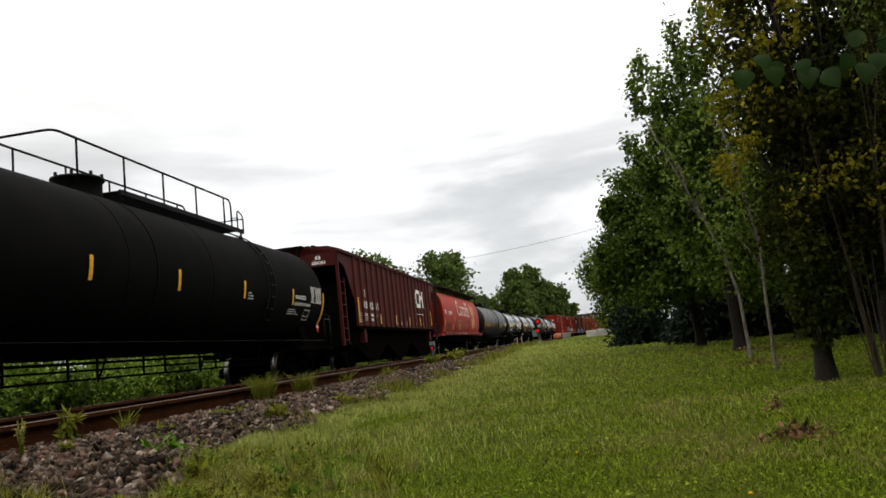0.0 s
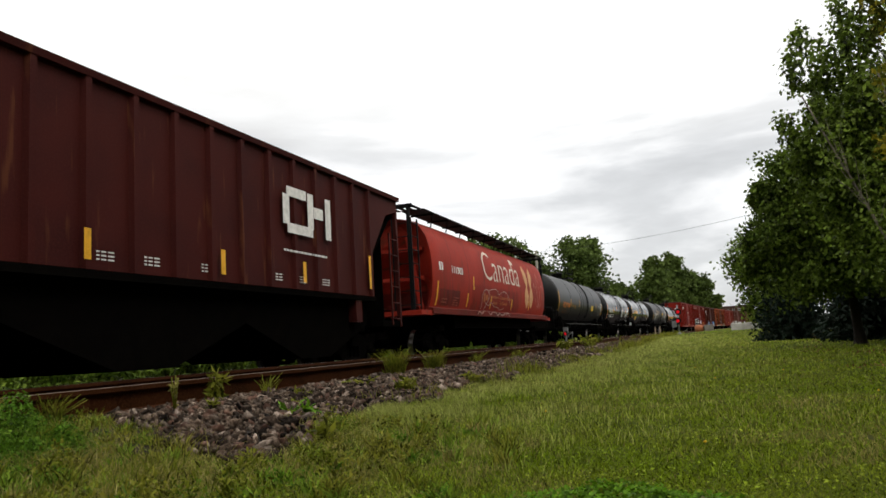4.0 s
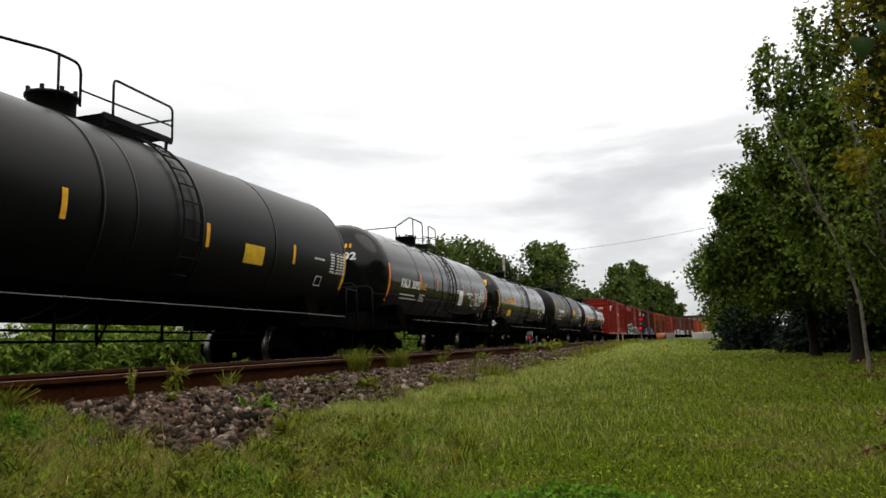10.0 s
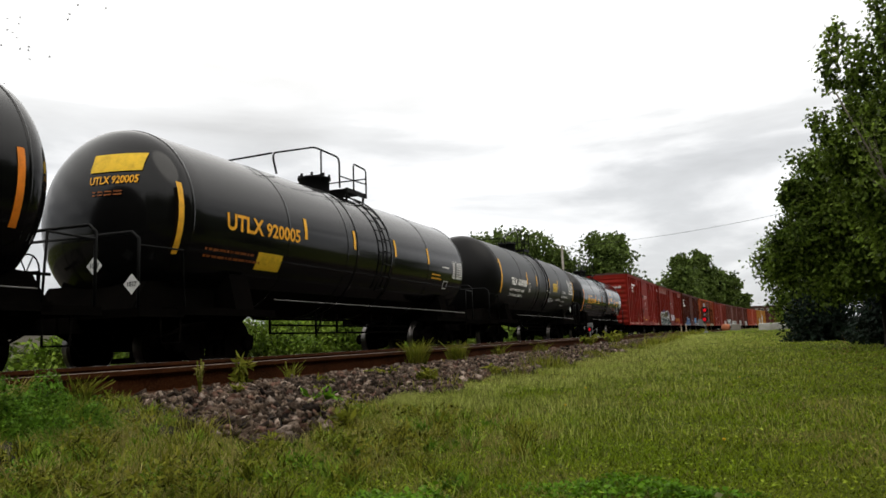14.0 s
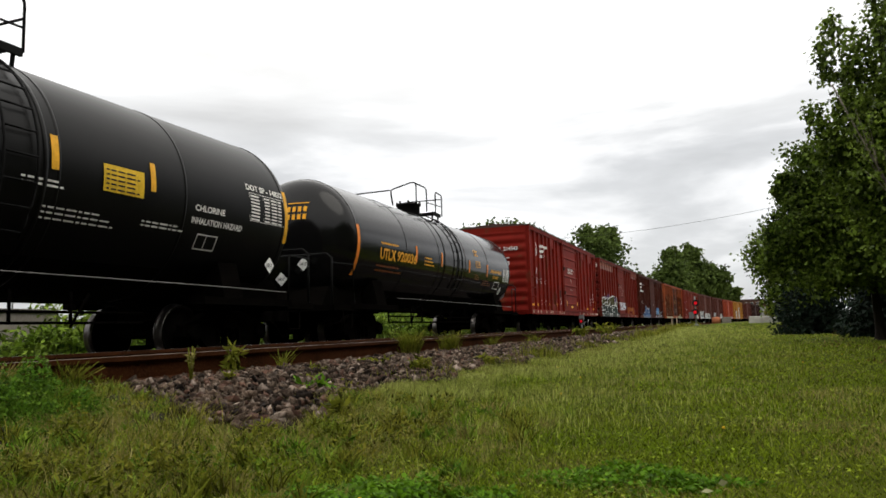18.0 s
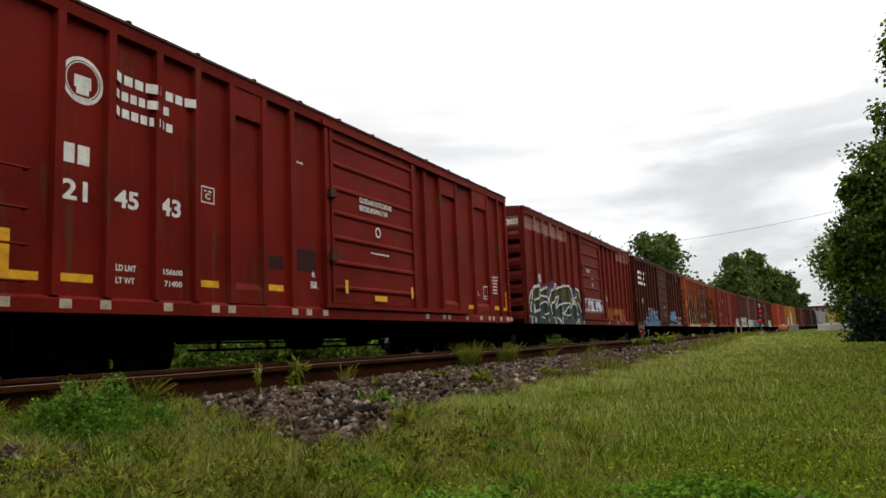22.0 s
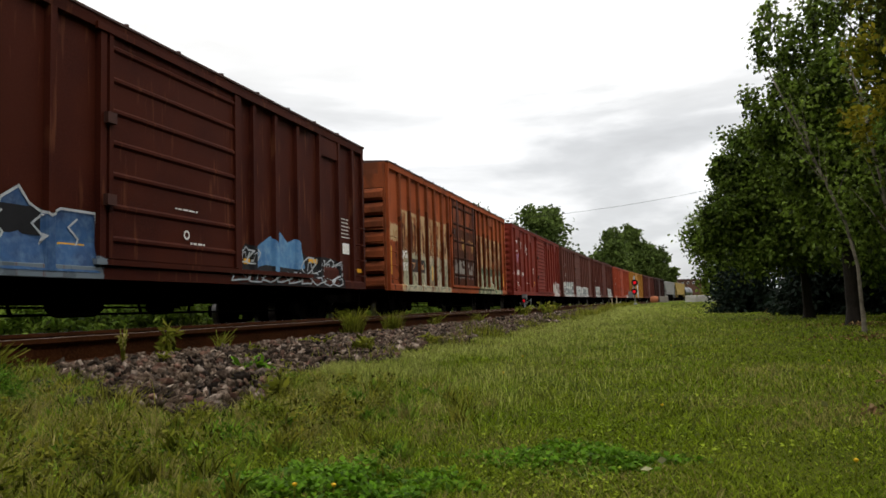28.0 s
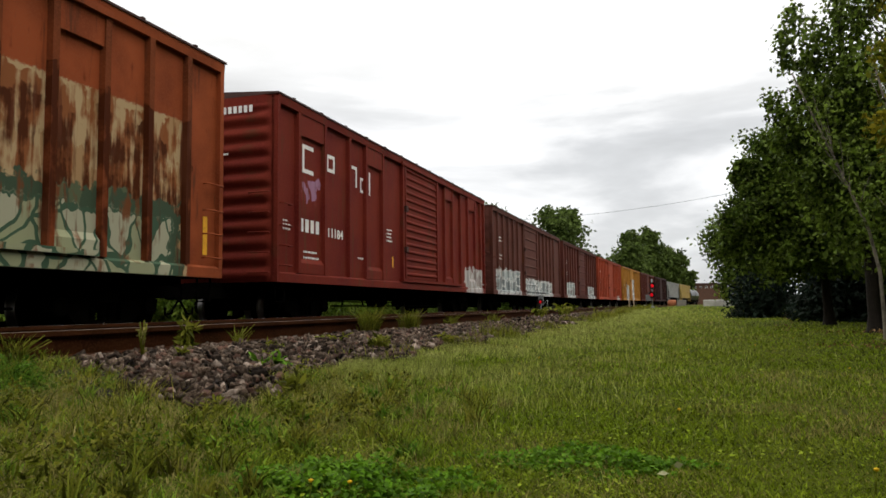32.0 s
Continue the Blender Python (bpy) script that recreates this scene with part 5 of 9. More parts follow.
        for y in (ym + 0.25 * (ye - ym),):
            g = Geo()
            g.tube([(x, y, topz + 0.05), (x, y, topz + top)], 0.02)
            part("railing_post", g.make("railing_post", M_GRATE), car)
        g = Geo()
        g.tube(fillet([(x, l0, topz + 0.1), (x, l0, topz + top), (x, l1, topz + top - 0.03), (x, l1, topz + 0.1)], 0.1), 0.021)
        part("railing", g.make("railing", M_GRATE), car)
        g = Geo()
        g.tube([(x, ye, topz + top * 0.45), (x, l1, topz + top * 0.5)], 0.016)
        part("railing_bar", g.make("railing_bar", M_GRATE), car)
    if rail:
        g = Geo()
        g.tube([(-0.66, rail[4], rt - 0.3), (0.66, rail[4], rt - 0.3)], 0.018)
        part("railing_bar", g.make("railing_bar", M_GRATE), car)
    for x in (0.66, -0.66) if not rail else ():
        m1 = y1 - 0.75
        g = Geo()
        if level:
            g.tube(fillet([(0, y0, rt), (x, y0, rt), (x, m1, rt), (x, m1, topz + 0.1)], 0.2), 0.024)
        else:
            g.tube(fillet([(x, y0 + 0.45, topz + 0.02), (x, y0 + 0.15, topz + 0.12), (x, y0 + 0.05, topz + 0.34), (x, m1 - 0.3, rt), (x, m1, rt), (x, m1, topz + 0.1)], 0.14), 0.021)
        part("railing", g.make("railing", M_GRATE), car)
        g = Geo()
        g.tube([(x, m1 - 0.42, topz + 0.1), (x, m1 - 0.42, rt - 0.02)], 0.021)
        part("railing_post", g.make("railing_post", M_GRATE), car)
        for k in range(int((m1 - y0) / 1.6)):
            y = m1 - 0.42 - 1.5 * (k + 1)
            g = Geo()
            g.tube([(x, y, topz + 0.05), (x, y, rt if level else topz + 0.34 + (rt - topz - 0.34) * (y - y0 - 0.05) / (m1 - 0.35 - y0))], 0.021)
            part("railing_post", g.make("railing_post", M_GRATE), car)
        g = Geo()
        g.tube(fillet([(x, y1 - 0.38, topz + 0.1), (x, y1 - 0.38, rt - 0.2), (x, y1 - 0.02, rt - 0.32), (x, y1 - 0.02, topz + 0.1)], 0.1), 0.021)
        part("railing", g.make("railing", M_GRATE), car)
        g = Geo()
        g.tube([(x, m1, rt - 0.5), (x, y1 - 0.38, rt - 0.42)], 0.016)
        part("railing_bar", g.make("railing_bar", M_GRATE), car)
    if not rail:
        g = Geo()
        g.tube([(-0.66, y1 - 0.02, rt - 0.4), (0.66, y1 - 0.02, rt - 0.4)], 0.018)
        part("railing_bar", g.make("railing_bar", M_GRATE), car)
    # side ladder wrapped over the shell
    g = Geo()
    arc = [math.radians(a) for a in range(-35, 76, 8)]
    for y in (y1 - 0.95, y1 - 0.5):
        g.tube([((radius + 0.06) * math.cos(a), y, centre + (radius + 0.06) * math.sin(a)) for a in arc], 0.018)
    for a in [math.radians(d) for d in range(-32, 74, 11)]:
        p = ((radius + 0.06) * math.cos(a), centre + (radius + 0.06) * math.sin(a))
        g.tube([(p[0], y1 - 0.95, p[1]), (p[0], y1 - 0.5, p[1])], 0.014)
    part("ladder", g.make("ladder", M_GRATE), car)
    for y in (-0.7, y1 - 0.35):
        g = Geo()
        g.lathe([(-0.03, radius), (-0.03, radius + 0.012), (0.03, radius + 0.012), (0.03, radius)], (0, y, centre), "y", 64)
        part("jacket_band", g.make("jacket_band", skin), car)
    # sill line, cradles, end platforms
    for sx in (1, -1):
        g = Geo()
        g.tube([(1.48 * sx, -h + 2.9, 1.09), (1.48 * sx, h - 2.9, 1.07), (1.48 * sx, h - 0.6, 1.05)], 0.009)
        part("side_rail", g.make("side_rail", line or M_LINE), car)
        g = Geo()
        g.box(min(1.2 * sx, 1.5 * sx), max(1.2 * sx, 1.5 * sx), -h + 0.4, -h + 2.9, 0.78, 0.9)
        g.box(min(1.2 * sx, 1.5 * sx), max(1.2 * sx, 1.5 * sx), h - 2.9, h - 0.4, 0.78, 0.9)
        each("sill_step", g, M_BLACK, car)
    g = Geo()
    for sgn in (-1, 1):
        y = sgn * (h - 2.1)
        g.prism([(-1.45, 0.9), (-1.3, 1.5), (-1.0, 1.2), (0, 0.86), (1.0, 1.2), (1.3, 1.5), (1.45, 0.9), (1.2, 0.7), (-1.2, 0.7)], "y", y - 0.25, y + 0.25)
        g.box(-1.5, 1.5, sgn * (h - 0.1) - 0.45, sgn * (h - 0.1) + 0.45, 0.74, 0.86)
    each("cradle", g, M_BLACK, car)
    for sgn in (-1, 1):
        g = Geo()
        g.prism([(sgn * (h - 2.4), 0.8), (sgn * (h + 0.05), 0.8), (sgn * (h - 0.3), 1.3), (sgn * (h - 2.2), 1.45)], "x", -1.0, 1.0)
        part("head_brace", g.make("head_brace", M_BLACK), car)
    for sgn in (-1, 1):
        y = sgn * (h + 0.3)
        g = Geo()
        g.tube([(-1.42, y, 0.85), (-1.42, y, 1.85), (-1.3, y, 1.95), (1.3, y, 1.95), (1.42, y, 1.85), (1.42, y, 0.85)], 0.024)
        part("end_handrail", g.make("end_handrail", M_GRATE), car)
        g = Geo()
        g.tube([(1.42, y, 1.75), (1.5, sgn * (h - 0.5), 1.75), (1.5, sgn * (h - 0.55), 0.9)], 0.02)
        part("side_handrail", g.make("side_handrail", M_GRATE), car)
        g = Geo()
        g.tube([(1.46, sgn * (h - 0.1), 0.8), (1.46, sgn * (h - 0.1), 0.36), (1.46, sgn * (h - 0.5), 0.36), (1.46, sgn * (h - 0.5), 0.8)], 0.02)
        part("step", g.make("step", M_BLACK), car)
    g = Geo()
    for i in range(18):
        a, b = 2 * math.pi * i / 18, 2 * math.pi * (i + 1) / 18
        g.tube([(-0.75 + 0.28 * math.cos(a), -h - 0.32, 1.5 + 0.28 * math.sin(a)), (-0.75 + 0.28 * math.cos(b), -h - 0.32, 1.5 + 0.28 * math.sin(b))], 0.014, 5)
    for i in range(6):
        a = math.pi * i / 3
        g.tube([(-0.75, -h - 0.32, 1.5), (-0.75 + 0.28 * math.cos(a), -h - 0.32, 1.5 + 0.28 * math.sin(a))], 0.011, 5)
    g.tube([(-0.75, -h - 0.32, 1.5), (-0.75, -h + 0.1, 1.5)], 0.03).tube([(-0.75, -h - 0.1, 1.5), (-0.75, -h - 0.1, 0.85)], 0.03)
    part("brake_wheel", g.make("brake_wheel", M_BLACK), car)
    # pipe trusses under the belly
    g = Geo()
    r = h - 3.6
    g.tube([(0.9, -r, 0.66), (0.9, r, 0.64)], 0.022).tube([(0.9, -r, 0.5), (0.9, r, 0.5)], 0.022).tube([(0.5, -r, 0.8), (0.5, r, 0.8)], 0.03)
    n = int(r * 2 / 1.1)
    for i in range(n):
        y = -r + 2 * r * (i + 0.3 * (i % 2)) / n
        g.tube([(0.9, y, 0.48), (0.9, y, 0.92)], 0.024)
        if i % 3 == 1:
            g.tube([(0.9, y, 0.44), (0.9, y + 0.3, 0.9)], 0.02)
    part("brake_rod", g.make("brake_rod", M_BLACK), car)
    running_gear(car, L + 1.5, 2.5, 0.66, False, True)
    return car, h, wrap


def placard(car, y, z, wrap_place, txt="1017"):
    r = 0.15
    dia = ([(y - r, z), (y, z - r), (y + r, z), (y, z + r), (y, z)], [(0, 1, 4), (1, 2, 4), (2, 3, 4), (3, 0, 4)])
    mark(car, "placard", [dia], M_PLACARD, wrap_place, "white diamond placard")
    mark(car, "placard_print", [words(txt, y - 0.085, z - 0.035, 0.17, 0.07)], M_DARKPRINT, lambda a, b: tuple(Vector(wrap_place(a, b)) + Vector((0.006, -0.003, 0))))


def tank_prints(car, h, L, wrap, tone, small_tone):
    """The table of test dates and the small warnings that every tank carries near its trailing end."""
    mark(car, "stencil", table(L - 1.6 - h, 2.05, 0.85, 0.5, 7) + lines(L - 2.4 - h, 2.3, 0.5, 0.1, 1), M_WHITE, wrap, "small white test table")
    mark(car, "stencil", lines(1.85 - h, 1.72, 1.5, 0.22, 2, 0.4), small_tone, wrap)
    mark(car, "stencil", frame_lines(L - 2.2 - h, 1.72, 0.3, 0.22, 0.02), M_WHITE, wrap)


TANK_MATT = mat("tank_satin_black", (0.003, 0.0029, 0.0028), 0.36, 0, (0.0045, 0.0043, 0.004), (0.0045, 0.0043, 0.004), 1.3, 25, 0.015, spec=0.11)
TANK_FLAT = mat("tank_flat_black", (0.0025, 0.0024, 0.0024), 0.85, 0, (0.004, 0.0038, 0.0036), (0.0045, 0.0043, 0.004), 1.3, 25, 0.015, spec=0.03)
# pressure car with a long walkway
car, h, wrap = tank_car(-133.6, -114.0, "large black tank car with a long top walkway and railing", 1.6, 2.5, (-2.3, 5.5), 0.86, 4, TANK_FLAT,
                        ((7.0, 2.1, 0.1, 0.42), (9.85, 2.1, 0.1, 0.42), (12.95, 2.1, 0.1, 0.42), (16.2, 2.08, 0.1, 0.44), (18.85, 1.6, 0.11, 0.95)), line=M_GRATE, dome_at=0.2, level=True, dome_r=1.25)
mark(car, "stencil", lines(13.2 - h, 2.1, 0.3, 0.2, 3), M_WHITE, wrap)
mark(car, "test_table", table(17.75 - h, 2.2, 1.0, 0.5, 8), M_WHITE, wrap, "white ruled table of test dates")
mark(car, "stencil", frame_lines(17.28 - h, 1.68, 0.46, 0.3, 0.02) + [patch(17.3 - h, 1.78, 0.42, 0.015, 0, 1)] + lines(15.95 - h, 1.82, 0.85, 0.18, 3, 0.35), M_WHITE, wrap)
word_mark(car, h, (("NON-ODORIZED", 16.42, 2.26, 0.87, 0.11), ("LIQUEFIED PETROLEUM GAS", 16.36, 2.06, 1.36, 0.1)), None, wrap)
mark(car, "placard", [([(18.76 - h, 1.5), (18.89 - h, 1.33), (19.02 - h, 1.5), (18.89 - h, 1.67), (18.89 - h, 1.5)], [(0, 1, 4), (1, 2, 4), (2, 3, 4), (3, 0, 4)])], M_TAG_RED, lambda a, b: (1.33, a, b), "red diamond placard")
mark(car, "placard_print", [patch(18.81 - h, 1.47, 0.16, 0.07, 0, 1)], M_WHITE, lambda a, b: (1.336, a, b))

car, h, wrap = tank_car(-72.65, -56.2, "black tank car with orange-yellow lettering and stripes", 1.6, 2.45, (-1.3, 2.0), 0.8, 3, TANK_MATT,
                        ((0.72, 1.75, 0.12, 1.1), (4.06, 2.08, 0.1, 0.45), (6.76, 2.1, 0.1, 0.42), (9.96, 2.1, 0.1, 0.42), (13.06, 2.1, 0.1, 0.4), (15.6, 1.7, 0.1, 0.9)), rail=(-3.6, -0.8, -0.22, 0.49, 2.0, 0.76), dome_at=0.36)
word_mark(car, h, (("UTLX", 1.9, 1.98, 0.95, 0.3), ("74248", 2.9, 1.99, 0.9, 0.28)), M_ORANGE_MARK, wrap)
tank_prints(car, h, 16.45, wrap, M_GOLD, M_DULL_ORANGE)
mark(car, "warning_tag", [patch(11.2 - h, 1.95, 0.7, 0.36)], M_PANEL, wrap, "yellow warning panel")
mark(car, "stencil", lines(4.6 - h, 2.1, 0.4, 0.1, 2) + lines(5.2 - h, 2.0, 0.4, 0.2, 4), M_GOLD, wrap)

SHINE = mat("tank_gloss_black", (0.003, 0.003, 0.0031), 0.13, 0, (0.0045, 0.0043, 0.0042), (0.0045, 0.0043, 0.0042), 1.1, 25, 0.02, spec=0.2)
car, h, wrap = tank_car(-54.5, -41.05, "shiny black tank car with white lettering and orange strips", 1.53, 2.38, (-1.3, 1.36), 0.84, 5, SHINE,
                        ((0.74, 1.6, 0.12, 1.1), (3.5, 2.15, 0.09, 0.42), (5.3, 2.15, 0.09, 0.4), (8.7, 2.15, 0.09, 0.42), (10.5, 2.15, 0.09, 0.42), (12.5, 1.75, 0.1, 0.95)), M_ORANGE_MARK, rail=(-3.1, -1.65, -0.25, 0.45, 1.34, 0.86), dome_at=0.4)
word_mark(car, h, (("AXLX", 1.75, 2.06, 0.86, 0.27), ("3092", 2.77, 2.06, 0.73, 0.26), ("SODIUM HYDROXIDE", 9.28, 2.22, 0.86, 0.1), ("SOLUTION", 9.5, 2.08, 0.46, 0.1)), None, wrap)
tank_prints(car, h, 12.95, wrap, M_WHITE, M_WHITE)
mark(car, "warning_tag", [patch(8.2 - h, 1.78, 0.52, 0.56)], M_PLACARD, wrap, "white and red danger tag")
mark(car, "tag_print", lines(8.25 - h, 1.83, 0.4, 0.32, 5, 0.35), M_DARKPRINT, round_side(1.53, 2.38, 0.014))
mark(car, "stencil", frame_lines(9.99 - h, 1.81, 0.5, 0.28, 0.02) + [patch(10.23 - h, 1.83, 0.02, 0.24, 0, 1)], M_WHITE, wrap)
mark(car, "test_table", table(10.6 - h, 1.86, 1.05, 0.44, 8), M_WHITE, wrap, "white table of test dates")
mark(car, "warning_tag", [patch(8.28 - h, 2.17, 0.36, 0.12, 0, 1)], M_TAG_RED, lambda y, z: (round_side(1.5, 2.34, 0.016)(y, z)))
mark(car, "stencil", lines(3.6 - h, 2.1, 0.65, 0.24, 4), M_GOLD, wrap)
mark(car, "stencil", lines(3.6 - h, 1.72, 0.5, 0.24, 4) + lines(7.74 - h, 2.2, 0.4, 0.16, 3), M_WHITE, wrap)
front2 = lambda a, b: (a, -6.725 + 0.765 - 0.765 * math.sqrt(max(0.0, 1 - (a * a + (b - 2.38) ** 2) / 2.341)) - 0.02, b)
mark(car, "lettering", bars(0.05, 3.12, 0.62, 0.12, 5, 0.5), M_GOLD, front2, "yellow owner mark as blocks")
mark(car, "lettering", [words("3092", 0.05, 2.76, 0.72, 0.23)], M_WHITE, front2)
placard(car, 11.9 - h, 1.45, wrap)

car, h, wrap = tank_car(-39.7, -26.1, "glossy black tank car with orange lettering and yellow tag", 1.5, 2.36, (-1.0, 1.4), 0.85, 4, SHINE,
                        ((0.4, 1.7, 0.12, 1.1), (3.91, 2.3, 0.1, 0.42), (5.91, 2.3, 0.1, 0.42), (8.01, 2.33, 0.1, 0.42), (10.11, 2.33, 0.1, 0.42)), rail=(-2.75, -1.1, 0.02, 0.72, 1.38, 0.81), dome_at=0.4)
head, h = h, 7.55
word_mark(car, h, (("UTLX", 2.3, 2.2, 1.02, 0.29), ("920005", 3.4, 2.2, 1.1, 0.26)), M_GOLD, wrap)
tank_prints(car, h, 14.35, wrap, M_GOLD, M_DULL_ORANGE)
mark(car, "warning_tag", [patch(3.25 - h, 1.62, 0.75, 0.3)], M_PANEL, wrap, "yellow warning panel")
mark(car, "stencil", lines(11.2 - h, 1.95, 0.7, 0.2, 2), M_GOLD, wrap)
front = lambda a, b: (a, -head + 0.75 - 0.75 * math.sqrt(max(0.0, 1 - (a * a + (b - 2.36) ** 2) / 2.25)) - 0.02, b)
mark(car, "warning_tag", [sheet(0.1, 3.0, 0.84, 0.3)], M_PANEL, front, "yellow warning panel on the tank head")
mark(car, "lettering", [words("UTLX 920005", 0.12, 2.8, 0.8, 0.13)], M_GOLD, front)
mark(car, "stencil", lines(0.2, 2.62, 0.5, 0.1, 2), M_DULL_ORANGE, front)
placard(car, 0.15, 1.5, lambda a, b: (a + 0.5, -head - 0.35, b))
placard(car, 0.85, 1.2, lambda a, b: (a + 0.5, -head - 0.35, b))

car, h, wrap = tank_car(-23.75, -10.0, "satin black tank car with large white number and yellow strips", 1.56, 2.42, (-1.25, 1.3), 0.87, 4, TANK_MATT,
                        ((0.82, 1.85, 0.13, 1.2), (4.24, 2.34, 0.1, 0.46), (5.74, 2.34, 0.1, 0.42), (7.9, 2.36, 0.11, 0.44), (9.57, 2.36, 0.1, 0.42), (13.0, 1.95, 0.1, 0.98)), rail=(-2.55, -0.8, 0.1, 0.6, 1.31, 0.88))
word_mark(car, h, (("TILX", 2.06, 2.2, 0.8, 0.27), ("600088", 2.98, 2.2, 1.2, 0.27), ("LD LMT 180000 LB 81 648 KG", 1.95, 1.98, 1.95, 0.1), ("LT WT 94400 LB 42800 KG", 2.0, 1.78, 1.75, 0.1), ("CHLORINE", 10.53, 2.22, 0.72, 0.1), ("INHALATION HAZARD", 10.48, 2.02, 1.26, 0.1), ("DOT SP - 14832", 11.87, 2.78, 1.1, 0.11), ("C", 4.62, 2.1, 0.1, 0.13)), None, wrap)
mark(car, "stencil", frame_lines(4.54 - h, 2.05, 0.26, 0.34, 0.02) + lines(7.85 - h, 1.76, 1.2, 0.2, 3, 0.35) + lines(7.5 - h, 2.14, 0.6, 0.12, 2) + lines(9.48 - h, 1.86, 0.86, 0.11, 2) + frame_lines(10.68 - h, 1.64, 0.5, 0.24, 0.02) + [patch(10.9 - h, 1.66, 0.015, 0.2, 0, 1)], M_WHITE, wrap)
mark(car, "test_table", table(11.93 - h, 2.24, 1.04, 0.5, 8), M_WHITE, wrap, "white ruled table of test dates")
mark(car, "warning_tag", [patch(8.71 - h, 2.23, 0.73, 0.37)], M_PANEL, wrap, "yellow warning panel")
mark(car, "panel_print", lines(8.75 - h, 2.26, 0.62, 0.32, 5, 0.4), M_DARKPRINT, round_side(1.56, 2.42, 0.014))
placard(car, 12.68 - h, 1.52, lambda a, b: (1.44, a, b))

car, h, wrap = tank_car(-8.45, 5.6, "glossy black tank car with yellow number and orange strips", 1.5, 2.36, (-1.2, 1.2), 0.97, 4, SHINE,
                        ((0.74, 1.55, 0.13, 1.15), (4.12, 2.08, 0.1, 0.44), (6.02, 2.1, 0.1, 0.4), (8.52, 2.08, 0.1, 0.4), (10.42, 2.06, 0.1, 0.4)), M_ORANGE_MARK, rail=(-2.65, -1.07, 0.03, 0.78, 1.35, 0.82), dome_at=0.55)
mark(car, "stencil", lines(1.98 - h, 2.38, 1.0, 0.08, 1, 0.6), M_GOLD, wrap)
word_mark(car, h, (("UTLX", 1.95, 2.0, 0.9, 0.28), ("920036", 2.93, 2.02, 1.25, 0.26)), M_GOLD, wrap)
mark(car, "stencil", lines(1.85 - h, 1.72, 1.5, 0.22, 2, 0.4), M_DULL_ORANGE, wrap)
mark(car, "stencil", frame_lines(11.46 - h, 1.67, 0.58, 0.26, 0.02), M_WHITE, wrap)
mark(car, "stencil", lines(4.75 - h, 2.05, 0.7, 0.28, 3), M_GOLD, wrap)
mark(car, "stencil", lines(9.16 - h, 2.68, 0.42, 0.22, 4) + lines(9.16 - h, 2.3, 0.6, 0.22, 4), M_GOLD, wrap)
mark(car, "stencil", lines(9.16 - h, 1.9, 0.5, 0.2, 3, 0.3) + lines(10.06 - h, 1.75, 1.0, 0.2, 3, 0.3), M_DULL_ORANGE, wrap)
word_mark(car, h, (("INHALATION HAZARD", 10.88, 2.22, 1.28, 0.11), ("CHLORINE", 11.16, 2.02, 0.6, 0.1)), M_GOLD, wrap)
mark(car, "test_table", table(12.42 - h, 1.98, 0.8, 0.46, 7), M_WHITE, wrap, "white table of test dates")
placard(car, 12.4 - h, 1.62, wrap)
placard(car, 13.26 - h, 1.45, wrap)
front5 = lambda a, b: (a, -h + 0.75 - 0.75 * math.sqrt(max(0.0, 1 - (a * a + (b - 2.36) ** 2) / 2.25)) - 0.02, b)
mark(car, "head_print", [patch(0.1 + 0.13 * i, z, 0.08, 0.12, 0, 2) for i in range(4) for z in (2.98, 2.8)] + [patch(0.1 + 0.1 * i, 3.17, 0.1, 0.025, 0, 1) for i in range(5)], M_GOLD, front5, "yellow block print on the tank head")
placard(car, 0.0, 1.45, lambda a, b: (a + 0.2, -h - 0.34, b))
placard(car, 0.55, 1.75, lambda a, b: (a + 0.2, -h - 0.34, b))

# ---- covered hopper with outside ribs ----
H1 = paint("hopper_brown", (0.05, 0.009, 0.007), 0.62, (0.035, 0.007, 0.006), (0.06, 0.014, 0.01), rust=0.04)


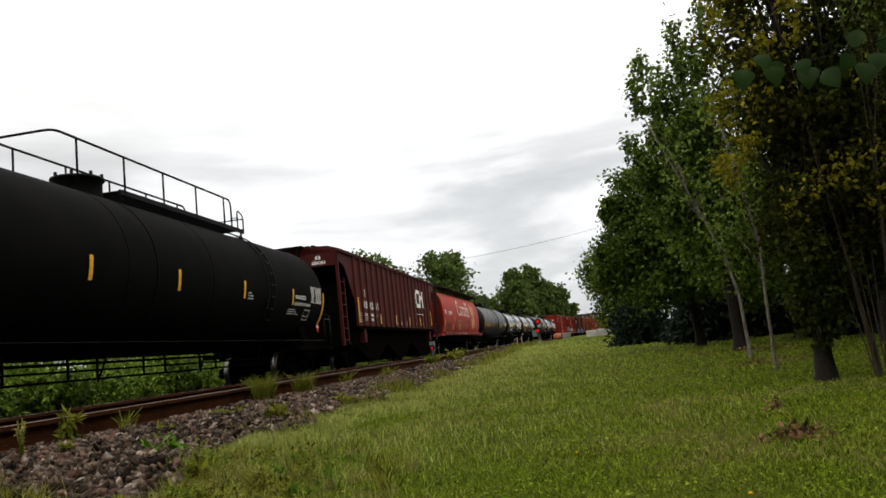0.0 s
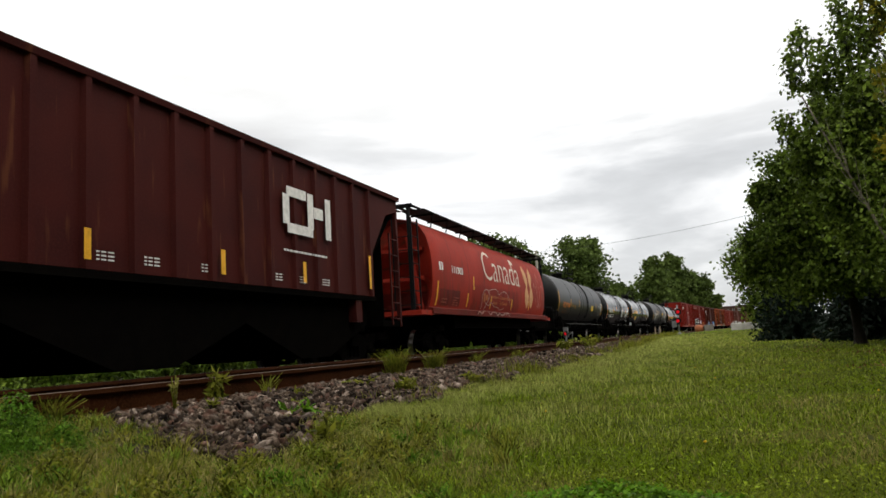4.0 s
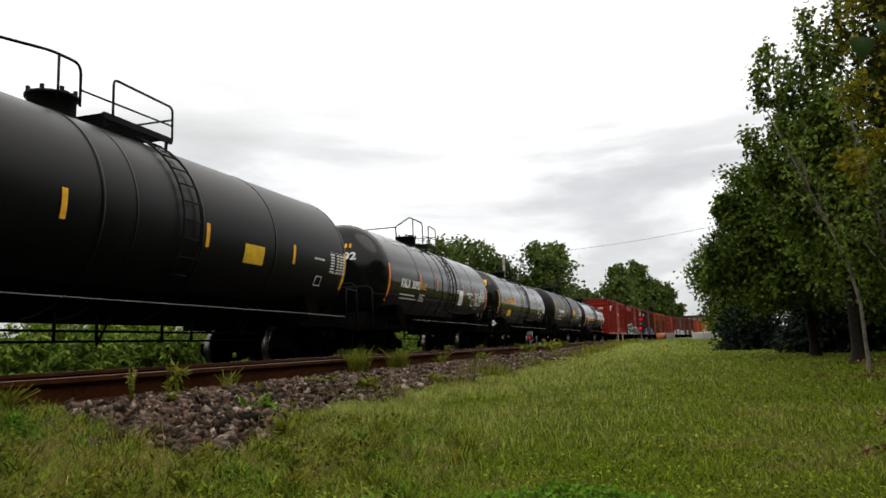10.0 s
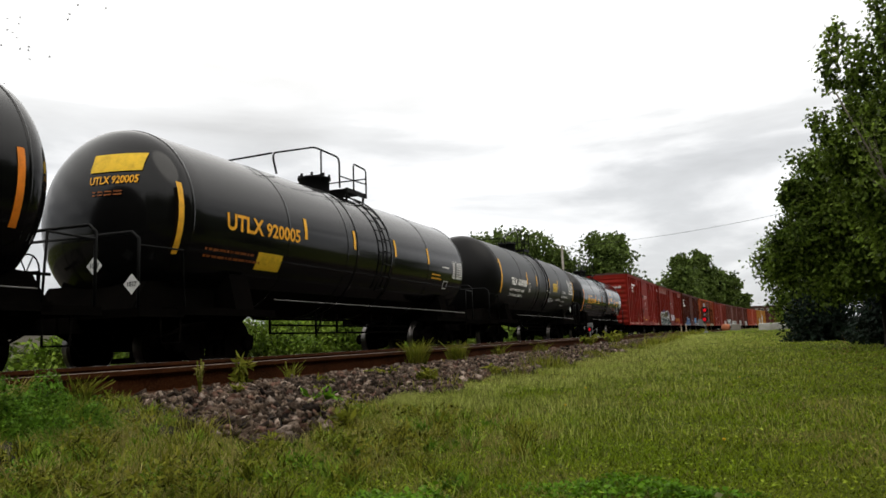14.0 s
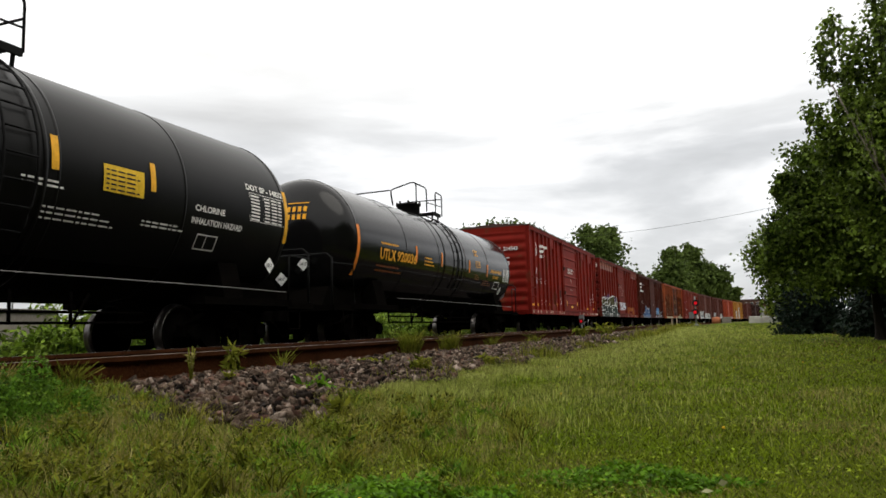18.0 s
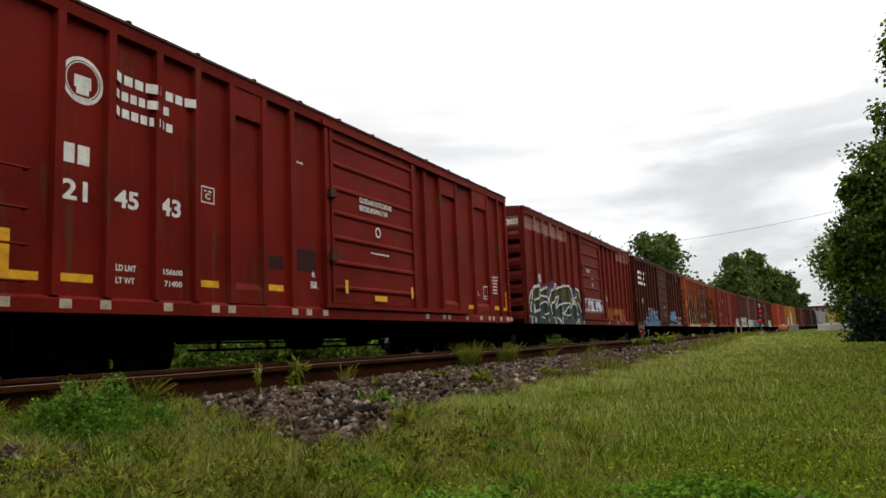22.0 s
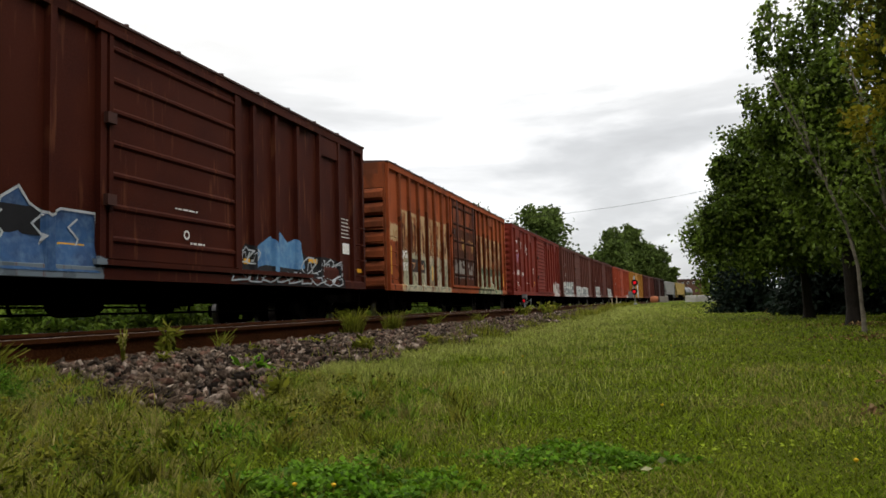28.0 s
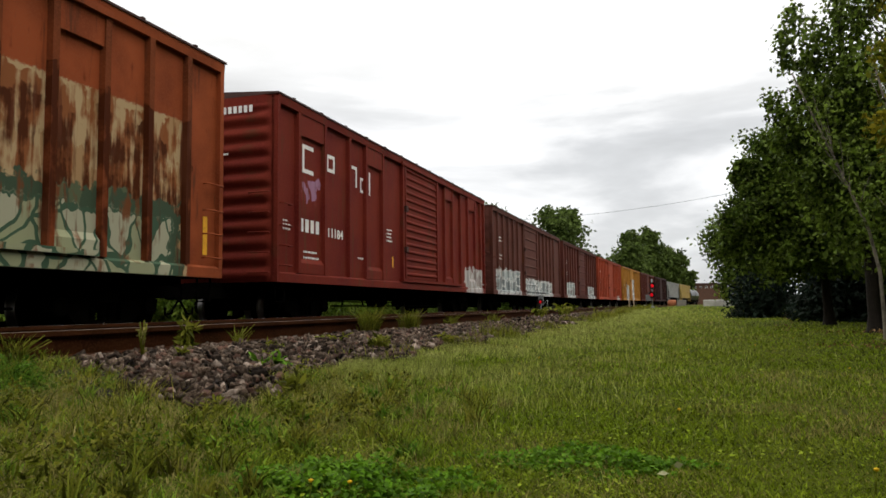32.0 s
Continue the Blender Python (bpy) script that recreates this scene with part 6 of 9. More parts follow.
def rib_hopper(u0, u1, skin, label, ribs=18, near=True):
    L = u1 - u0
    h = L / 2
    car = thing("hopper_car", u0, u1, label, "hopper car")
    z0, z1, inset = 1.55, 4.22, 1.85
    for sx in (1, -1):
        g = Geo()
        out = [(-h, z1), (-h, 3.95), (-h + 0.75, 3.75), (-h + inset, 2.45), (-h + inset, z0), (h - inset, z0), (h - inset, 2.45), (h - 0.75, 3.75), (h, 3.95), (h, z1)]
        g.prism(out, "x", min(1.46 * sx, 1.5 * sx), max(1.46 * sx, 1.5 * sx))
        part("side_sheet", g.make("side_sheet", skin), car)
    for i in range(ribs):
        y = -h + inset + (L - 2 * inset) * i / (ribs - 1)
        g = Geo()
        g.prism([(1.50, y - 0.09), (1.57, y - 0.05), (1.57, y + 0.05), (1.50, y + 0.09)], "z", z0, z1)
        part("side_rib", g.make("side_rib", skin), car)
    g = Geo()
    g.prism([(1.44, z1), (1.58, z1), (1.60, z1 + 0.1), (1.2, z1 + 0.24), (0, z1 + 0.32), (-1.2, z1 + 0.24), (-1.6, z1 + 0.1), (-1.58, z1), (-1.44, z1)], "y", -h, h)
    part("roof", g.make("roof", skin), car)
    g = Geo()
    g.prism([(1.44, z0 - 0.1), (1.585, z0 - 0.1), (1.585, z0 + 0.02), (1.44, z0 + 0.02)], "y", -h + inset - 0.1, h - inset + 0.1)
    part("side_sill", g.make("side_sill", M_BLACK), car)
    for sgn in (-1, 1):
        e = sgn * h
        g = Geo()
        for x in (-1.46, 1.46):
            g.box(x - 0.045, x + 0.045, min(e, e - sgn * 0.12), max(e, e - sgn * 0.12), 0.85, 3.95)
        each("end_post", g, skin, car)
        g = Geo()
        g.prism([(-1.5, 3.75), (1.5, 3.75), (1.5, z1), (0, z1 + 0.3), (-1.5, z1)], "y", min(e, e - sgn * 0.05), max(e, e - sgn * 0.05))
        part("end_sheet", g.make("end_sheet", skin), car)
        # sheet and bulkhead in underbody black: shade of the open end as colour
        g = Geo()
        g.grid([[(x, e - sgn * 0.3, 3.8) for x in (-1.46, 1.46)], [(x, e - sgn * (inset + 0.9), 1.5) for x in (-1.46, 1.46)]])
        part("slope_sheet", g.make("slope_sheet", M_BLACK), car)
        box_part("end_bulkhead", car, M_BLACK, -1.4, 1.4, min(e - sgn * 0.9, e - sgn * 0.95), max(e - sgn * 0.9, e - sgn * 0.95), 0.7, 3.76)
        ladder(car, 1.5, e - sgn * 0.6, e - sgn * 0.08, [1.05 + 0.42 * i for i in range(6)], skin, r=0.017)
        box_part("end_beam", car, M_BLACK, -1.5, 1.5, min(e, e - sgn * 1.2), max(e, e - sgn * 1.2), 0.85, 1.0)
        g = Geo()
        for i in range(9):
            g.box(-0.85 + 0.13 * i, -0.75 + 0.13 * i, min(e - sgn * 0.5, e + sgn * 0.25), max(e - sgn * 0.5, e + sgn * 0.25), z1 + 0.3, z1 + 0.33)
        for x in (-0.75, 0.1):
            g.tube([(x, e + sgn * 0.2, z1 + 0.3), (x, e, z1 - 0.1)], 0.03)
        each("platform_slat", g, M_GRATE, car)
        box_part("bolster_box", car, skin, 1.2, 1.56, min(e - sgn * 2.5, e - sgn * 2.8), max(e - sgn * 2.5, e - sgn * 2.8), 0.95, 1.5)
    g = Geo()
    for x in (-0.55, -0.35, 0.35, 0.55):
        g.box(x - 0.06, x + 0.06, -h + 0.2, h - 0.2, z1 + 0.32, z1 + 0.36)
    each("running_board", g, M_GRATE, car)
    for i in range(3):
        y = (i - 1) * (L - 2 * inset) / 3
        w = (L - 2 * inset) / 6
        g = Geo()
        g.prism([(y - w, z0 - 0.05), (y - w, 0.9), (y - 0.6, 0.2), (y + 0.6, 0.2), (y + w, 0.9), (y + w, z0 - 0.05)], "x", -1.35, 1.35)
        part("hopper_bay", g.make("hopper_bay", M_BLACK), car)
    running_gear(car, L + 0.9, 2.5, 0.66, False)
    return car, h


car, head = rib_hopper(-112.4, -93.75, H1, "dark maroon covered hopper car with ribs and white numbers")
h = 10.125
rib_side = lambda y, z: (1.576, y, z)
word_mark(car, h, (("3", 3.74, 2.28, 0.19, 0.3), ("8", 4.04, 2.28, 0.2, 0.3), ("4", 4.62, 2.28, 0.22, 0.3), ("2", 4.94, 2.28, 0.2, 0.3), ("6", 5.5, 2.28, 0.2, 0.3), ("1", 5.86, 2.28, 0.09, 0.3), ("LD LMT", 3.78, 1.98, 0.46, 0.12), ("LT WT", 3.78, 1.8, 0.42, 0.12), ("202800", 4.62, 1.98, 0.5, 0.12), ("60200", 4.7, 1.8, 0.4, 0.12), ("LO", 5.52, 1.98, 0.16, 0.12)))
mark(car, "lettering", bars(3.76 - h, 2.74, 0.48, 0.3, 2, 0.75), M_WHITE, flat_side, "white owner mark as blocks")
bend = [(13.6, 2.85, 0.24, 0.6), (13.75, 2.68, 1.0, 0.2), (13.75, 3.42, 0.75, 0.2), (14.55, 2.85, 0.24, 0.75), (14.8, 3.1, 0.4, 0.24), (15.3, 2.7, 0.24, 0.9)]
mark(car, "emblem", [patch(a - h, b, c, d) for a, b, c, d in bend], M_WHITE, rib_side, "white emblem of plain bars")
mark(car, "stencil", lines(13.6 - h, 2.3, 1.7, 0.14, 1), M_WHITE, rib_side)
for y, z, hh in ((2.72, 1.7, 0.95), (5.92, 1.68, 0.42), (8.72, 1.7, 0.42), (11.62, 1.7, 0.42), (14.3, 1.72, 0.42), (17.4, 1.75, 0.8)):
    mark(car, "reflective_strip", [patch(y - h, z, 0.12, hh)], M_YELLOW, rib_side, "yellow reflective strip")
mark(car, "stencil", lines(2.92 - h, 1.74, 0.5, 0.4, 5, 0.2), M_WHITE, flat_side)
for y in (9.0, 9.9, 11.2, 13.3, 14.2, 15.2):
    mark(car, "stencil", lines(y - h, 1.72, 0.32, 0.16, 3), M_WHITE, flat_side)
mark(car, "end_lettering", bars(0.7, 4.0, 0.22, 0.13, 2) + [words("384261", 0.55, 3.82, 0.5, 0.13)], M_WHITE, lambda a, b: (a, -head - 0.006, b))

# ---- round-sided covered hopper ----
H2 = paint("hopper_red", (0.27, 0.022, 0.012), 0.55, (0.2, 0.018, 0.01), (0.31, 0.038, 0.022), rust=0.12,
           patches=((0.6 - 7.9, 2.6 - 7.9, 1.5, 2.05, (0.14, 0.016, 0.012), (0.10, 0.014, 0.01), None, 0.06, 0), (3.8 - 7.9, 10.5 - 7.9, 1.35, 2.35, (0.2, 0.017, 0.01), (0.15, 0.014, 0.009), None, 0.25, 0)), scale=0.8)
PROFILE = [(1.40, 1.42), (1.51, 1.75), (1.57, 2.2), (1.58, 2.7), (1.54, 3.15), (1.43, 3.6), (1.22, 3.95), (0.9, 4.15), (0.5, 4.24), (0.0, 4.27)]


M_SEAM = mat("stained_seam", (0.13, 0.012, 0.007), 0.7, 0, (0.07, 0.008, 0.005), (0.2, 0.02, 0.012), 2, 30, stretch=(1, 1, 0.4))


M_SILL = paint("grimy_sill_red", (0.11, 0.013, 0.009), 0.65, (0.06, 0.009, 0.007), (0.16, 0.02, 0.013), rust=0.2)


def round_hopper(u0, u1, skin, label):
    L = u1 - u0
    h = L / 2
    car = thing("hopper_car", u0, u1, label, "hopper car")
    full = PROFILE + [(-x, z) for x, z in PROFILE[-2::-1]]
    g = Geo()
    rows = []
    for y, k in ((-h, 0.985), (-h + 0.12, 1.0), *((float(v), 1.0) for v in np.linspace(-h + 0.8, h - 0.8, 9)), (h - 0.12, 1.0), (h, 0.985)):
        rows.append([(x * k, y, 2.6 + (z - 2.6) * k) for x, z in full])
    g.grid(rows)
    part("body", g.make("body", skin), car, None, "faded red rounded sheet-steel body")
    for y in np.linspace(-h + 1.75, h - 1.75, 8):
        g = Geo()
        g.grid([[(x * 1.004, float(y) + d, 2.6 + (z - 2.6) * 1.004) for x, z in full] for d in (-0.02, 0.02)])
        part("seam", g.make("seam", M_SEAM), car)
    for sgn in (-1, 1):
        e = sgn * h
        g = Geo()
        base = len(g.v)
        g.v += [(x * 0.985, e, 2.6 + (z - 2.6) * 0.985) for x, z in full] + [(x * 0.9, e - sgn * 0.25, 2.6 + (z - 2.6) * 0.92) for x, z in full] + [(x * 0.55, e - sgn * (0.35 if z > 2.6 else 1.3), 2.6 + (z - 2.6) * 0.9) for x, z in full]
        n = len(full)
        for k in range(2):
            for i in range(n - 1):
                g.face((base + k * n + i, base + k * n + i + 1, base + (k + 1) * n + i + 1, base + (k + 1) * n + i), 0, True)
        g.face([base + 2 * n + i for i in range(n)], 0)
        part("end_sheet", g.make("end_sheet", skin), car)
        g = Geo()
        for z in (2.3, 3.2):
            g.box(-1.2, 1.2, min(e - sgn * 0.25, e - sgn * 0.12), max(e - sgn * 0.25, e - sgn * 0.12), z, z + 0.12)
        for x in (-0.75, 0.75):
            g.prism([(x - 0.05, 3.7), (x + 0.05, 3.7), (x * 1.5 + 0.06, 1.4), (x * 1.5 - 0.06, 1.4)], "y", min(e - sgn * 0.14, e - sgn * 0.02), max(e - sgn * 0.14, e - sgn * 0.02))
        each("end_brace", g, skin, car)
        p = e + sgn * 0.95
        g = Geo()
        for x in (-1.15, -0.3, 0.75, 1.25):
            g.box(x - 0.045, x + 0.045, p - 0.045, p + 0.045, 1.3, 4.4)
        each("end_post", g, M_GRATE, car)
        g = Geo()
        for i in range(12):
            x = -1.35 + i * 0.235
            g.box(x, x + 0.1, min(p + sgn * 0.1, e), max(p + sgn * 0.1, e), 4.42, 4.45)
        g.box(-1.38, 1.38, p - 0.03, p + 0.03, 4.34, 4.46)
        each("platform_slat", g, M_GRATE, car)
        ladder(car, 1.32, p - 0.02 - sgn * 0.5, p - 0.02, [1.5 + 0.4 * i for i in range(7)], M_GRATE)
        g = Geo()
        for i in range(7):
            g.tube([(0.75, p, 1.5 + 0.4 * i), (1.25, p, 1.5 + 0.4 * i)], 0.014)
        each("end_rung", g, M_GRATE, car)
        box_part("end_beam", car, skin, -1.55, 1.55, min(e, p + sgn * 0.1), max(e, p + sgn * 0.1), 1.2, 1.34)
        g = Geo()
        g.prism([(e, 1.3), (e - sgn * 2.6, 1.3), (e - sgn * 2.2, 0.75), (e, 0.75)], "x", -0.5, 0.5)
        part("slope_housing", g.make("slope_housing", M_BLACK), car)
    for sx in (1, -1):
        g = Geo()
        g.prism([(1.38 * sx, 1.24), (1.6 * sx, 1.24), (1.6 * sx, 1.4), (1.42 * sx, 1.46), (1.38 * sx, 1.46)], "y", -h - 0.2, h + 0.2)
        part("side_sill", g.make("side_sill", M_SILL), car, None, "grimy dark red sill")
        g = Geo()
        for i in range(6):
            x = (0.74 + 0.128 * i) * sx
            g.box(x - 0.05, x + 0.05, -h - 0.1, h + 0.1, 4.40, 4.43)
        for i in range(11):
            y = -h + L * (i + 0.5) / 11
            g.box(min(0.68 * sx, 1.44 * sx), max(0.68 * sx, 1.44 * sx), y - 0.03, y + 0.03, 4.35, 4.40)
            g.tube([(1.4 * sx, y, 4.37), (1.2 * sx, y + 0.3, 4.02)], 0.022)
        each("running_board", g, M_GRATE, car)
    for a, b in ((-5.4, -3.1), (-3.1, 0.3), (0.3, 3.7), (3.7, 5.6)):
        g = Geo()
        g.box(-1.3, 1.3, a + 0.01, b - 0.01, 0.82, 1.3)
        g.prism([(a + 0.04, 0.82), (a + 0.75, 0.17), (b - 0.75, 0.17), (b - 0.04, 0.82)], "x", -0.16, 0.16)
        part("hopper_bay", g.make("hopper_bay", M_BLACK), car)
    running_gear(car, L + 2.6, 2.6, 0.66, False)
    return car, h


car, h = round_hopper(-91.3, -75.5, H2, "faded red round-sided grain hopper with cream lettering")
_px, _pz = [p[0] for p in PROFILE], [p[1] for p in PROFILE]
bulge = lambda y, z: (float(np.interp(z, _pz, _px)) + 0.012, y, z)


def cut_words(txt, y, z, w, hh, rise):
    """Large lettering cut into fine facets so that it follows the bulging side."""
    pts, faces = letter_mesh(txt)
    bm = bmesh.new()
    vs = [bm.verts.new((p * w, q * hh, 0)) for p, q in pts]
    for f in faces:
        try:
            bm.faces.new([vs[i] for i in f])
        except ValueError:
            pass
    for k in range(1, 12):
        bmesh.ops.bisect_plane(bm, geom=bm.verts[:] + bm.edges[:] + bm.faces[:], plane_co=(0, hh * k / 12, 0), plane_no=(0, 1, 0))
    bm.verts.index_update()
    res = [(y + v.co.x, z + v.co.y) for v in bm.verts], [tuple(v.index for v in f.verts) for f in bm.faces]
    bm.free()
    return res


M_CREAM = mat("lettering_cream", (0.62, 0.56, 0.47), 0.65, 0, (0.5, 0.42, 0.34), None, 5, 30)
M_WHEAT = mat("emblem_wheat", (0.50, 0.27, 0.12), 0.65, 0, (0.42, 0.2, 0.09), None, 4, 30)
mark(car, "lettering", [cut_words("Canada", 5.35 - h, 2.6, 5.35, 1.1, 0)], M_CREAM, bulge, "large cream lettering")
mark(car, "emblem", [patch(9.62 - h, 3.5, 0.1, 0.22), patch(9.76 - h, 3.5, 0.22, 0.22), patch(10.02 - h, 3.5, 0.1, 0.22)], M_CREAM, bulge, "small flag emblem of plain bars")
word_mark(car, h, (("111303", 1.74, 2.58, 1.1, 0.24),), None, bulge)
mark(car, "lettering", bars(0.55 - h, 2.6, 0.4, 0.26, 2), M_WHITE, bulge)


def leaf_shape(y, z, ln, wd, lean):
    n = 10
    pts = []
    for i in range(n + 1):
        k = i / n
        half = wd * math.sin(math.pi * k) ** 0.7
        pts += [(y + lean * k - half, z + ln * k), (y + lean * k + half, z + ln * k)]
    return pts, [(2 * i, 2 * i + 1, 2 * i + 3, 2 * i + 2) for i in range(n)]


mark(car, "emblem", [leaf_shape(12.05 - h, 2.6, 1.05, 0.31, -0.35), leaf_shape(12.65 - h, 2.6, 1.0, 0.31, 0.3), leaf_shape(11.95 - h, 1.7, 1.0, 0.36, 0.0), leaf_shape(12.75 - h, 1.7, 1.0, 0.33, 0.1)], M_WHEAT, bulge, "faded wheat-ear emblem")


def leaf_outline(y, z, ln, wd, lean, t=0.045):
    pts, faces = leaf_shape(y, z, ln, wd, lean)
    inner, _ = leaf_shape(y + lean * 0.05, z + t * 1.5, ln - 3 * t, wd - t, lean * 0.9)
    out = []
    for side in (0, 1):
        a_, b_ = pts[side::2], inner[side::2]
        out += [([a_[i], b_[i], b_[i + 1], a_[i + 1]], [(0, 1, 2, 3)]) for i in range(len(a_) - 1)]
    return out


mark(car, "emblem", leaf_outline(14.3 - h, 1.75, 1.7, 0.26, 0.0) + leaf_outline(14.15 - h, 1.7, 1.25, 0.28, -0.65) + leaf_outline(14.5 - h, 1.7, 1.25, 0.28, 0.65), mat("emblem_outline", (0.38, 0.13, 0.09), 0.65), bulge, "pale outlined wheat-ear emblem")
for y, z, hh in ((0.32, 1.5, 0.75), (3.32, 1.54, 0.46), (6.16, 1.55, 0.46), (9.25, 1.57, 0.45), (12.3, 1.63, 0.42), (3.95, 2.15, 0.46)):
    mark(car, "reflective_strip", [patch(y - h, z, 0.1, hh, 0.03)], M_YELLOW, bulge, "yellow reflective strip")
M_PRINT = mat("faded_orange_print", (0.36, 0.11, 0.04), 0.7, scale=6)
word_mark(car, h, (("Government", 6.02, 1.94, 1.22, 0.14), ("of Canada", 6.02, 1.72, 1.07, 0.14), ("Gouvernement", 7.45, 1.94, 1.66, 0.14), ("du Canada", 7.45, 1.72, 1.1, 0.14)), M_PRINT, bulge)
mark(car, "emblem", [patch(5.25 - h, 1.76, 0.2, 0.34), patch(5.5 - h, 1.84, 0.3, 0.2)], M_PRINT, bulge, "small flag emblem of plain bars")
M_SPRAY_PINK = mat("spray_pale_pink", (0.42, 0.3, 0.27), 0.8, scale=6)
for line, t in ((((5.03, 1.51), (5.09, 2.19), (5.83, 2.25), (5.95, 1.9), (5.6, 1.7), (5.45, 1.5)), 0.035), (((5.8, 2.2), (6.46, 2.29), (7.0, 2.3), (7.17, 2.1), (7.47, 2.14), (7.95, 2.29), (8.4, 2.2), (8.64, 2.12), (9.1, 1.71)), 0.025),
                (((5.4, 1.78), (5.9, 1.62), (6.3, 1.8), (6.7, 1.6), (7.2, 1.65), (7.6, 1.5), (8.2, 1.62)), 0.025), (((5.48, 1.47), (5.77, 1.27), (6.08, 1.43), (6.6, 1.38), (6.66, 1.26), (7.01, 1.4), (7.46, 1.27), (7.9, 1.42)), 0.035), (((8.0, 1.3), (8.1, 1.42), (8.45, 1.4), (8.5, 1.28)), 0.04), (((4.2, 1.3), (4.4, 1.42), (4.7, 1.3), (4.95, 1.43)), 0.04)):
    mark(car, "graffiti_outline", sprayed(line, t, h, 0.2, True), M_SPRAY_PINK, lambda y, z: (max(bulge(y, z)[0], 1.606 if z < 1.43 else 0) + 0.006, y, z), "pale sprayed outline")
mark(car, "stencil", lines(1.9 - h, 1.55, 0.5, 0.3, 4) + lines(0.8 - h, 1.6, 0.5, 0.2, 2), mat("faded_print", (0.28, 0.08, 0.06), 0.7), bulge)

# far hoppers and the last tank at the end of the train
GREYH = paint("hopper_grey", (0.2, 0.2, 0.185), 0.6, rust=0.1)
YELLOWH = paint("hopper_yellow", (0.28, 0.2, 0.06), 0.6, rust=0.1)
rib_hopper(205.0, 223.5, GREYH, "pale grey covered hopper car", 9)
rib_hopper(225.5, 244.0, YELLOWH, "pale yellow covered hopper car", 9)
tank_car(246.0, 262.0, "plain black tank car at the end of the train")

# ---- ground, track beds and tracks ----
def fast_mesh(name, verts, counts, loops, material, smooth=False):
    """A mesh from arrays: verts (n, 3), loop counts for each face, vertex indices."""
    me = bpy.data.meshes.new(name)
    me.vertices.add(len(verts))
    me.vertices.foreach_set("co", np.asarray(verts, np.float32).ravel())
    me.loops.add(len(loops))
    me.loops.foreach_set("vertex_index", np.asarray(loops, np.int32))
    me.polygons.add(len(counts))
    counts = np.asarray(counts, np.int32)
    me.polygons.foreach_set("loop_start", np.concatenate([[0], np.cumsum(counts)[:-1]]).astype(np.int32))
    me.materials.append(material)
    me.update(calc_edges=True)
    me.validate()
    if smooth:
        me.shade_smooth()
    return me


def across(x, y):
    """Metres to the right of the main track's centre line."""
    x, y = np.asarray(x, float), np.asarray(y, float)
    return (x - np.interp(y, _ly, _lx)) * np.cos(np.interp(y, _ly, _turn))


rng = np.random.default_rng(7)
xs = np.concatenate([np.arange(-900, -60, 60), np.arange(-60, -12, 4), np.arange(-12, 16, 0.4), np.arange(16, 60, 4), np.arange(60, 900, 60)])
ys = np.concatenate([np.arange(-400, -40, 40), np.arange(-40, -4, 4), np.arange(-4, 70, 0.5), np.arange(70, 200, 6), np.arange(200, 2400, 100)])
gx, gy = np.meshgrid(xs, ys)
gz = ground_z(gx, gy)
nx = len(xs)
cells = np.array([(j * nx + i, j * nx + i + 1, (j + 1) * nx + i + 1, (j + 1) * nx + i) for j in range(len(ys) - 1) for i in range(nx - 1)])
ground = tagged(part("ground", fast_mesh("ground", np.stack([gx.ravel(), gy.ravel(), gz.ravel()], 1), np.full(len(cells), 4), cells.ravel(), M_LAWN, True)), "mown green lawn and rough trackside ground", "ground", kind="structure")


def edge_of_gravel(s):
    """Where the gravel gives way to the lawn, metres right of the main track."""
    s = np.asarray(s, float)
    return np.interp(s, [2.0, 2.6, 3.3, 4.2, 5.0, 8.0, 14, 25, 40], [7.1, 7.35, 7.2, 7.0, 7.0, 7.05, 7.0, 6.75, 6.4]) + 0.09 * np.sin(s * 2.7) + 0.06 * np.sin(s * 6.1 + 1)


def in_gravel(s, o, grow=0.0):
    """True where stones lie bare between the tracks and the lawn."""
    s, o = np.asarray(s, float), np.asarray(o, float)
    near = (s > 3.5 - (o - 5.6) * 0.6 + 0.08 * np.sin(o * 9)) | ((s < 1.75) & (o < 6.7)) | (o < 5.45)
    return (o < edge_of_gravel(s) + grow) & near


st = np.concatenate([np.arange(-30, -3, 1.0), np.arange(-3, 30, 0.25), np.arange(30, 200, 2.0)])
offs = np.concatenate([np.arange(-3.4, 3.4, 0.4), np.arange(3.4, 8.2, 0.12)])
bed_v = []
for s in st:
    for o in offs:
        x, y, _ = on_line(s, o)
        # also raised under the near weeds, a dark sheet for the shade between clumps
        z = float(ground_z(x, y)) + (0.012 if o > -3.2 and (in_gravel(s, o) or (0.6 < s < 3.6 and o < 7.2 - 0.5 * s / 3)) else -0.08) + 0.012 * noise.noise(Vector((x * 5, y * 5, 0)))
        bed_v.append((x, y, z))
n_o = len(offs)
cells = np.array([(j * n_o + i, j * n_o + i + 1, (j + 1) * n_o + i + 1, (j + 1) * n_o + i) for j in range(len(st) - 1) for i in range(n_o - 1)])
tagged(part("track_bed", fast_mesh("track_bed", bed_v, np.full(len(cells), 4), cells.ravel(), M_BALLAST_BED, True)), "grey-brown crushed stone bed, also a dark shade sheet under the weeds", "track bed", kind="structure")


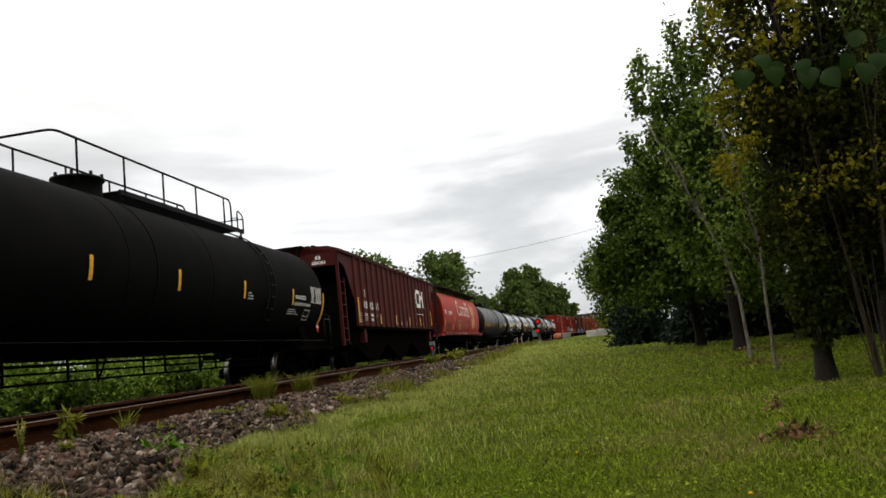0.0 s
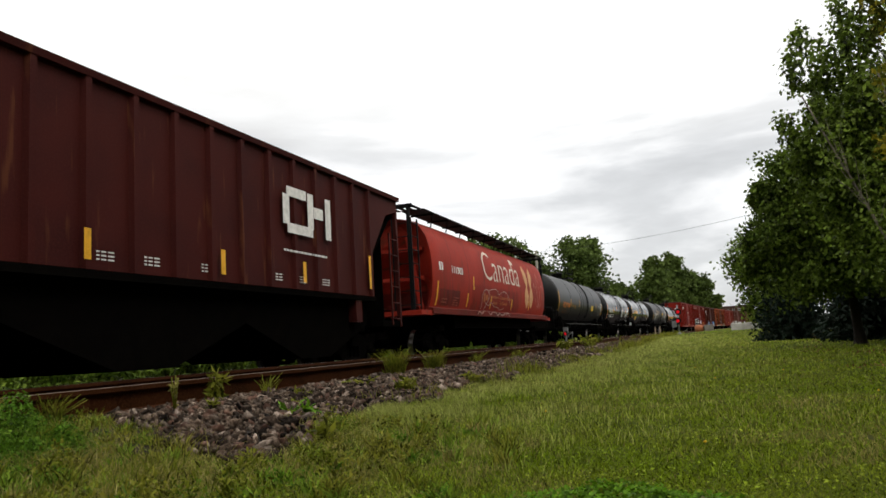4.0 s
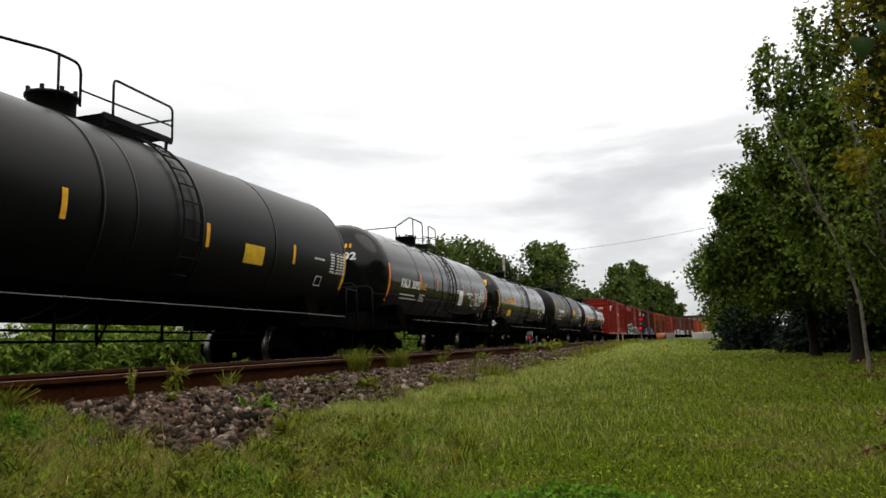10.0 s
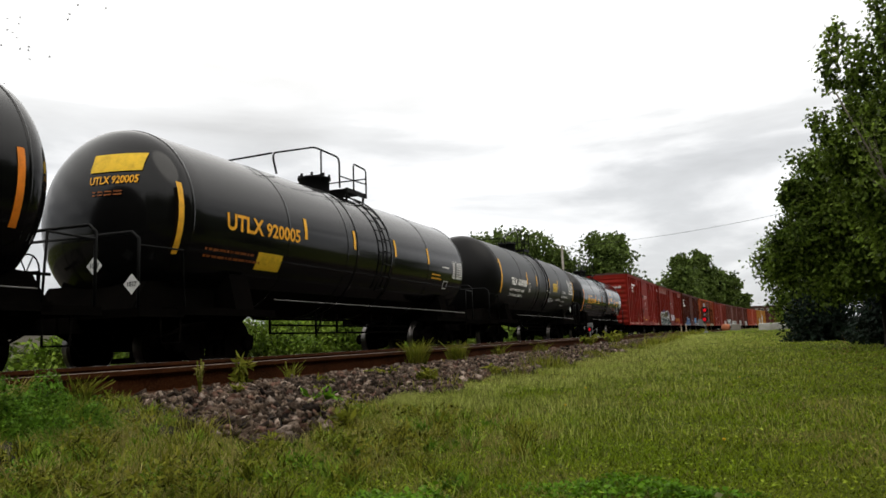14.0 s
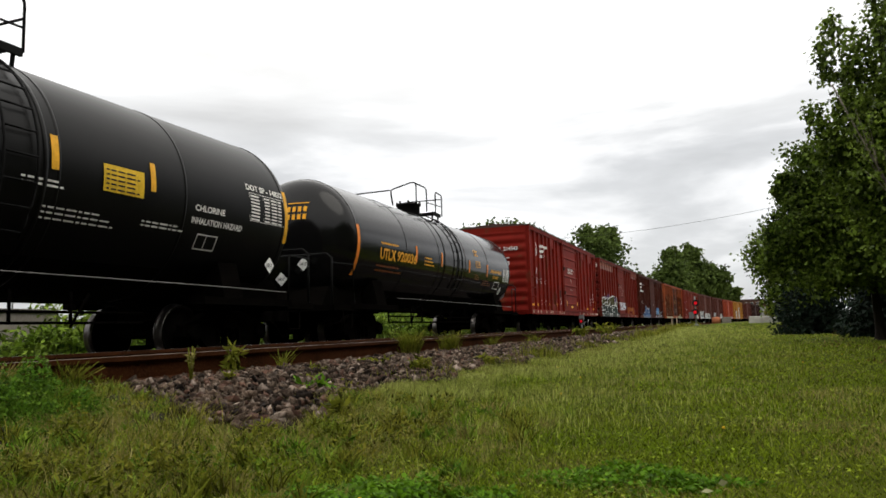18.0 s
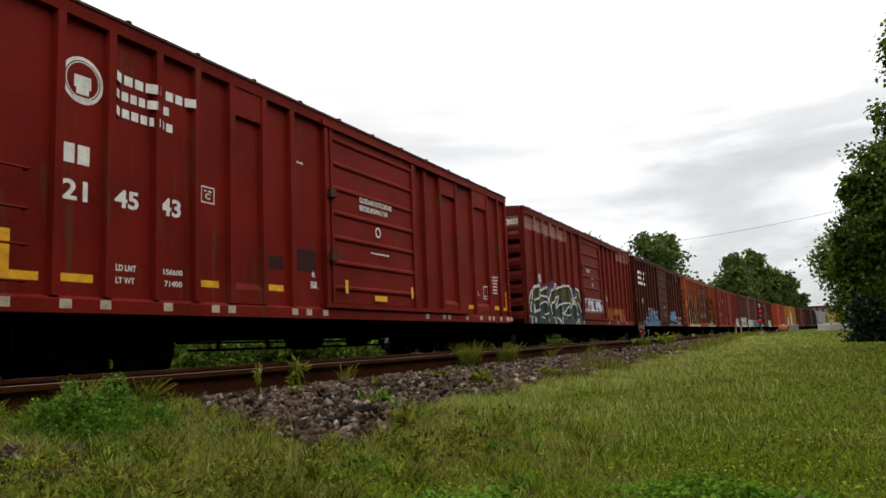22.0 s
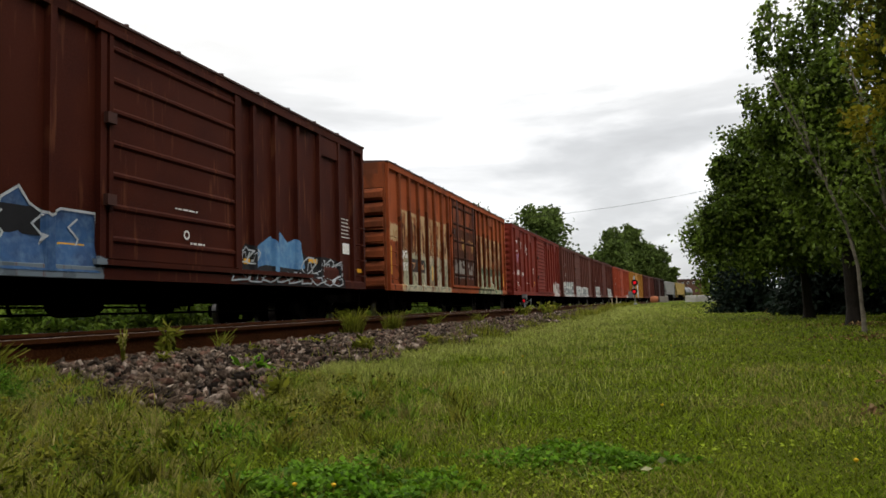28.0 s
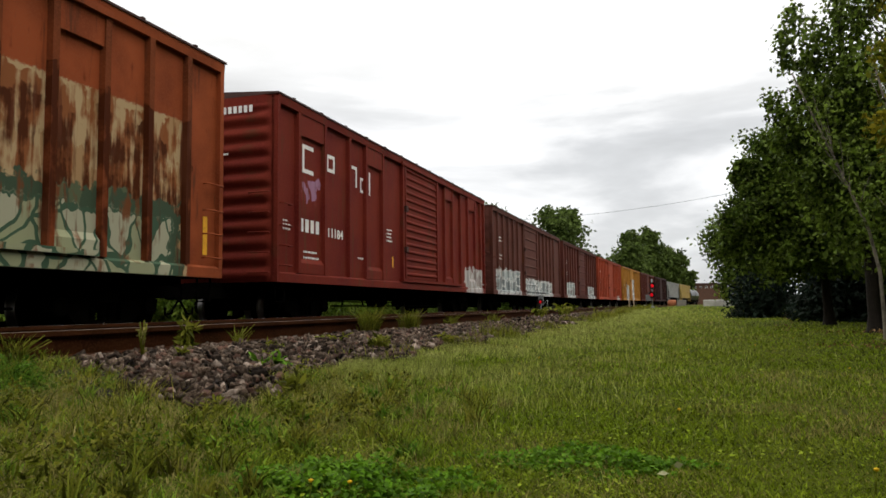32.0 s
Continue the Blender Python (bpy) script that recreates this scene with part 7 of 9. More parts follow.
def rail_mesh(off, top, shine):
    w = [(0.037, 0), (0.038, -0.03), (0.009, -0.05), (0.009, -0.148), (0.07, -0.166), (0.07, -0.18)]
    section = [(off + a, top + b) for a, b in w] + [(off - a, top + b) for a, b in w[::-1]]
    stations = np.concatenate([np.arange(-60, -6, 3.0), np.arange(-6, 40, 0.5), np.arange(40, 300, 3.0)])
    me = sweep("rail", section, [float(s) for s in stations], M_RAIL)
    me.materials.append(shine)
    n = len(section)
    for i in range(len(stations) - 1):
        me.polygons[i * n + n - 1].material_index = 1
    return me


def sleeper_mesh():
    g = Geo()
    g.box(-1.3, 1.3, -0.115, 0.115, -0.17, 0.0)
    bm = bmesh.new()
    me = g.make("sleeper", M_TIE)
    bm.from_mesh(me)
    bmesh.ops.bevel(bm, geom=bm.edges[:], offset=0.012, segments=1, affect="EDGES")
    bm.to_mesh(me)
    bm.free()
    return me


SLEEPER = sleeper_mesh()
g = Geo()
g.box(-0.17, 0.17, -0.095, 0.095, 0, 0.018).box(-0.11, -0.08, -0.06, -0.03, 0.018, 0.05).box(0.08, 0.11, 0.03, 0.06, 0.018, 0.05)
PLATE = g.make("tie_plate", M_RAIL)
g = Geo()
g.box(0.012, 0.03, -0.46, 0.46, -0.14, -0.06)
for y in (-0.36, -0.12, 0.12, 0.36):
    g.lathe([(0.03, 0.018), (0.055, 0.016), (0.055, 0.0)], (0, y, -0.1), "x", 8)
JOINT = g.make("joint_bar", M_RAIL)
for name, off, top, gauge, span, shine, label in (("main_track", 0.0, RAIL_MAIN, 0.7525, (-30, 90), M_RAILSHINE, "main railway track with polished rails on dark sleepers"),
                                                  ("siding_track", SIDING, RAIL_SIDE, 0.72, (-8, 70), M_RAILTOP, "rusty brown siding track beside the lawn")):
    track_ob = tagged(new(name), label, "railway track", kind="structure")
    for sx in (-1, 1):
        part("rail", rail_mesh(off + sx * gauge, top, M_RAILSHINE if (sx < 0 or off == 0) else shine), track_ob, None, "rusty steel rail")
        for s in (3.1, 15.0, 27.0):
            x, y, th = on_line(s, off + sx * gauge)
            part("joint_bar", JOINT, track_ob, pose(x, y, top, 0, 0, -math.degrees(th)))
    for s in np.arange(span[0], span[1], 0.54):
        x, y, th = on_line(float(s), off)
        turn = pose(x, y, top - 0.198, 0, 0, -math.degrees(th) + random.uniform(-1.2, 1.2))
        part("sleeper", SLEEPER, track_ob, turn)
        if -3 < s < 24 and off:
            for sx in (-1, 1):
                part("tie_plate", PLATE, track_ob, turn @ Matrix.Translation((sx * gauge, 0, 0)))

# ---- ballast stones ----
CUBE = np.array([(x, y, z) for x in (-1, 1) for y in (-1, 1) for z in (-1, 1)]) * 0.62
CUBE_F = np.array([(0, 1, 3), (0, 3, 2), (4, 6, 7), (4, 7, 5), (0, 4, 5), (0, 5, 1), (2, 3, 7), (2, 7, 6), (0, 2, 6), (0, 6, 4), (1, 5, 7), (1, 7, 3)])


def turns(n):
    q = rng.normal(size=(n, 4))
    q /= np.linalg.norm(q, axis=1)[:, None]
    w, x, y, z = q.T
    return np.stack([np.stack([1 - 2 * (y * y + z * z), 2 * (x * y - z * w), 2 * (x * z + y * w)], 1), np.stack([2 * (x * y + z * w), 1 - 2 * (x * x + z * z), 2 * (y * z - x * w)], 1), np.stack([2 * (x * z - y * w), 2 * (y * z + x * w), 1 - 2 * (x * x + y * y)], 1)], 1)


def stone_cloud(name, pos, size, material):
    n = len(pos)
    shape = (CUBE[None] + rng.uniform(-0.38, 0.38, (n, 8, 3))) * rng.uniform(0.42, 1.4, (n, 1, 3))
    v = np.einsum("nij,nkj->nki", turns(n), shape) * size[:, None, None] + pos[:, None]
    f = (CUBE_F[None] + 8 * np.arange(n)[:, None, None]).reshape(-1)
    return fast_mesh(name, v.reshape(-1, 3), np.full(n * 12, 3), f, material)


n = 27000
s_ = np.concatenate([rng.uniform(0.5, 12, 20000), 12 + 30 * rng.uniform(0, 1, 7000) ** 1.4])
lo = np.where(rng.uniform(size=n) < 0.1, 4.2, 5.56)
o_ = lo + (edge_of_gravel(s_) + 0.05 - lo) * rng.uniform(0, 1, n)
ok = in_gravel(s_, o_, 0.05)
s_, o_ = s_[ok], o_[ok]
n = len(s_)
pp = np.array([on_line(a, b)[:2] for a, b in zip(s_, o_)])
size = (0.011 + 0.021 * rng.uniform(0, 1, n) ** 1.5) * np.where(s_ > 14, 1.4, 1.0)
pos = np.stack([pp[:, 0], pp[:, 1], ground_z(pp[:, 0], pp[:, 1]) + 0.008 + size * rng.uniform(-0.2, 1.15, n)], 1)
M_STONE_PALE = mat("ballast_stone_pale", (0.2, 0.155, 0.125), 0.9, 0, (0.08, 0.06, 0.047), (0.38, 0.31, 0.26), 9, 50, 0.5, island=0.6, spec=0.05)
M_STONE_RUST = mat("ballast_stone_rusty", (0.085, 0.045, 0.032), 0.9, 0, (0.04, 0.02, 0.014), (0.18, 0.12, 0.09), 9, 50, 0.5, island=0.6, spec=0.05)
tone = rng.uniform(size=n)
for lo, hi, material, label in ((0, 0.8, M_STONE, "dark crushed ballast stones, grey and brown"), (0.8, 0.91, M_STONE_PALE, "pale grey crushed ballast stones"), (0.91, 1.01, M_STONE_RUST, "reddish brown crushed ballast stones")):
    sel = (tone >= lo) & (tone < hi)
    tagged(part("ballast", stone_cloud("ballast", pos[sel], size[sel], material)), label, "ballast", kind="stuff")
# the nearest larger stones lie loose on top, one by one
M_STONE_ONE = mat("ballast_stone_single", (0.05, 0.033, 0.023), 0.9, 0, (0.017, 0.011, 0.0075), (0.23, 0.178, 0.137), 1.5, 6, 0.5, pick=0.9, spec=0.05)
SHAPES = [stone_cloud("ballast_stone", np.zeros((1, 3)), np.array([1.0]), m_) for m_ in (M_STONE_ONE,) * 6 + (M_STONE_PALE, M_STONE_RUST)]
bed_ob = tagged(new("loose_ballast"), "larger loose stones lying on the ballast shoulder", "ballast", kind="structure")
for i in range(430):
    s, r = rng.uniform(1.0, 7.0), rng.uniform(0.018, 0.031)
    o = rng.uniform(5.7, float(edge_of_gravel(s)) - 0.02)
    if not in_gravel(s, o):
        continue
    x, y, _ = on_line(s, o)
    m = Matrix.LocRotScale((float(x), float(y), float(ground_z(x, y)) + 0.012 + r * 0.6), Euler((random.uniform(0, 6), random.uniform(0, 6), random.uniform(0, 6))), (r, r, r))
    part("ballast_stone", SHAPES[i % 8], bed_ob, m)

# ---- foliage kit ----
def leafy(name, base, second, third, thin=0.35, rough=0.6, island=0.4, scale=2.0, spec=0.3):
    """Leaf or grass: varied from piece to piece, letting some light through."""
    m = mat(name, base, rough, 0, second, third, scale, 20, 0, island=island, spec=spec)
    nds, lks = m.node_tree.nodes, m.node_tree.links
    b, o = nds["Principled BSDF"], nds["Material Output"]
    tr, mx = nds.new("ShaderNodeBsdfTranslucent"), nds.new("ShaderNodeMixShader")
    mx.inputs["Fac"].default_value = thin
    lks.new(b.inputs["Base Color"].links[0].from_socket, tr.inputs["Color"])
    lks.new(b.outputs["BSDF"], mx.inputs[1])
    lks.new(tr.outputs["BSDF"], mx.inputs[2])
    lks.new(mx.outputs["Shader"], o.inputs["Surface"])
    return m


M_GRASS = leafy("grass_blades", (0.14, 0.195, 0.009), (0.19, 0.22, 0.02), (0.055, 0.105, 0.0035), 0.3, 0.6, 0.85, 1.1, 0.04)
M_DRYGRASS = leafy("dry_grass", (0.26, 0.225, 0.07), (0.17, 0.16, 0.035), (0.4, 0.34, 0.15), 0.3, 0.6, 0.5, 1.5, 0.06)
M_CLOVER = leafy("clover_leaves", (0.085, 0.19, 0.008), (0.11, 0.21, 0.011), (0.04, 0.11, 0.005), 0.35, 0.6, 0.6, 2, 0.08)
M_MOUND = leafy("mound_weed", (0.075, 0.165, 0.012), (0.11, 0.18, 0.018), (0.025, 0.07, 0.005), 0.35, 0.6, 0.75, 6, 0.05)
M_WEED = leafy("weed_leaves", (0.12, 0.14, 0.012), (0.21, 0.19, 0.03), (0.04, 0.065, 0.005), 0.35, 0.6, 0.85, 4, 0.04)
M_SEED = leafy("seeding_grass", (0.29, 0.31, 0.085), (0.22, 0.26, 0.045), (0.38, 0.37, 0.14), 0.3, 0.6, 0.85, 3, 0.05)
M_TUFT = leafy("tuft_leaves", (0.14, 0.225, 0.018), (0.23, 0.3, 0.045), (0.04, 0.085, 0.006), 0.35, 0.6, 0.8, 4, 0.05)
M_SHRUB = leafy("shrub_leaves", (0.085, 0.14, 0.014), (0.15, 0.2, 0.024), (0.03, 0.06, 0.006), 0.2, 0.6, 0.85, 1.6, 0.05)
M_POPLAR = leafy("poplar_leaves", (0.11, 0.165, 0.018), (0.04, 0.068, 0.006), (0.24, 0.31, 0.065), 0.45, 0.5, 0.85, 1.6, 0.1)
M_MAPLE = leafy("broad_leaves", (0.085, 0.13, 0.014), (0.03, 0.055, 0.006), (0.2, 0.25, 0.05), 0.38, 0.55, 0.8, 1.1, 0.07)
M_YELLOWING = leafy("yellowing_shaded_leaves", (0.022, 0.032, 0.005), (0.055, 0.048, 0.006), (0.06, 0.075, 0.008), 0.3, 0.7, 0.6, 1.9, 0.05)
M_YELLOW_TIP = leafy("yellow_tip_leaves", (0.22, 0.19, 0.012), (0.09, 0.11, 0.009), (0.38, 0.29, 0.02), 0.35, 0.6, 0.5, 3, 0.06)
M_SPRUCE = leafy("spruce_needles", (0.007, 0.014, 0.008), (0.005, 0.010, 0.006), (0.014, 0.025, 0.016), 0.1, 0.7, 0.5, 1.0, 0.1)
M_FAR_LEAF = leafy("distant_leaves", (0.07, 0.1, 0.022), (0.036, 0.058, 0.012), (0.11, 0.15, 0.034), 0.3, 0.65, 0.5, 0.3, 0.06)
M_BARK = mat("bark_grey_brown", (0.016, 0.012, 0.009), 0.95, 0, (0.008, 0.006, 0.005), (0.035, 0.027, 0.021), 3, 30, 1.0, stretch=(4, 4, 0.6))
M_BARK_PALE = mat("bark_pale", (0.17, 0.145, 0.11), 0.9, 0, (0.06, 0.05, 0.04), (0.24, 0.21, 0.17), 5, 40, 0.6, stretch=(1, 1, 2))
M_DEAD = leafy("dead_leaves", (0.2, 0.115, 0.05), (0.07, 0.035, 0.016), (0.34, 0.24, 0.13), 0.15, 0.7, 0.8, 8, 0.05)


def blades(name, x, y, height, width, lean, material, z0=None):
    """Grass: one tapered, bent blade at each point."""
    n = len(x)
    z = ground_z(x, y) if z0 is None else z0
    a, b = rng.uniform(0, 2 * math.pi, n), rng.uniform(0, 2 * math.pi, n)
    side = np.stack([np.cos(a), np.sin(a), np.zeros(n)], 1) * width[:, None] / 2
    tip = np.stack([np.cos(b) * lean, np.sin(b) * lean, np.ones(n)], 1)
    base = np.stack([x, y, z - 0.004], 1)
    mid = base + tip * np.array([0.35, 0.35, 0.6]) * height[:, None]
    end = base + tip * height[:, None]
    v = np.stack([base - side, base + side, mid - side * 0.75, mid + side * 0.75, end], 1).reshape(-1, 3)
    k = 5 * np.arange(n)
    quads = np.stack([k, k + 1, k + 3, k + 2], 1)
    tris = np.stack([k + 2, k + 3, k + 4], 1)
    loops = np.concatenate([quads, tris], 1).ravel()
    return fast_mesh(name, v, np.tile([4, 3], n), loops, material)


def leaves(name, pos, size, material, aspect=0.62, droop=0.0, flat=0.0):
    """One pointed, slightly folded leaf at each point."""
    n = len(pos)
    m = turns(n)
    if flat:
        up = np.zeros((n, 3)); up[:, 2] = 1
        nrm = m[:, :, 2] * (1 - flat) + up * flat
        nrm /= np.linalg.norm(nrm, axis=1)[:, None]
        t = np.cross(nrm, m[:, :, 0]); t /= np.linalg.norm(t, axis=1)[:, None] + 1e-9
        u = np.cross(t, nrm)
    else:
        t, u, nrm = m[:, :, 0], m[:, :, 1], m[:, :, 2]
    t = t.copy(); t[:, 2] -= droop
    s = size[:, None]
    v = np.stack([pos, pos + t * s * 0.5 + u * s * aspect * 0.5 + nrm * s * 0.08, pos + t * s, pos + t * s * 0.5 - u * s * aspect * 0.5 + nrm * s * 0.08], 1).reshape(-1, 3)
    k = 4 * np.arange(n)
    return fast_mesh(name, v, np.full(n, 4), np.stack([k, k + 1, k + 2, k + 3], 1).ravel(), material)


def crown_points(blobs, per, spread=0.2):
    """Leaf places: clumps scattered through ellipsoids, thicker towards the outside, with gaps."""
    pts, cores = [], []
    for cx, cy, cz, rx, ry, rz, clumps in blobs:
        d = rng.normal(size=(clumps, 3))
        d /= np.linalg.norm(d, axis=1)[:, None]
        c = np.array([cx, cy, cz]) + d * np.array([rx, ry, rz]) * (rng.uniform(0.15, 1.0, clumps) ** 0.5)[:, None] * rng.uniform(0.76, 1.2, clumps)[:, None]
        r = spread * (rx * ry * rz) ** (1 / 3)
        k = (c[:, None] + rng.normal(size=(clumps, per, 3)) * r * np.array([1, 1, 0.75])).reshape(-1, 3)
        pts.append(k), cores.append(c)
    return np.concatenate(pts), np.concatenate(cores)


def limb(g, pts, r0, r1, n=7):
    k = len(pts)
    rings = []
    pts = [Vector(p) for p in pts]
    for i, p in enumerate(pts):
        d = (pts[min(i + 1, k - 1)] - pts[max(i - 1, 0)]).normalized()
        a = d.cross(Vector((0.3, 1, 0.1))).normalized()
        c = d.cross(a)
        r = r0 + (r1 - r0) * i / (k - 1)
        rings.append(len(g.v))
        for j in range(n):
            w = 2 * math.pi * j / n
            g.v.append(tuple(p + r * (math.cos(w) * a + math.sin(w) * c)))
    for i in range(k - 1):
        for j in range(n):
            q = (j + 1) % n
            g.face((rings[i] + j, rings[i + 1] + j, rings[i + 1] + q, rings[i] + q), 0, True)
    g.face([rings[-1] + j for j in range(n)], 0)


def tree(name, label, trunk, r0, r1, blobs, per, leaf, leaf_mat, bark, limbs=14, spread=0.2, droop=0.2, aspect=0.62, category="tree", group=""):
    ob = tagged(new(name), label, category, group)
    bx, by, bz = trunk[0]
    ob.matrix_basis = Matrix.Translation((bx, by, bz))
    rel = [(x - bx, y - by, z - bz) for x, y, z in trunk]
    pts, cores = crown_points(blobs, per, spread)
    g = Geo()
    limb(g, rel, r0, r1, 9)
    g.lathe([(-0.05, r0 * 1.7), (0.06, r0 * 1.25), (0.25, r0 * 0.98)], (0, 0, 0), "z", 9)
    top = Vector(rel[-1])
    for c in cores[rng.permutation(len(cores))[:limbs]]:
        c = Vector((c[0] - bx, c[1] - by, c[2] - bz))
        k = min(0.95, max(0.3, (c.z / max(0.1, top.z)) * 0.75))
        i = min(len(rel) - 2, int(k * (len(rel) - 1)))
        root = Vector(rel[i]).lerp(Vector(rel[i + 1]), k * (len(rel) - 1) - i)
        mid = root.lerp(c, 0.5) + Vector((0, 0, 0.06 * (c - root).length))
        w = Geo() if "lawn" in group else g
        limb(w, [root, mid, c], r1 * 0.6 + r0 * 0.12, r1 * 0.15, 5)
        if w is not g:
            part("branch", w.make("branch", bark), ob)
    part("trunk", g.make("trunk", bark), ob)
    part("crown", leaves("crown", pts - np.array([bx, by, bz]), leaf * rng.uniform(0.65, 1.2, len(pts)), leaf_mat, aspect, droop), ob)
    return ob


def gz0(x, y):
    return float(ground_z(x, y))


# ---- grass ----
def polar(n, r0, r1, a0=-64, a1=36):
    r = r0 * (r1 / r0) ** rng.uniform(0, 1, n)
    a = np.radians(rng.uniform(a0, a1, n))
    return r * np.sin(a), r * np.cos(a), r


def patchy(x, y, scale, seed):
    return np.array([noise.noise(Vector((a * scale, b * scale, seed))) for a, b in zip(x, y)])


n = 520000
x, y, r = polar(n, 0.85, 48)
n += 70000
x, y, r = (np.concatenate(p) for p in zip((x, y, r), polar(70000, 0.85, 48, 36, 84)))
d = across(x, y)
ok = (d > 5.5) & ~in_gravel(y, d + 0.1 - 0.14 * rng.normal(size=n)) & ((y > 3.6) | (d > 7.1 - 0.3 * y / 3) | (rng.uniform(size=n) < 0.25))
x, y, r, d = x[ok], y[ok], r[ok], d[ok]
pn = patchy(x, y, 1.6, 3.0)
edge = np.clip(1 - (d - edge_of_gravel(y)) / 0.7, 0, 1)
hgt = rng.uniform(0.010, 0.026, len(x)) * (1 + 0.7 * pn) * (1 + 1.0 * edge) * (1 + r * 0.012)
wid = rng.uniform(0.0018, 0.0042, len(x)) * (0.75 + 0.24 * r)
dry = rng.uniform(size=len(x)) < np.clip(0.08 + 0.7 * (patchy(x, y, 0.9, 9.0) - 0.1) + 0.5 * (patchy(x, y, 3.1, 4.0) - 0.1) + 0.3 * edge + 0.34 * np.clip(1 - (d - edge_of_gravel(y)) / 3.2, 0, 1), 0.03, 0.75)
tagged(part("lawn_grass", blades("lawn_grass", x[~dry], y[~dry], hgt[~dry], wid[~dry], rng.uniform(0.2, 1.7, (~dry).sum()), M_GRASS)), "short mown green lawn grass", "grass", kind="stuff")
tagged(part("dry_grass", blades("dry_grass", x[dry], y[dry], hgt[dry] * 1.1, wid[dry] * 0.85, rng.uniform(0.2, 1.2, dry.sum()), M_DRYGRASS)), "dry straw-coloured grass among the green", "grass", kind="stuff")
# small flat leaves through the lawn
n = 60000
x, y, r = polar(n, 0.9, 40)
d = across(x, y)
ok = (d > 5.6) & ~in_gravel(y, d) & (rng.uniform(size=n) < 0.35 + 1.6 * patchy(x, y, 2.3, 31.0))
x, y, r = x[ok], y[ok], r[ok]
tagged(part("lawn_weeds", leaves("lawn_weeds", np.stack([x, y, ground_z(x, y) + rng.uniform(0.01, 0.035, len(x))], 1), rng.uniform(0.007, 0.014, len(x)) * (0.75 + 0.22 * r), M_GRASS, 0.7, 0.0, 0.75)), "small broad-leaved weeds scattered through the lawn", "weeds", kind="stuff")
n = 10000
x, y = rng.uniform(-4.2, -1.3, n), rng.uniform(0.9, 3.5, n)
d = across(x, y)
pn = patchy(x, y, 2.6, 17.0)
ok = (d > 5.6) & ~in_gravel(y, d) & (rng.uniform(size=n) < 0.3 + 2.2 * pn) & (x < -1.3 - 0.5 * rng.uniform(size=n))
x, y, pn = x[ok], y[ok], pn[ok]
hgt, straw = rng.uniform(0.04, 0.13, len(x)) * (1 + 0.6 * pn), rng.uniform(size=len(x)) < 0.34 + 0.5 * patchy(x, y, 1.7, 23.0)
tagged(part("rough_grass", blades("rough_grass", x[~straw], y[~straw], hgt[~straw], rng.uniform(0.002, 0.0045, (~straw).sum()), rng.uniform(0.3, 1.3, (~straw).sum()), M_WEED)), "rough tangled green weeds beside the stones", "weeds", kind="stuff")
tagged(part("straw_grass", blades("straw_grass", x[straw], y[straw], hgt[straw], rng.uniform(0.0015, 0.0035, straw.sum()), rng.uniform(0.6, 2.4, straw.sum()), M_DRYGRASS)), "matted pale straw among the weeds", "weeds", kind="stuff")
clumps = 190
cx, cy = rng.uniform(-4.1, -1.0, clumps), rng.uniform(0.8, 3.7, clumps)
d = across(cx, cy)
ok = (d > 5.65) & ~in_gravel(cy, d - 0.04) & ~in_gravel(cy + 0.3, d - 0.12) & (rng.uniform(size=clumps) < np.clip((-0.9 - cx) * 1.6, 0, 1))
cx, cy = cx[ok], cy[ok]
per = 150
rad, tall = rng.uniform(0.04, 0.1, len(cx)), rng.uniform(0.05, 0.14, len(cx))
q = rng.normal(size=(len(cx), per, 2)) * 0.6
k2 = np.clip(1.2 - (q ** 2).sum(2) * 0.5, 0.1, 1)
px, py = (cx[:, None] + q[..., 0] * rad[:, None]).ravel(), (cy[:, None] + q[..., 1] * rad[:, None]).ravel()
pz = ground_z(px, py) + (tall[:, None] * k2 * rng.uniform(0.2, 1, (len(cx), per))).ravel()
kind = np.repeat(rng.uniform(size=len(cx)), per)
for lo, hi, leaf, material, label in ((0, 0.5, 0.018, M_WEED, "leafy yellow-green weeds beside the stones"), (0.5, 0.72, 0.013, M_MOUND, "fine dark green weeds beside the stones"), (0.72, 1.0, 0.027, M_WEED, "narrow-leaved weeds beside the stones")):
    sel = (kind >= lo) & (kind < hi)
    tagged(part("broad_weeds", leaves("broad_weeds", np.stack([px, py, pz], 1)[sel], leaf * rng.uniform(0.6, 1.4, sel.sum()), material, 0.22 if leaf > 0.02 else 0.5, -0.3, 0.2)), label, "weeds", kind="stuff")
# tufts of lance-shaped leaves, each fanning out of one root
tufts = 900
tx, ty = rng.uniform(-4.1, -0.7, tufts), rng.uniform(1.0, 3.9, tufts)
d = across(tx, ty)
ok = (d > 5.65) & ~in_gravel(ty, d - 0.02) & (rng.uniform(size=tufts) < np.clip((-0.6 - tx) * 1.1, 0, 1)) & (((tx + 2.88) / 0.5) ** 2 + ((ty - 2.34) / 0.36) ** 2 > 1)
tx, ty = tx[ok], ty[ok]
per = 34
tone, big = np.repeat(rng.uniform(size=len(tx)), per), np.repeat(rng.uniform(0.6, 1.25, len(tx)), per)
m = len(tx) * per
bx, by = np.repeat(tx, per) + rng.normal(0, 0.018, m), np.repeat(ty, per) + rng.normal(0, 0.018, m)
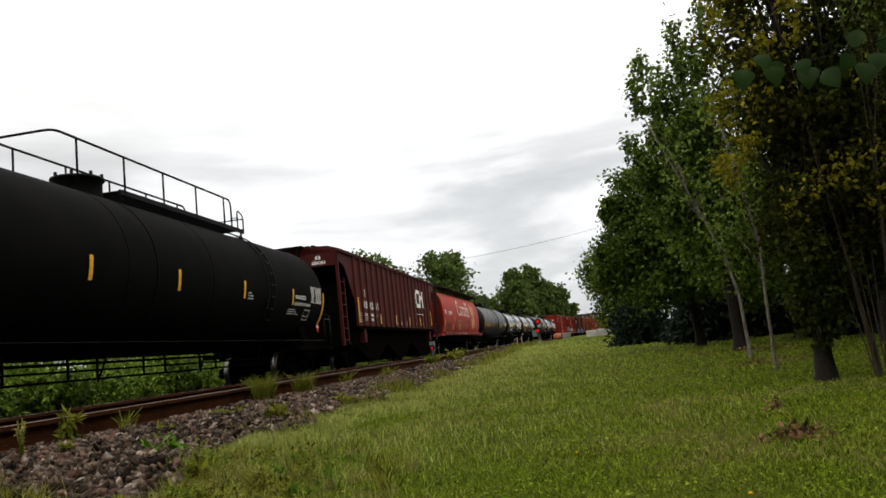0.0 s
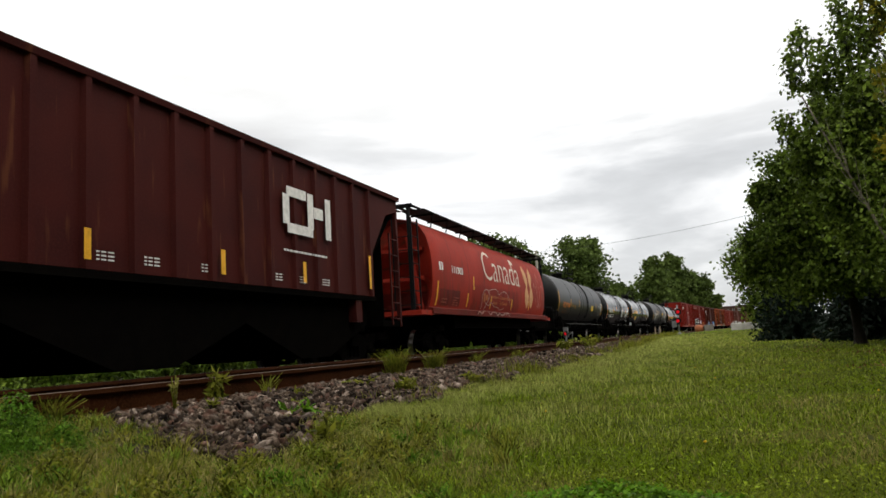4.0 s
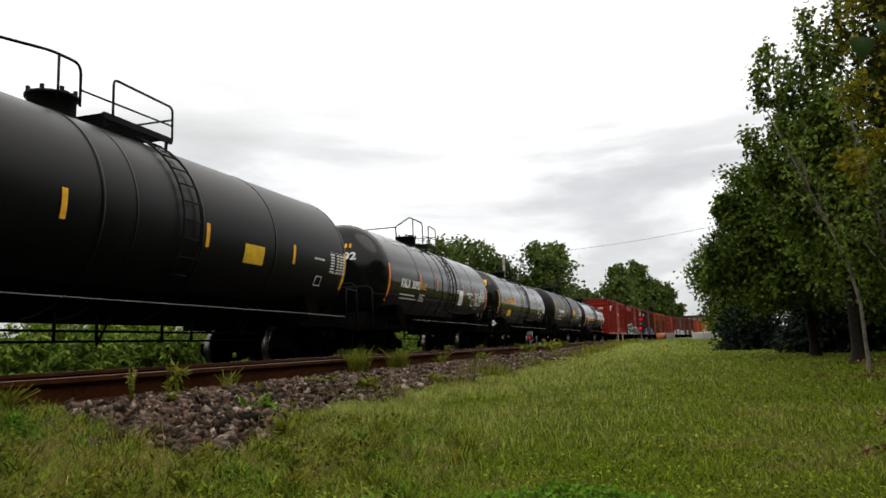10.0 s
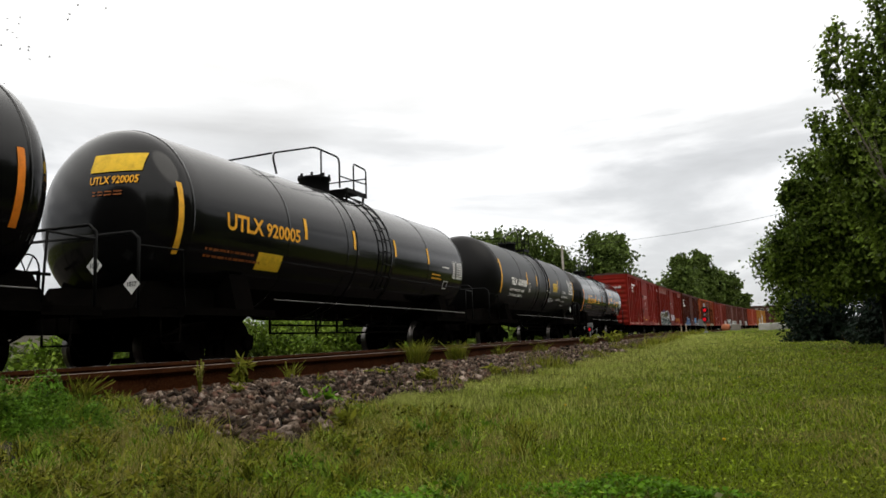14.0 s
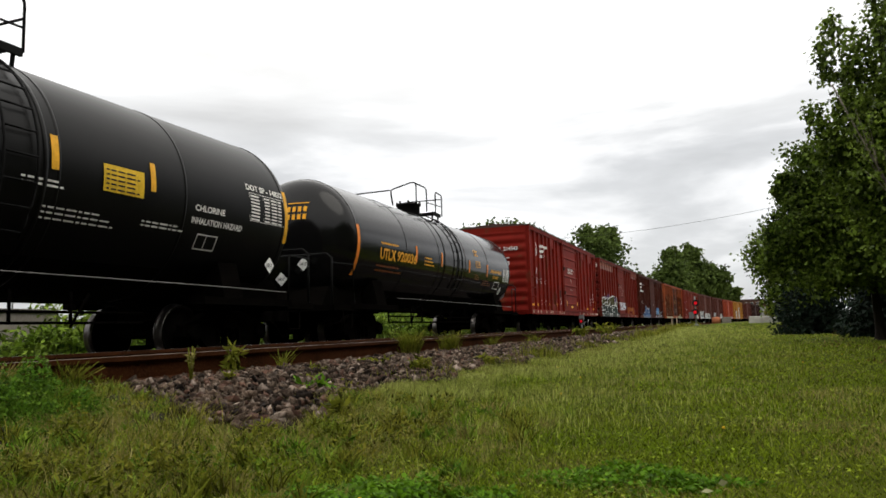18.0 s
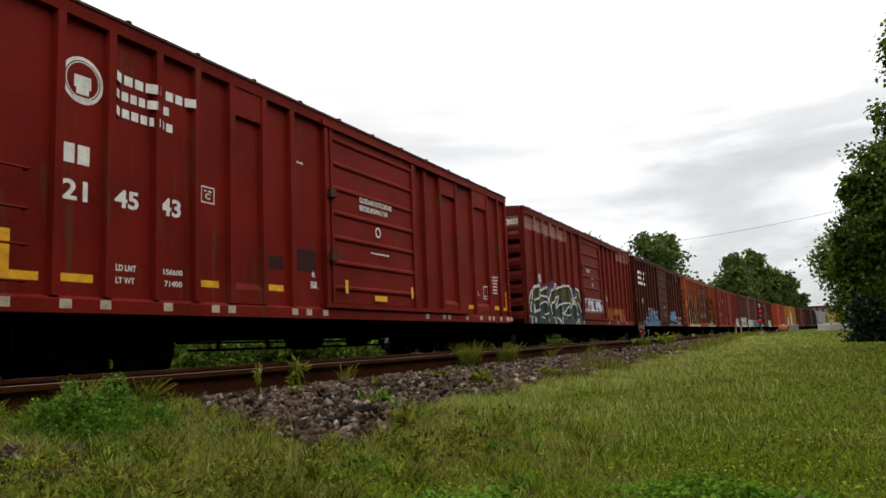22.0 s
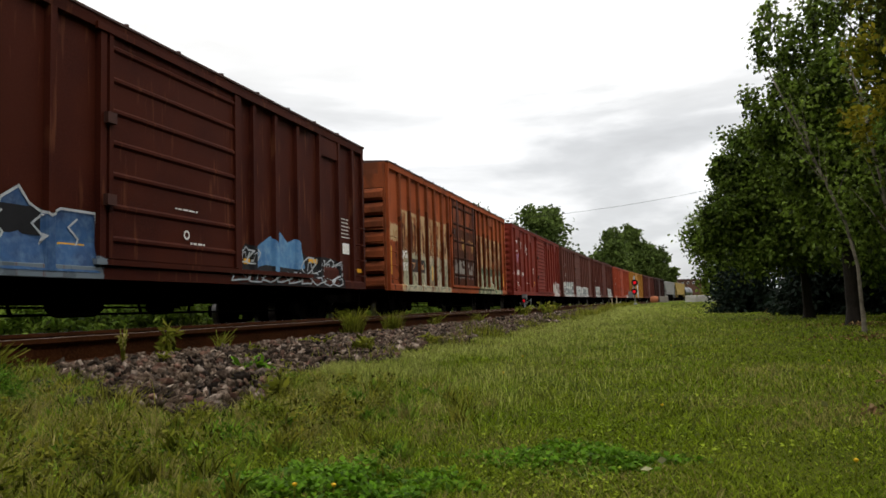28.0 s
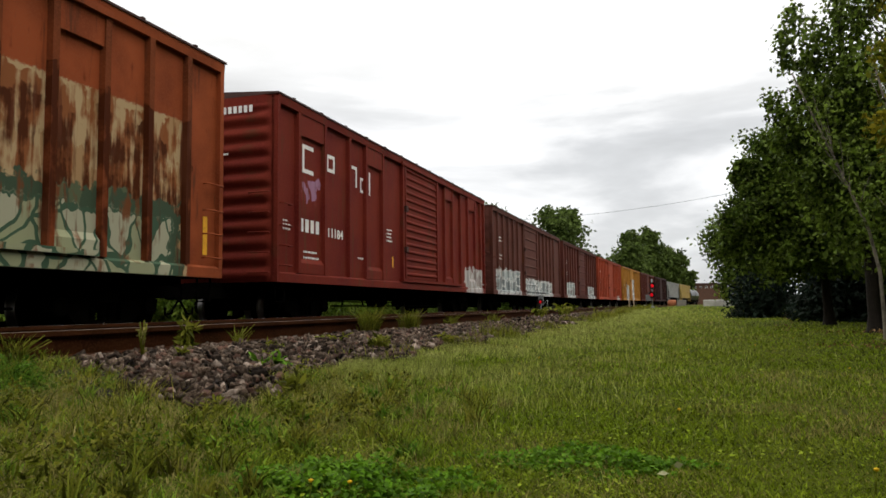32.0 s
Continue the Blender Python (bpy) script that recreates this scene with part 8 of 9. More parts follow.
for lo, hi, wide, tall, material, label in ((0, 0.36, 0.009, 0.07, M_TUFT, "fresh green tufts of lance-shaped leaves"), (0.36, 0.62, 0.0065, 0.1, M_WEED, "yellow-green tufts of long narrow leaves"), (0.62, 0.8, 0.013, 0.055, M_MOUND, "dark green tufts of broad leaves"), (0.8, 1.0, 0.004, 0.085, M_DRYGRASS, "pale dry grass tufts among the weeds")):
    sel = (tone >= lo) & (tone < hi)
    q = sel.sum()
    tagged(part("weed_tufts", blades("weed_tufts", bx[sel], by[sel], tall * big[sel] * rng.uniform(0.4, 1.0, q), wide * big[sel] * rng.uniform(0.6, 1.2, q), rng.uniform(0.15, 1.4, q), material)), label, "weeds", kind="stuff")
# paler seeding grass along the edge of the stones
n = 90000
s_ = np.maximum(1.2, 3.6 + 38 * rng.uniform(0, 1, n) ** 2.1 + rng.normal(0, 0.7, n))
o_ = edge_of_gravel(s_) + 0.06 + rng.exponential(0.5 + 0.03 * s_)
pp = np.array([on_line(a, b)[:2] for a, b in zip(s_, o_)])
sel = (rng.uniform(size=n) < 0.5 + 1.5 * patchy(pp[:, 0], pp[:, 1], 1.9, 41.0)) & ~in_gravel(pp[:, 1], across(pp[:, 0], pp[:, 1]))
q = sel.sum()
tagged(part("seeding_grass", blades("seeding_grass", pp[sel, 0], pp[sel, 1], rng.uniform(0.03, 0.075, q), rng.uniform(0.0016, 0.0034, q) * (0.6 + 0.14 * s_[sel]), rng.uniform(0.1, 0.9, q), M_SEED)), "pale seeding grass along the lawn's edge", "grass", kind="stuff")
# rough grass on the far lawn edge and along the sidings
n = 26000
s_, o_ = 3 + 60 * rng.uniform(0, 1, n) ** 1.3, rng.normal(0, 1, n)
o_ = np.where(rng.uniform(size=n) < 0.55, edge_of_gravel(s_) + 0.1 + 0.18 * o_, np.where(rng.uniform(size=n) < 0.6, 3.3 + 0.4 * o_, 5.7 + 0.09 * o_))
keep = (o_ > 5.7) | (o_ < 3.9) | (s_ > 16)
pp = np.array([on_line(a, b)[:2] for a, b in zip(s_[keep], o_[keep])])
far = s_[keep]
clump = np.clip(patchy(pp[:, 0], pp[:, 1], 1.1, 5.0) * 2.2, 0, 1)
sel = clump > 0.08
tagged(part("trackside_grass", blades("trackside_grass", pp[sel, 0], pp[sel, 1], (0.06 + 0.16 * rng.uniform(0, 1, sel.sum())) * clump[sel] * (1 + far[sel] * 0.012), 0.004 * (1 + far[sel] * 0.09), rng.uniform(0.1, 0.7, sel.sum()), M_WEED)), "rough tufts of weeds and grass beside the rails", "weeds", kind="stuff")


def clover_bed(cx, cy, rx, ry, n, tall, material, label, size=0.02):
    a, k = rng.uniform(0, 2 * math.pi, n), rng.uniform(0, 1, n) ** 0.5
    k *= 1 + 0.25 * np.sin(3 * a + cx) + 0.15 * np.sin(7 * a)
    px, py = cx + rx * k * np.cos(a), cy + ry * k * np.sin(a)
    z = ground_z(px, py) + tall * np.clip(1.15 - k * k, 0.15, 1) * rng.uniform(0.2, 1, n) * np.clip(0.75 + 1.3 * patchy(px, py, 9.0, cx), 0.15, 1.4)
    tagged(part("clover_patch", leaves("clover_patch", np.stack([px, py, z], 1), size * rng.uniform(0.6, 1.3, n), material, 0.8, 0.1, 0.55)), label, "clover", kind="stuff")


clover_bed(-0.80, 1.72, 0.34, 0.2, 5200, 0.06, M_CLOVER, "lush bright green clover patch in the lawn", 0.017)
clover_bed(-0.28, 2.12, 0.3, 0.16, 2200, 0.04, M_CLOVER, "low clover patch in the lawn", 0.016)
clover_bed(-2.88, 2.34, 0.46, 0.32, 17000, 0.19, M_MOUND, "dense mound of fine bright green weeds", 0.016)
n = 5200
a, k = rng.uniform(0, 2 * math.pi, n), rng.uniform(0, 1, n) ** 0.5
px, py = -2.88 + 0.52 * k * np.cos(a), 2.34 + 0.36 * k * np.sin(a)
tagged(part("feathery_weeds", blades("feathery_weeds", px, py, rng.uniform(0.06, 0.2, n) * np.clip(1.2 - k * k, 0.2, 1), rng.uniform(0.0014, 0.003, n), rng.uniform(0.1, 0.7, n), M_MOUND)), "feathery green stems rising from the mound", "weeds", kind="stuff")
n = 2600
a, k = rng.uniform(0, 2 * math.pi, n), rng.uniform(0, 1, n) ** 0.6
px, py = -2.5 + 0.26 * k * np.cos(a), 2.3 + 0.2 * k * np.sin(a)
tagged(part("straw_mound", blades("straw_mound", px, py, rng.uniform(0.02, 0.09, n) * np.clip(1.2 - k * k, 0.3, 1), rng.uniform(0.0015, 0.0035, n), rng.uniform(0.6, 2.6, n), M_DRYGRASS)), "mound of pale matted straw", "dry grass", kind="stuff")


# ---- single weeds on the ballast ----
def weed(x, y, height, spread, n, leaf, material, label, stalks=5, grassy=False):
    z = gz0(x, y)
    ob = tagged(new("weed"), label, "weed", "weeds on the ballast")
    ob.matrix_basis = Matrix.Translation((x, y, z))
    g = Geo()
    pts = []
    for i in range(stalks):
        a, k = rng.uniform(0, 6.28), rng.uniform(0.2, 1)
        top = (spread * k * math.cos(a), spread * k * math.sin(a), height * rng.uniform(0.65, 1.0))
        mid = (top[0] * 0.4, top[1] * 0.4, top[2] * 0.55)
        g.tube([(0, 0, -0.02), mid, top], 0.0028 if grassy else 0.004, 5)
        for t in rng.uniform(0.15, 1, max(1, n // stalks)):
            b = mid if t < 0.5 else top
            q = (0, 0, 0) if t < 0.5 else mid
            f = t * 2 if t < 0.5 else t * 2 - 1
            pts.append([q[j] + (b[j] - q[j]) * f for j in range(3)])
    each("stem", g, M_WEED, ob)
    pts = np.array(pts)
    if grassy:
        m = len(pts)
        part("foliage", blades("foliage", pts[:, 0] * 0.5, pts[:, 1] * 0.5, height * rng.uniform(0.4, 1.0, m), np.full(m, 0.006), rng.uniform(0.2, 0.9, m), material, np.zeros(m)), ob)
    else:
        part("foliage", leaves("foliage", pts, leaf * rng.uniform(0.6, 1.3, len(pts)), material, 0.34, 0.15, 0.35), ob)
    return ob


for w in ((-3.50, 4.62, 0.26, 0.10, 70, 0.085, M_WEED, "leafy green weed standing by the rail", 4), (-3.48, 5.25, 0.2, 0.16, 60, 0.06, M_WEED, "thin weeds by the rail foot", 7, True),
          (-3.14, 3.76, 0.26, 0.05, 30, 0.04, M_DRYGRASS, "dry flower stalks standing on the stones", 4), (-3.5, 7.95, 0.36, 0.34, 620, 0.08, M_WEED, "tall green grass tuft by the rail", 10, True), (-3.45, 9.1, 0.32, 0.32, 480, 0.08, M_WEED, "tall green grass tuft by the rail", 10, True),
          (-2.46, 5.75, 0.13, 0.16, 150, 0.075, M_WEED, "low yellow-green leafy weed", 8), (-2.42, 4.02, 0.08, 0.13, 110, 0.07, M_CLOVER, "low dark green weed on the stones", 8), (-2.95, 5.0, 0.07, 0.15, 90, 0.05, M_WEED, "pale weed among the stones", 8),
          (-3.05, 6.15, 0.09, 0.2, 110, 0.05, M_WEED, "yellow-green weed among the stones", 9), (-2.7, 4.55, 0.06, 0.12, 60, 0.05, M_WEED, "small weed among the stones", 6), (-3.0, 3.95, 0.1, 0.08, 40, 0.05, M_WEED, "small weed among the stones", 5),
          (-3.55, 11.3, 0.22, 0.3, 120, 0.09, M_WEED, "green weeds by the rail", 9, True), (-3.4, 13.5, 0.2, 0.3, 120, 0.09, M_WEED, "green weeds by the rail", 9, True), (-3.3, 17.5, 0.3, 0.35, 160, 0.12, M_WEED, "green weeds by the rail", 10), (-3.2, 20.5, 0.35, 0.5, 200, 0.14, M_WEED, "yellowish weeds at the lawn's edge", 12),
          (-3.6, 3.25, 0.22, 0.3, 150, 0.08, M_WEED, "wispy grass tuft before the rail", 12, True), (-3.55, 2.75, 0.24, 0.3, 150, 0.08, M_DRYGRASS, "wispy seeding grass before the rail", 12, True), (-2.85, 2.45, 0.12, 0.3, 220, 0.08, M_DRYGRASS, "matted straw-coloured grass tuft", 12, True),
          (-2.2, 6.9, 0.12, 0.2, 110, 0.07, M_WEED, "leafy weed at the lawn's edge", 8), (-1.75, 3.1, 0.1, 0.15, 60, 0.07, M_WEED, "leafy weed at the lawn's edge", 6)):
    weed(*w)

# ---- dandelions and fallen leaves ----
M_DANDELION = mat("dandelion_yellow", (0.7, 0.42, 0.01), 0.6, 0, scale=20)
for i, (x, y) in enumerate(((0.38, 1.98), (-0.82, 1.56), (-0.73, 1.57), (-0.05, 2.9), (-0.9, 4.1), (0.9, 5.0), (-1.4, 6.3), (0.6, 7.6), (-0.2, 8.4), (1.1, 9.0), (-1.0, 5.2), (0.0, 6.6))):
    z = gz0(x, y)
    ob = tagged(new("dandelion"), "small yellow dandelion flower in the lawn", "flower", "dandelions in the lawn")
    ob.matrix_basis = Matrix.Translation((x, y, z))
    g = Geo()
    g.tube([(0, 0, 0), (0.004, 0, 0.05)], 0.0016, 5)
    part("stem", g.make("stem", M_WEED), ob)
    g = Geo()
    g.lathe([(-0.003, 0.002), (0.0, 0.0055), (0.003, 0.0062), (0.005, 0.003), (0.006, 0)], (0.004, 0, 0.05), "z", 9)
    part("flower_head", g.make("flower_head", M_DANDELION), ob)


def leaf_heap(x, y, r, n, tall, label):
    a, k = rng.uniform(0, 6.28, n), rng.uniform(0, 1, n)
    px, py = x + r * k * np.cos(a), y + r * 0.6 * k * np.sin(a)
    tagged(part("leaf_heap", leaves("leaf_heap", np.stack([px, py, ground_z(px, py) + 0.02 + tall * (1 - k) * rng.uniform(0, 1, n)], 1), 0.034 * rng.uniform(0.5, 1.3, n), M_DEAD, 0.5, 0, 0.25)), label, "dead leaves", kind="stuff")


leaf_heap(0.78, 3.02, 0.16, 150, 0.04, "small heap of dry brown leaves on the lawn")
leaf_heap(0.96, 3.98, 0.05, 50, 0.07, "dry brown leaves caught on a stub")
leaf_heap(1.42, 12.2, 0.2, 60, 0.25, "withered brown sprig on the lawn")
leaf_heap(1.9, 8.2, 0.7, 260, 0.04, "litter of dry leaves under the trees")
leaf_heap(2.5, 11.0, 0.9, 260, 0.04, "litter of dry leaves under the trees")
M_FALLEN = mat("fallen_leaf_pale", (0.26, 0.26, 0.13), 0.7, 0, scale=12)
for x, y in ((-0.03, 1.97), (-0.06, 1.86), (0.5, 2.9)):
    ob = tagged(part("fallen_leaf", leaves("fallen_leaf", np.array([[0.0, 0.0, 0.045]]), np.array([0.03]), M_FALLEN, 0.6, 0, 0.3)), "single pale fallen leaf on the grass", "leaf", "fallen leaves on the lawn")
    ob.matrix_basis = Matrix.Translation((x, y, gz0(x, y)))

# ---- trees beside the lawn ----
z = gz0(2.2, 11.4)


def plume(root, tip, r, n):
    """Clumps along one upswept branch, tapering to its tip."""
    return [tuple(root[j] + (tip[j] - root[j]) * k + rng.normal() * 0.05 for j in range(3)) + (r * (1.25 - 0.8 * k),) * 2 + (r * (1.5 - 0.8 * k), 15) for k in (np.arange(n) + 0.6) / n]


up_limbs = []
for tip, r in (((1.36, 11.3, 4.12), 0.2), ((1.16, 11.2, 3.2), 0.22), ((1.62, 11.5, 4.55), 0.22), ((2.16, 11.6, 5.0), 0.24), ((2.4, 11.3, 4.7), 0.3), ((2.75, 11.6, 5.3), 0.3), ((1.9, 11.1, 4.2), 0.28), ((1.55, 11.0, 3.3), 0.26), ((2.2, 10.9, 3.6), 0.34), ((2.9, 11.0, 4.2), 0.36), ((1.35, 11.3, 2.5), 0.2), ((1.95, 11.9, 3.5), 0.3)):
    up_limbs += plume((2.3, 11.45, 1.3 + 0.25 * (tip[2] - 3)), tip, r, 13)
tree("poplar", "tall young poplar with fluttering grey-green leaves", [(2.45, 11.4, z), (2.42, 11.4, 1.2), (2.3, 11.5, 2.4), (2.25, 11.6, 3.4), (2.3, 11.7, 4.6)], 0.1, 0.02,
     up_limbs + [(2.45, 11.3, 2.2, 0.5, 0.5, 0.8, 120), (2.5, 11.0, 1.25, 0.45, 0.4, 0.5, 70)], 9, 0.072, M_POPLAR, M_BARK, 30, 0.42, 0.35, 0.8, group="trees beside the lawn")
z = gz0(1.9, 16.5)
tree("maple", "broad green deciduous tree with a low crown", [(2.75, 16.6, z), (2.7, 16.6, 1.0), (2.6, 16.6, 2.2), (2.5, 16.6, 3.4)], 0.1, 0.025,
     [(2.1, 16.5, 3.0, 0.9, 0.9, 0.95, 190), (1.5, 16.4, 2.1, 0.6, 0.8, 0.85, 140), (2.7, 16.2, 2.1, 1.0, 0.9, 1.1, 170), (2.1, 16.2, 1.3, 1.0, 0.9, 0.6, 120), (1.02, 16.6, 1.7, 0.3, 0.5, 0.6, 40), (1.25, 16.4, 3.0, 0.25, 0.3, 0.4, 24)], 56, 0.092, M_MAPLE, M_BARK, 26, 0.15, 0.3, 0.75, group="trees beside the lawn")
tree("maple", "large dark deciduous tree behind the lawn's edge", [(4.6, 15.0, gz0(4.6, 15)), (4.5, 15, 1.5), (4.4, 15, 3.2), (4.3, 15, 5.0)], 0.12, 0.03,
     [(4.2, 15.0, 2.8, 1.8, 1.5, 1.5, 170), (3.2, 14.4, 2.6, 1.0, 1.0, 1.4, 120), (5.4, 14.2, 2.8, 1.4, 1.4, 1.8, 120), (4.0, 14.2, 1.2, 1.5, 1.0, 0.8, 120)], 30, 0.12, M_MAPLE, M_BARK, 26, 0.17, 0.3, 0.75, group="trees beside the lawn")
tree("maple", "dark deciduous tree shading the garden bed", [(4.0, 10.2, gz0(4, 10.2)), (4.0, 10.2, 1.3), (3.9, 10.2, 3.0), (3.8, 10.2, 5.2)], 0.1, 0.025,
     [(3.7, 10.4, 2.6, 1.1, 1.1, 1.4, 130), (3.3, 10.6, 4.6, 0.8, 0.8, 1.4, 26), (4.6, 9.6, 3.0, 1.4, 1.3, 2.0, 110), (3.2, 11.4, 1.6, 0.7, 0.7, 0.8, 60)], 30, 0.10, M_MAPLE, M_BARK, 26, 0.17, 0.3, 0.75, group="trees beside the lawn")
z = gz0(1.75, 5.65)
col = [(1.76, 5.62, 0.2, 0.1, 0.12, 0.14, 26), (1.78, 5.65, 0.4, 0.18, 0.2, 0.2, 50), (1.82, 5.68, 0.62, 0.24, 0.26, 0.28, 60), (1.92, 5.85, 1.05, 0.36, 0.35, 0.45, 120), (2.0, 5.9, 1.8, 0.52, 0.4, 0.7, 190), (2.05, 5.9, 2.8, 0.58, 0.45, 0.9, 180), (2.65, 5.8, 1.6, 0.45, 0.4, 1.0, 170), (3.15, 5.95, 1.8, 0.5, 0.45, 1.3, 170)]
for cx, cy, z0, z1, n in ((1.5, 5.75, 0.7, 4.6, 20), (1.72, 5.6, 0.8, 4.9, 22), (2.0, 5.7, 0.7, 4.8, 22), (2.3, 5.8, 0.8, 4.4, 18), (2.62, 5.6, 0.6, 3.9, 16), (2.95, 5.9, 0.6, 3.6, 16), (3.35, 5.8, 0.9, 3.4, 12)):
    for i in range(n):
        k = (i + rng.uniform(0, 1)) / n
        wide = 0.35 + 0.65 * min(1, k * 2.5)
        col.append((1.95 + (cx - 1.95) * wide + rng.uniform(-0.14, 0.14), cy + rng.uniform(-0.25, 0.25), z0 + (z1 - z0) * k, 0.14, 0.14, 0.26, 14 if k < 0.35 else 8))
# yellowing leaves kept very dark: the crown's inner shade is in their colour
tree("columnar_tree", "dense upright tree with yellowing leaves, crown shade in their dark colour", [(1.75, 5.65, z), (1.77, 5.66, 0.25), (1.82, 5.7, 1.2), (1.85, 5.7, 2.4), (1.9, 5.7, 4.4)], 0.06, 0.02,
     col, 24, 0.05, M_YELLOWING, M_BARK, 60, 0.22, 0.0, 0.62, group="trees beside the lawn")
columnar = bpy.data.objects["columnar_tree"]
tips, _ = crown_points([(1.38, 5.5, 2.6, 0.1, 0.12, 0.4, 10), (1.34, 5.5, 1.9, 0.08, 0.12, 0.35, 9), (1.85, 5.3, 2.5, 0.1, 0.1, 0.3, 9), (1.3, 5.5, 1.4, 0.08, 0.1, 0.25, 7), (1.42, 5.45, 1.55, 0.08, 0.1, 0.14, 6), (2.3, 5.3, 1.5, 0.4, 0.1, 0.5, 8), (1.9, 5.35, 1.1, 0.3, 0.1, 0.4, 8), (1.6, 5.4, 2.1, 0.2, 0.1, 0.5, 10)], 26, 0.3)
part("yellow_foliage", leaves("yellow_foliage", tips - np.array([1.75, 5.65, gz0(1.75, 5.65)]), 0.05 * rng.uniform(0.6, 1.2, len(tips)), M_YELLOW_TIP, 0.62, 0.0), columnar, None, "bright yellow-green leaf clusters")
# dead, leafless shrub standing in it
M_DRYTWIG = mat("dry_twigs", (0.06, 0.045, 0.03), 0.9, 0, (0.03, 0.022, 0.016), (0.11, 0.085, 0.06), 6)
ob = tagged(new("dead_shrub"), "leafless dry shrub of thin upright twigs", "shrub")
ob.matrix_basis = Matrix.Translation((2.1, 5.5, gz0(2.1, 5.5)))
for i in range(16):
    a, k, top = rng.uniform(-0.3, 0.3), rng.uniform(-0.12, 0.12), rng.uniform(1.6, 3.1)
    g = Geo()
    x1, bow = a - 0.2 * rng.uniform(0, 1) + 0.1, rng.uniform(-0.06, 0.06)
    limb(g, [(a * 0.3, k * 0.4, 0), (a * 0.7 + bow, k, top * 0.4), (a + bow, k, top * 0.7), (x1, k + bow, top)], 0.006, 0.002, 4)
    part("twig", g.make("twig", M_DRYTWIG), ob)
# leaning pale stems between them
for trunk, r0, blobs, per in (([(2.1, 9.4, gz0(2.1, 9.4)), (2.08, 9.4, 0.6), (2.0, 9.45, 1.1), (1.72, 9.5, 1.9), (1.45, 9.5, 2.6), (1.3, 9.5, 3.0)], 0.022, [(1.65, 9.5, 2.3, 0.3, 0.3, 0.7, 26), (2.05, 9.4, 1.5, 0.3, 0.3, 0.6, 22)], 14),
                              ([(1.85, 7.35, gz0(1.85, 7.35)), (1.86, 7.35, 0.5), (1.9, 7.4, 1.0), (1.8, 7.4, 1.8), (1.66, 7.4, 2.5)], 0.016, [(1.8, 7.4, 1.9, 0.25, 0.3, 0.7, 26)], 14)):
    tree("birch_sapling", "slender pale-stemmed sapling leaning over the lawn", trunk, r0, 0.008, blobs, per, 0.06, M_POPLAR, M_BARK_PALE, 12, 0.22, 0.3, 0.7, group="saplings beside the lawn")
# twig with large leaves reaching in close to the eye
ob = tree("young_poplar", "young poplar whose large leaves hang near the viewer", [(2.3, 1.2, gz0(2.3, 1.2)), (2.3, 1.2, 0.6), (2.2, 1.25, 1.3), (2.0, 1.3, 1.9)], 0.03, 0.01,
          [(2.1, 1.3, 1.5, 0.35, 0.3, 0.4, 16)], 10, 0.075, M_POPLAR, M_BARK, 8, 0.3, 0.3, 0.85, group="trees beside the lawn")
g = Geo()
limb(g, [(-0.1, 0.05, 1.15), (-0.8, 0.18, 1.1), (-1.45, 0.24, 1.02), (-1.92, 0.25, 0.95)], 0.003, 0.001, 6)
part("branch", g.make("branch", M_BARK), ob)
NEAR_LEAF = leafy("near_leaves", (0.022, 0.045, 0.01), (0.014, 0.03, 0.008), (0.06, 0.085, 0.04), 0.3, 0.6, 0.8, 9, 0.05)
heart = [(0.0, 0.0), (0.16, 0.3), (0.34, 0.42), (0.58, 0.36), (0.82, 0.17), (1.0, 0.0)]
for i, (lx, ly, lz) in enumerate([(0.39, 1.45, 0.83), (0.42, 1.44, 0.85), (0.45, 1.46, 0.84), (0.44, 1.43, 0.82), (0.5, 1.45, 0.83), (0.52, 1.47, 0.82), (0.54, 1.44, 0.8), (0.57, 1.46, 0.81), (0.59, 1.45, 0.83), (0.6, 1.43, 0.8), (0.62, 1.47, 0.88), (0.64, 1.45, 0.82), (0.67, 1.46, 0.86), (0.7, 1.44, 0.83)]):
    s_, w = 0.046 * rng.uniform(0.8, 1.15), rng.uniform(-0.7, 0.7)
    d = Vector((math.sin(w) * 0.7, rng.uniform(-0.3, 0.3), -1)).normalized()
    sd = d.cross(Vector((rng.uniform(-0.5, 0.5), 1, rng.uniform(-0.2, 0.5)))).normalized()
    up = d.cross(sd)
    g = Geo()
    o = Vector((lx - 2.3, ly - 1.2, lz - gz0(2.3, 1.2)))
    for a, hw in heart:
        q = o + d * s_ * a + up * s_ * 0.12 * math.sin(a * 3)
        g.v += [tuple(q - sd * s_ * hw + up * s_ * hw * 0.3), tuple(q), tuple(q + sd * s_ * hw + up * s_ * hw * 0.3)]
    for j in range(len(heart) - 1):
        g.face((3 * j, 3 * j + 1, 3 * j + 4, 3 * j + 3), 0, True)
        g.face((3 * j + 1, 3 * j + 2, 3 * j + 5, 3 * j + 4), 0, True)
    part("leaf", g.make("leaf", NEAR_LEAF), ob)


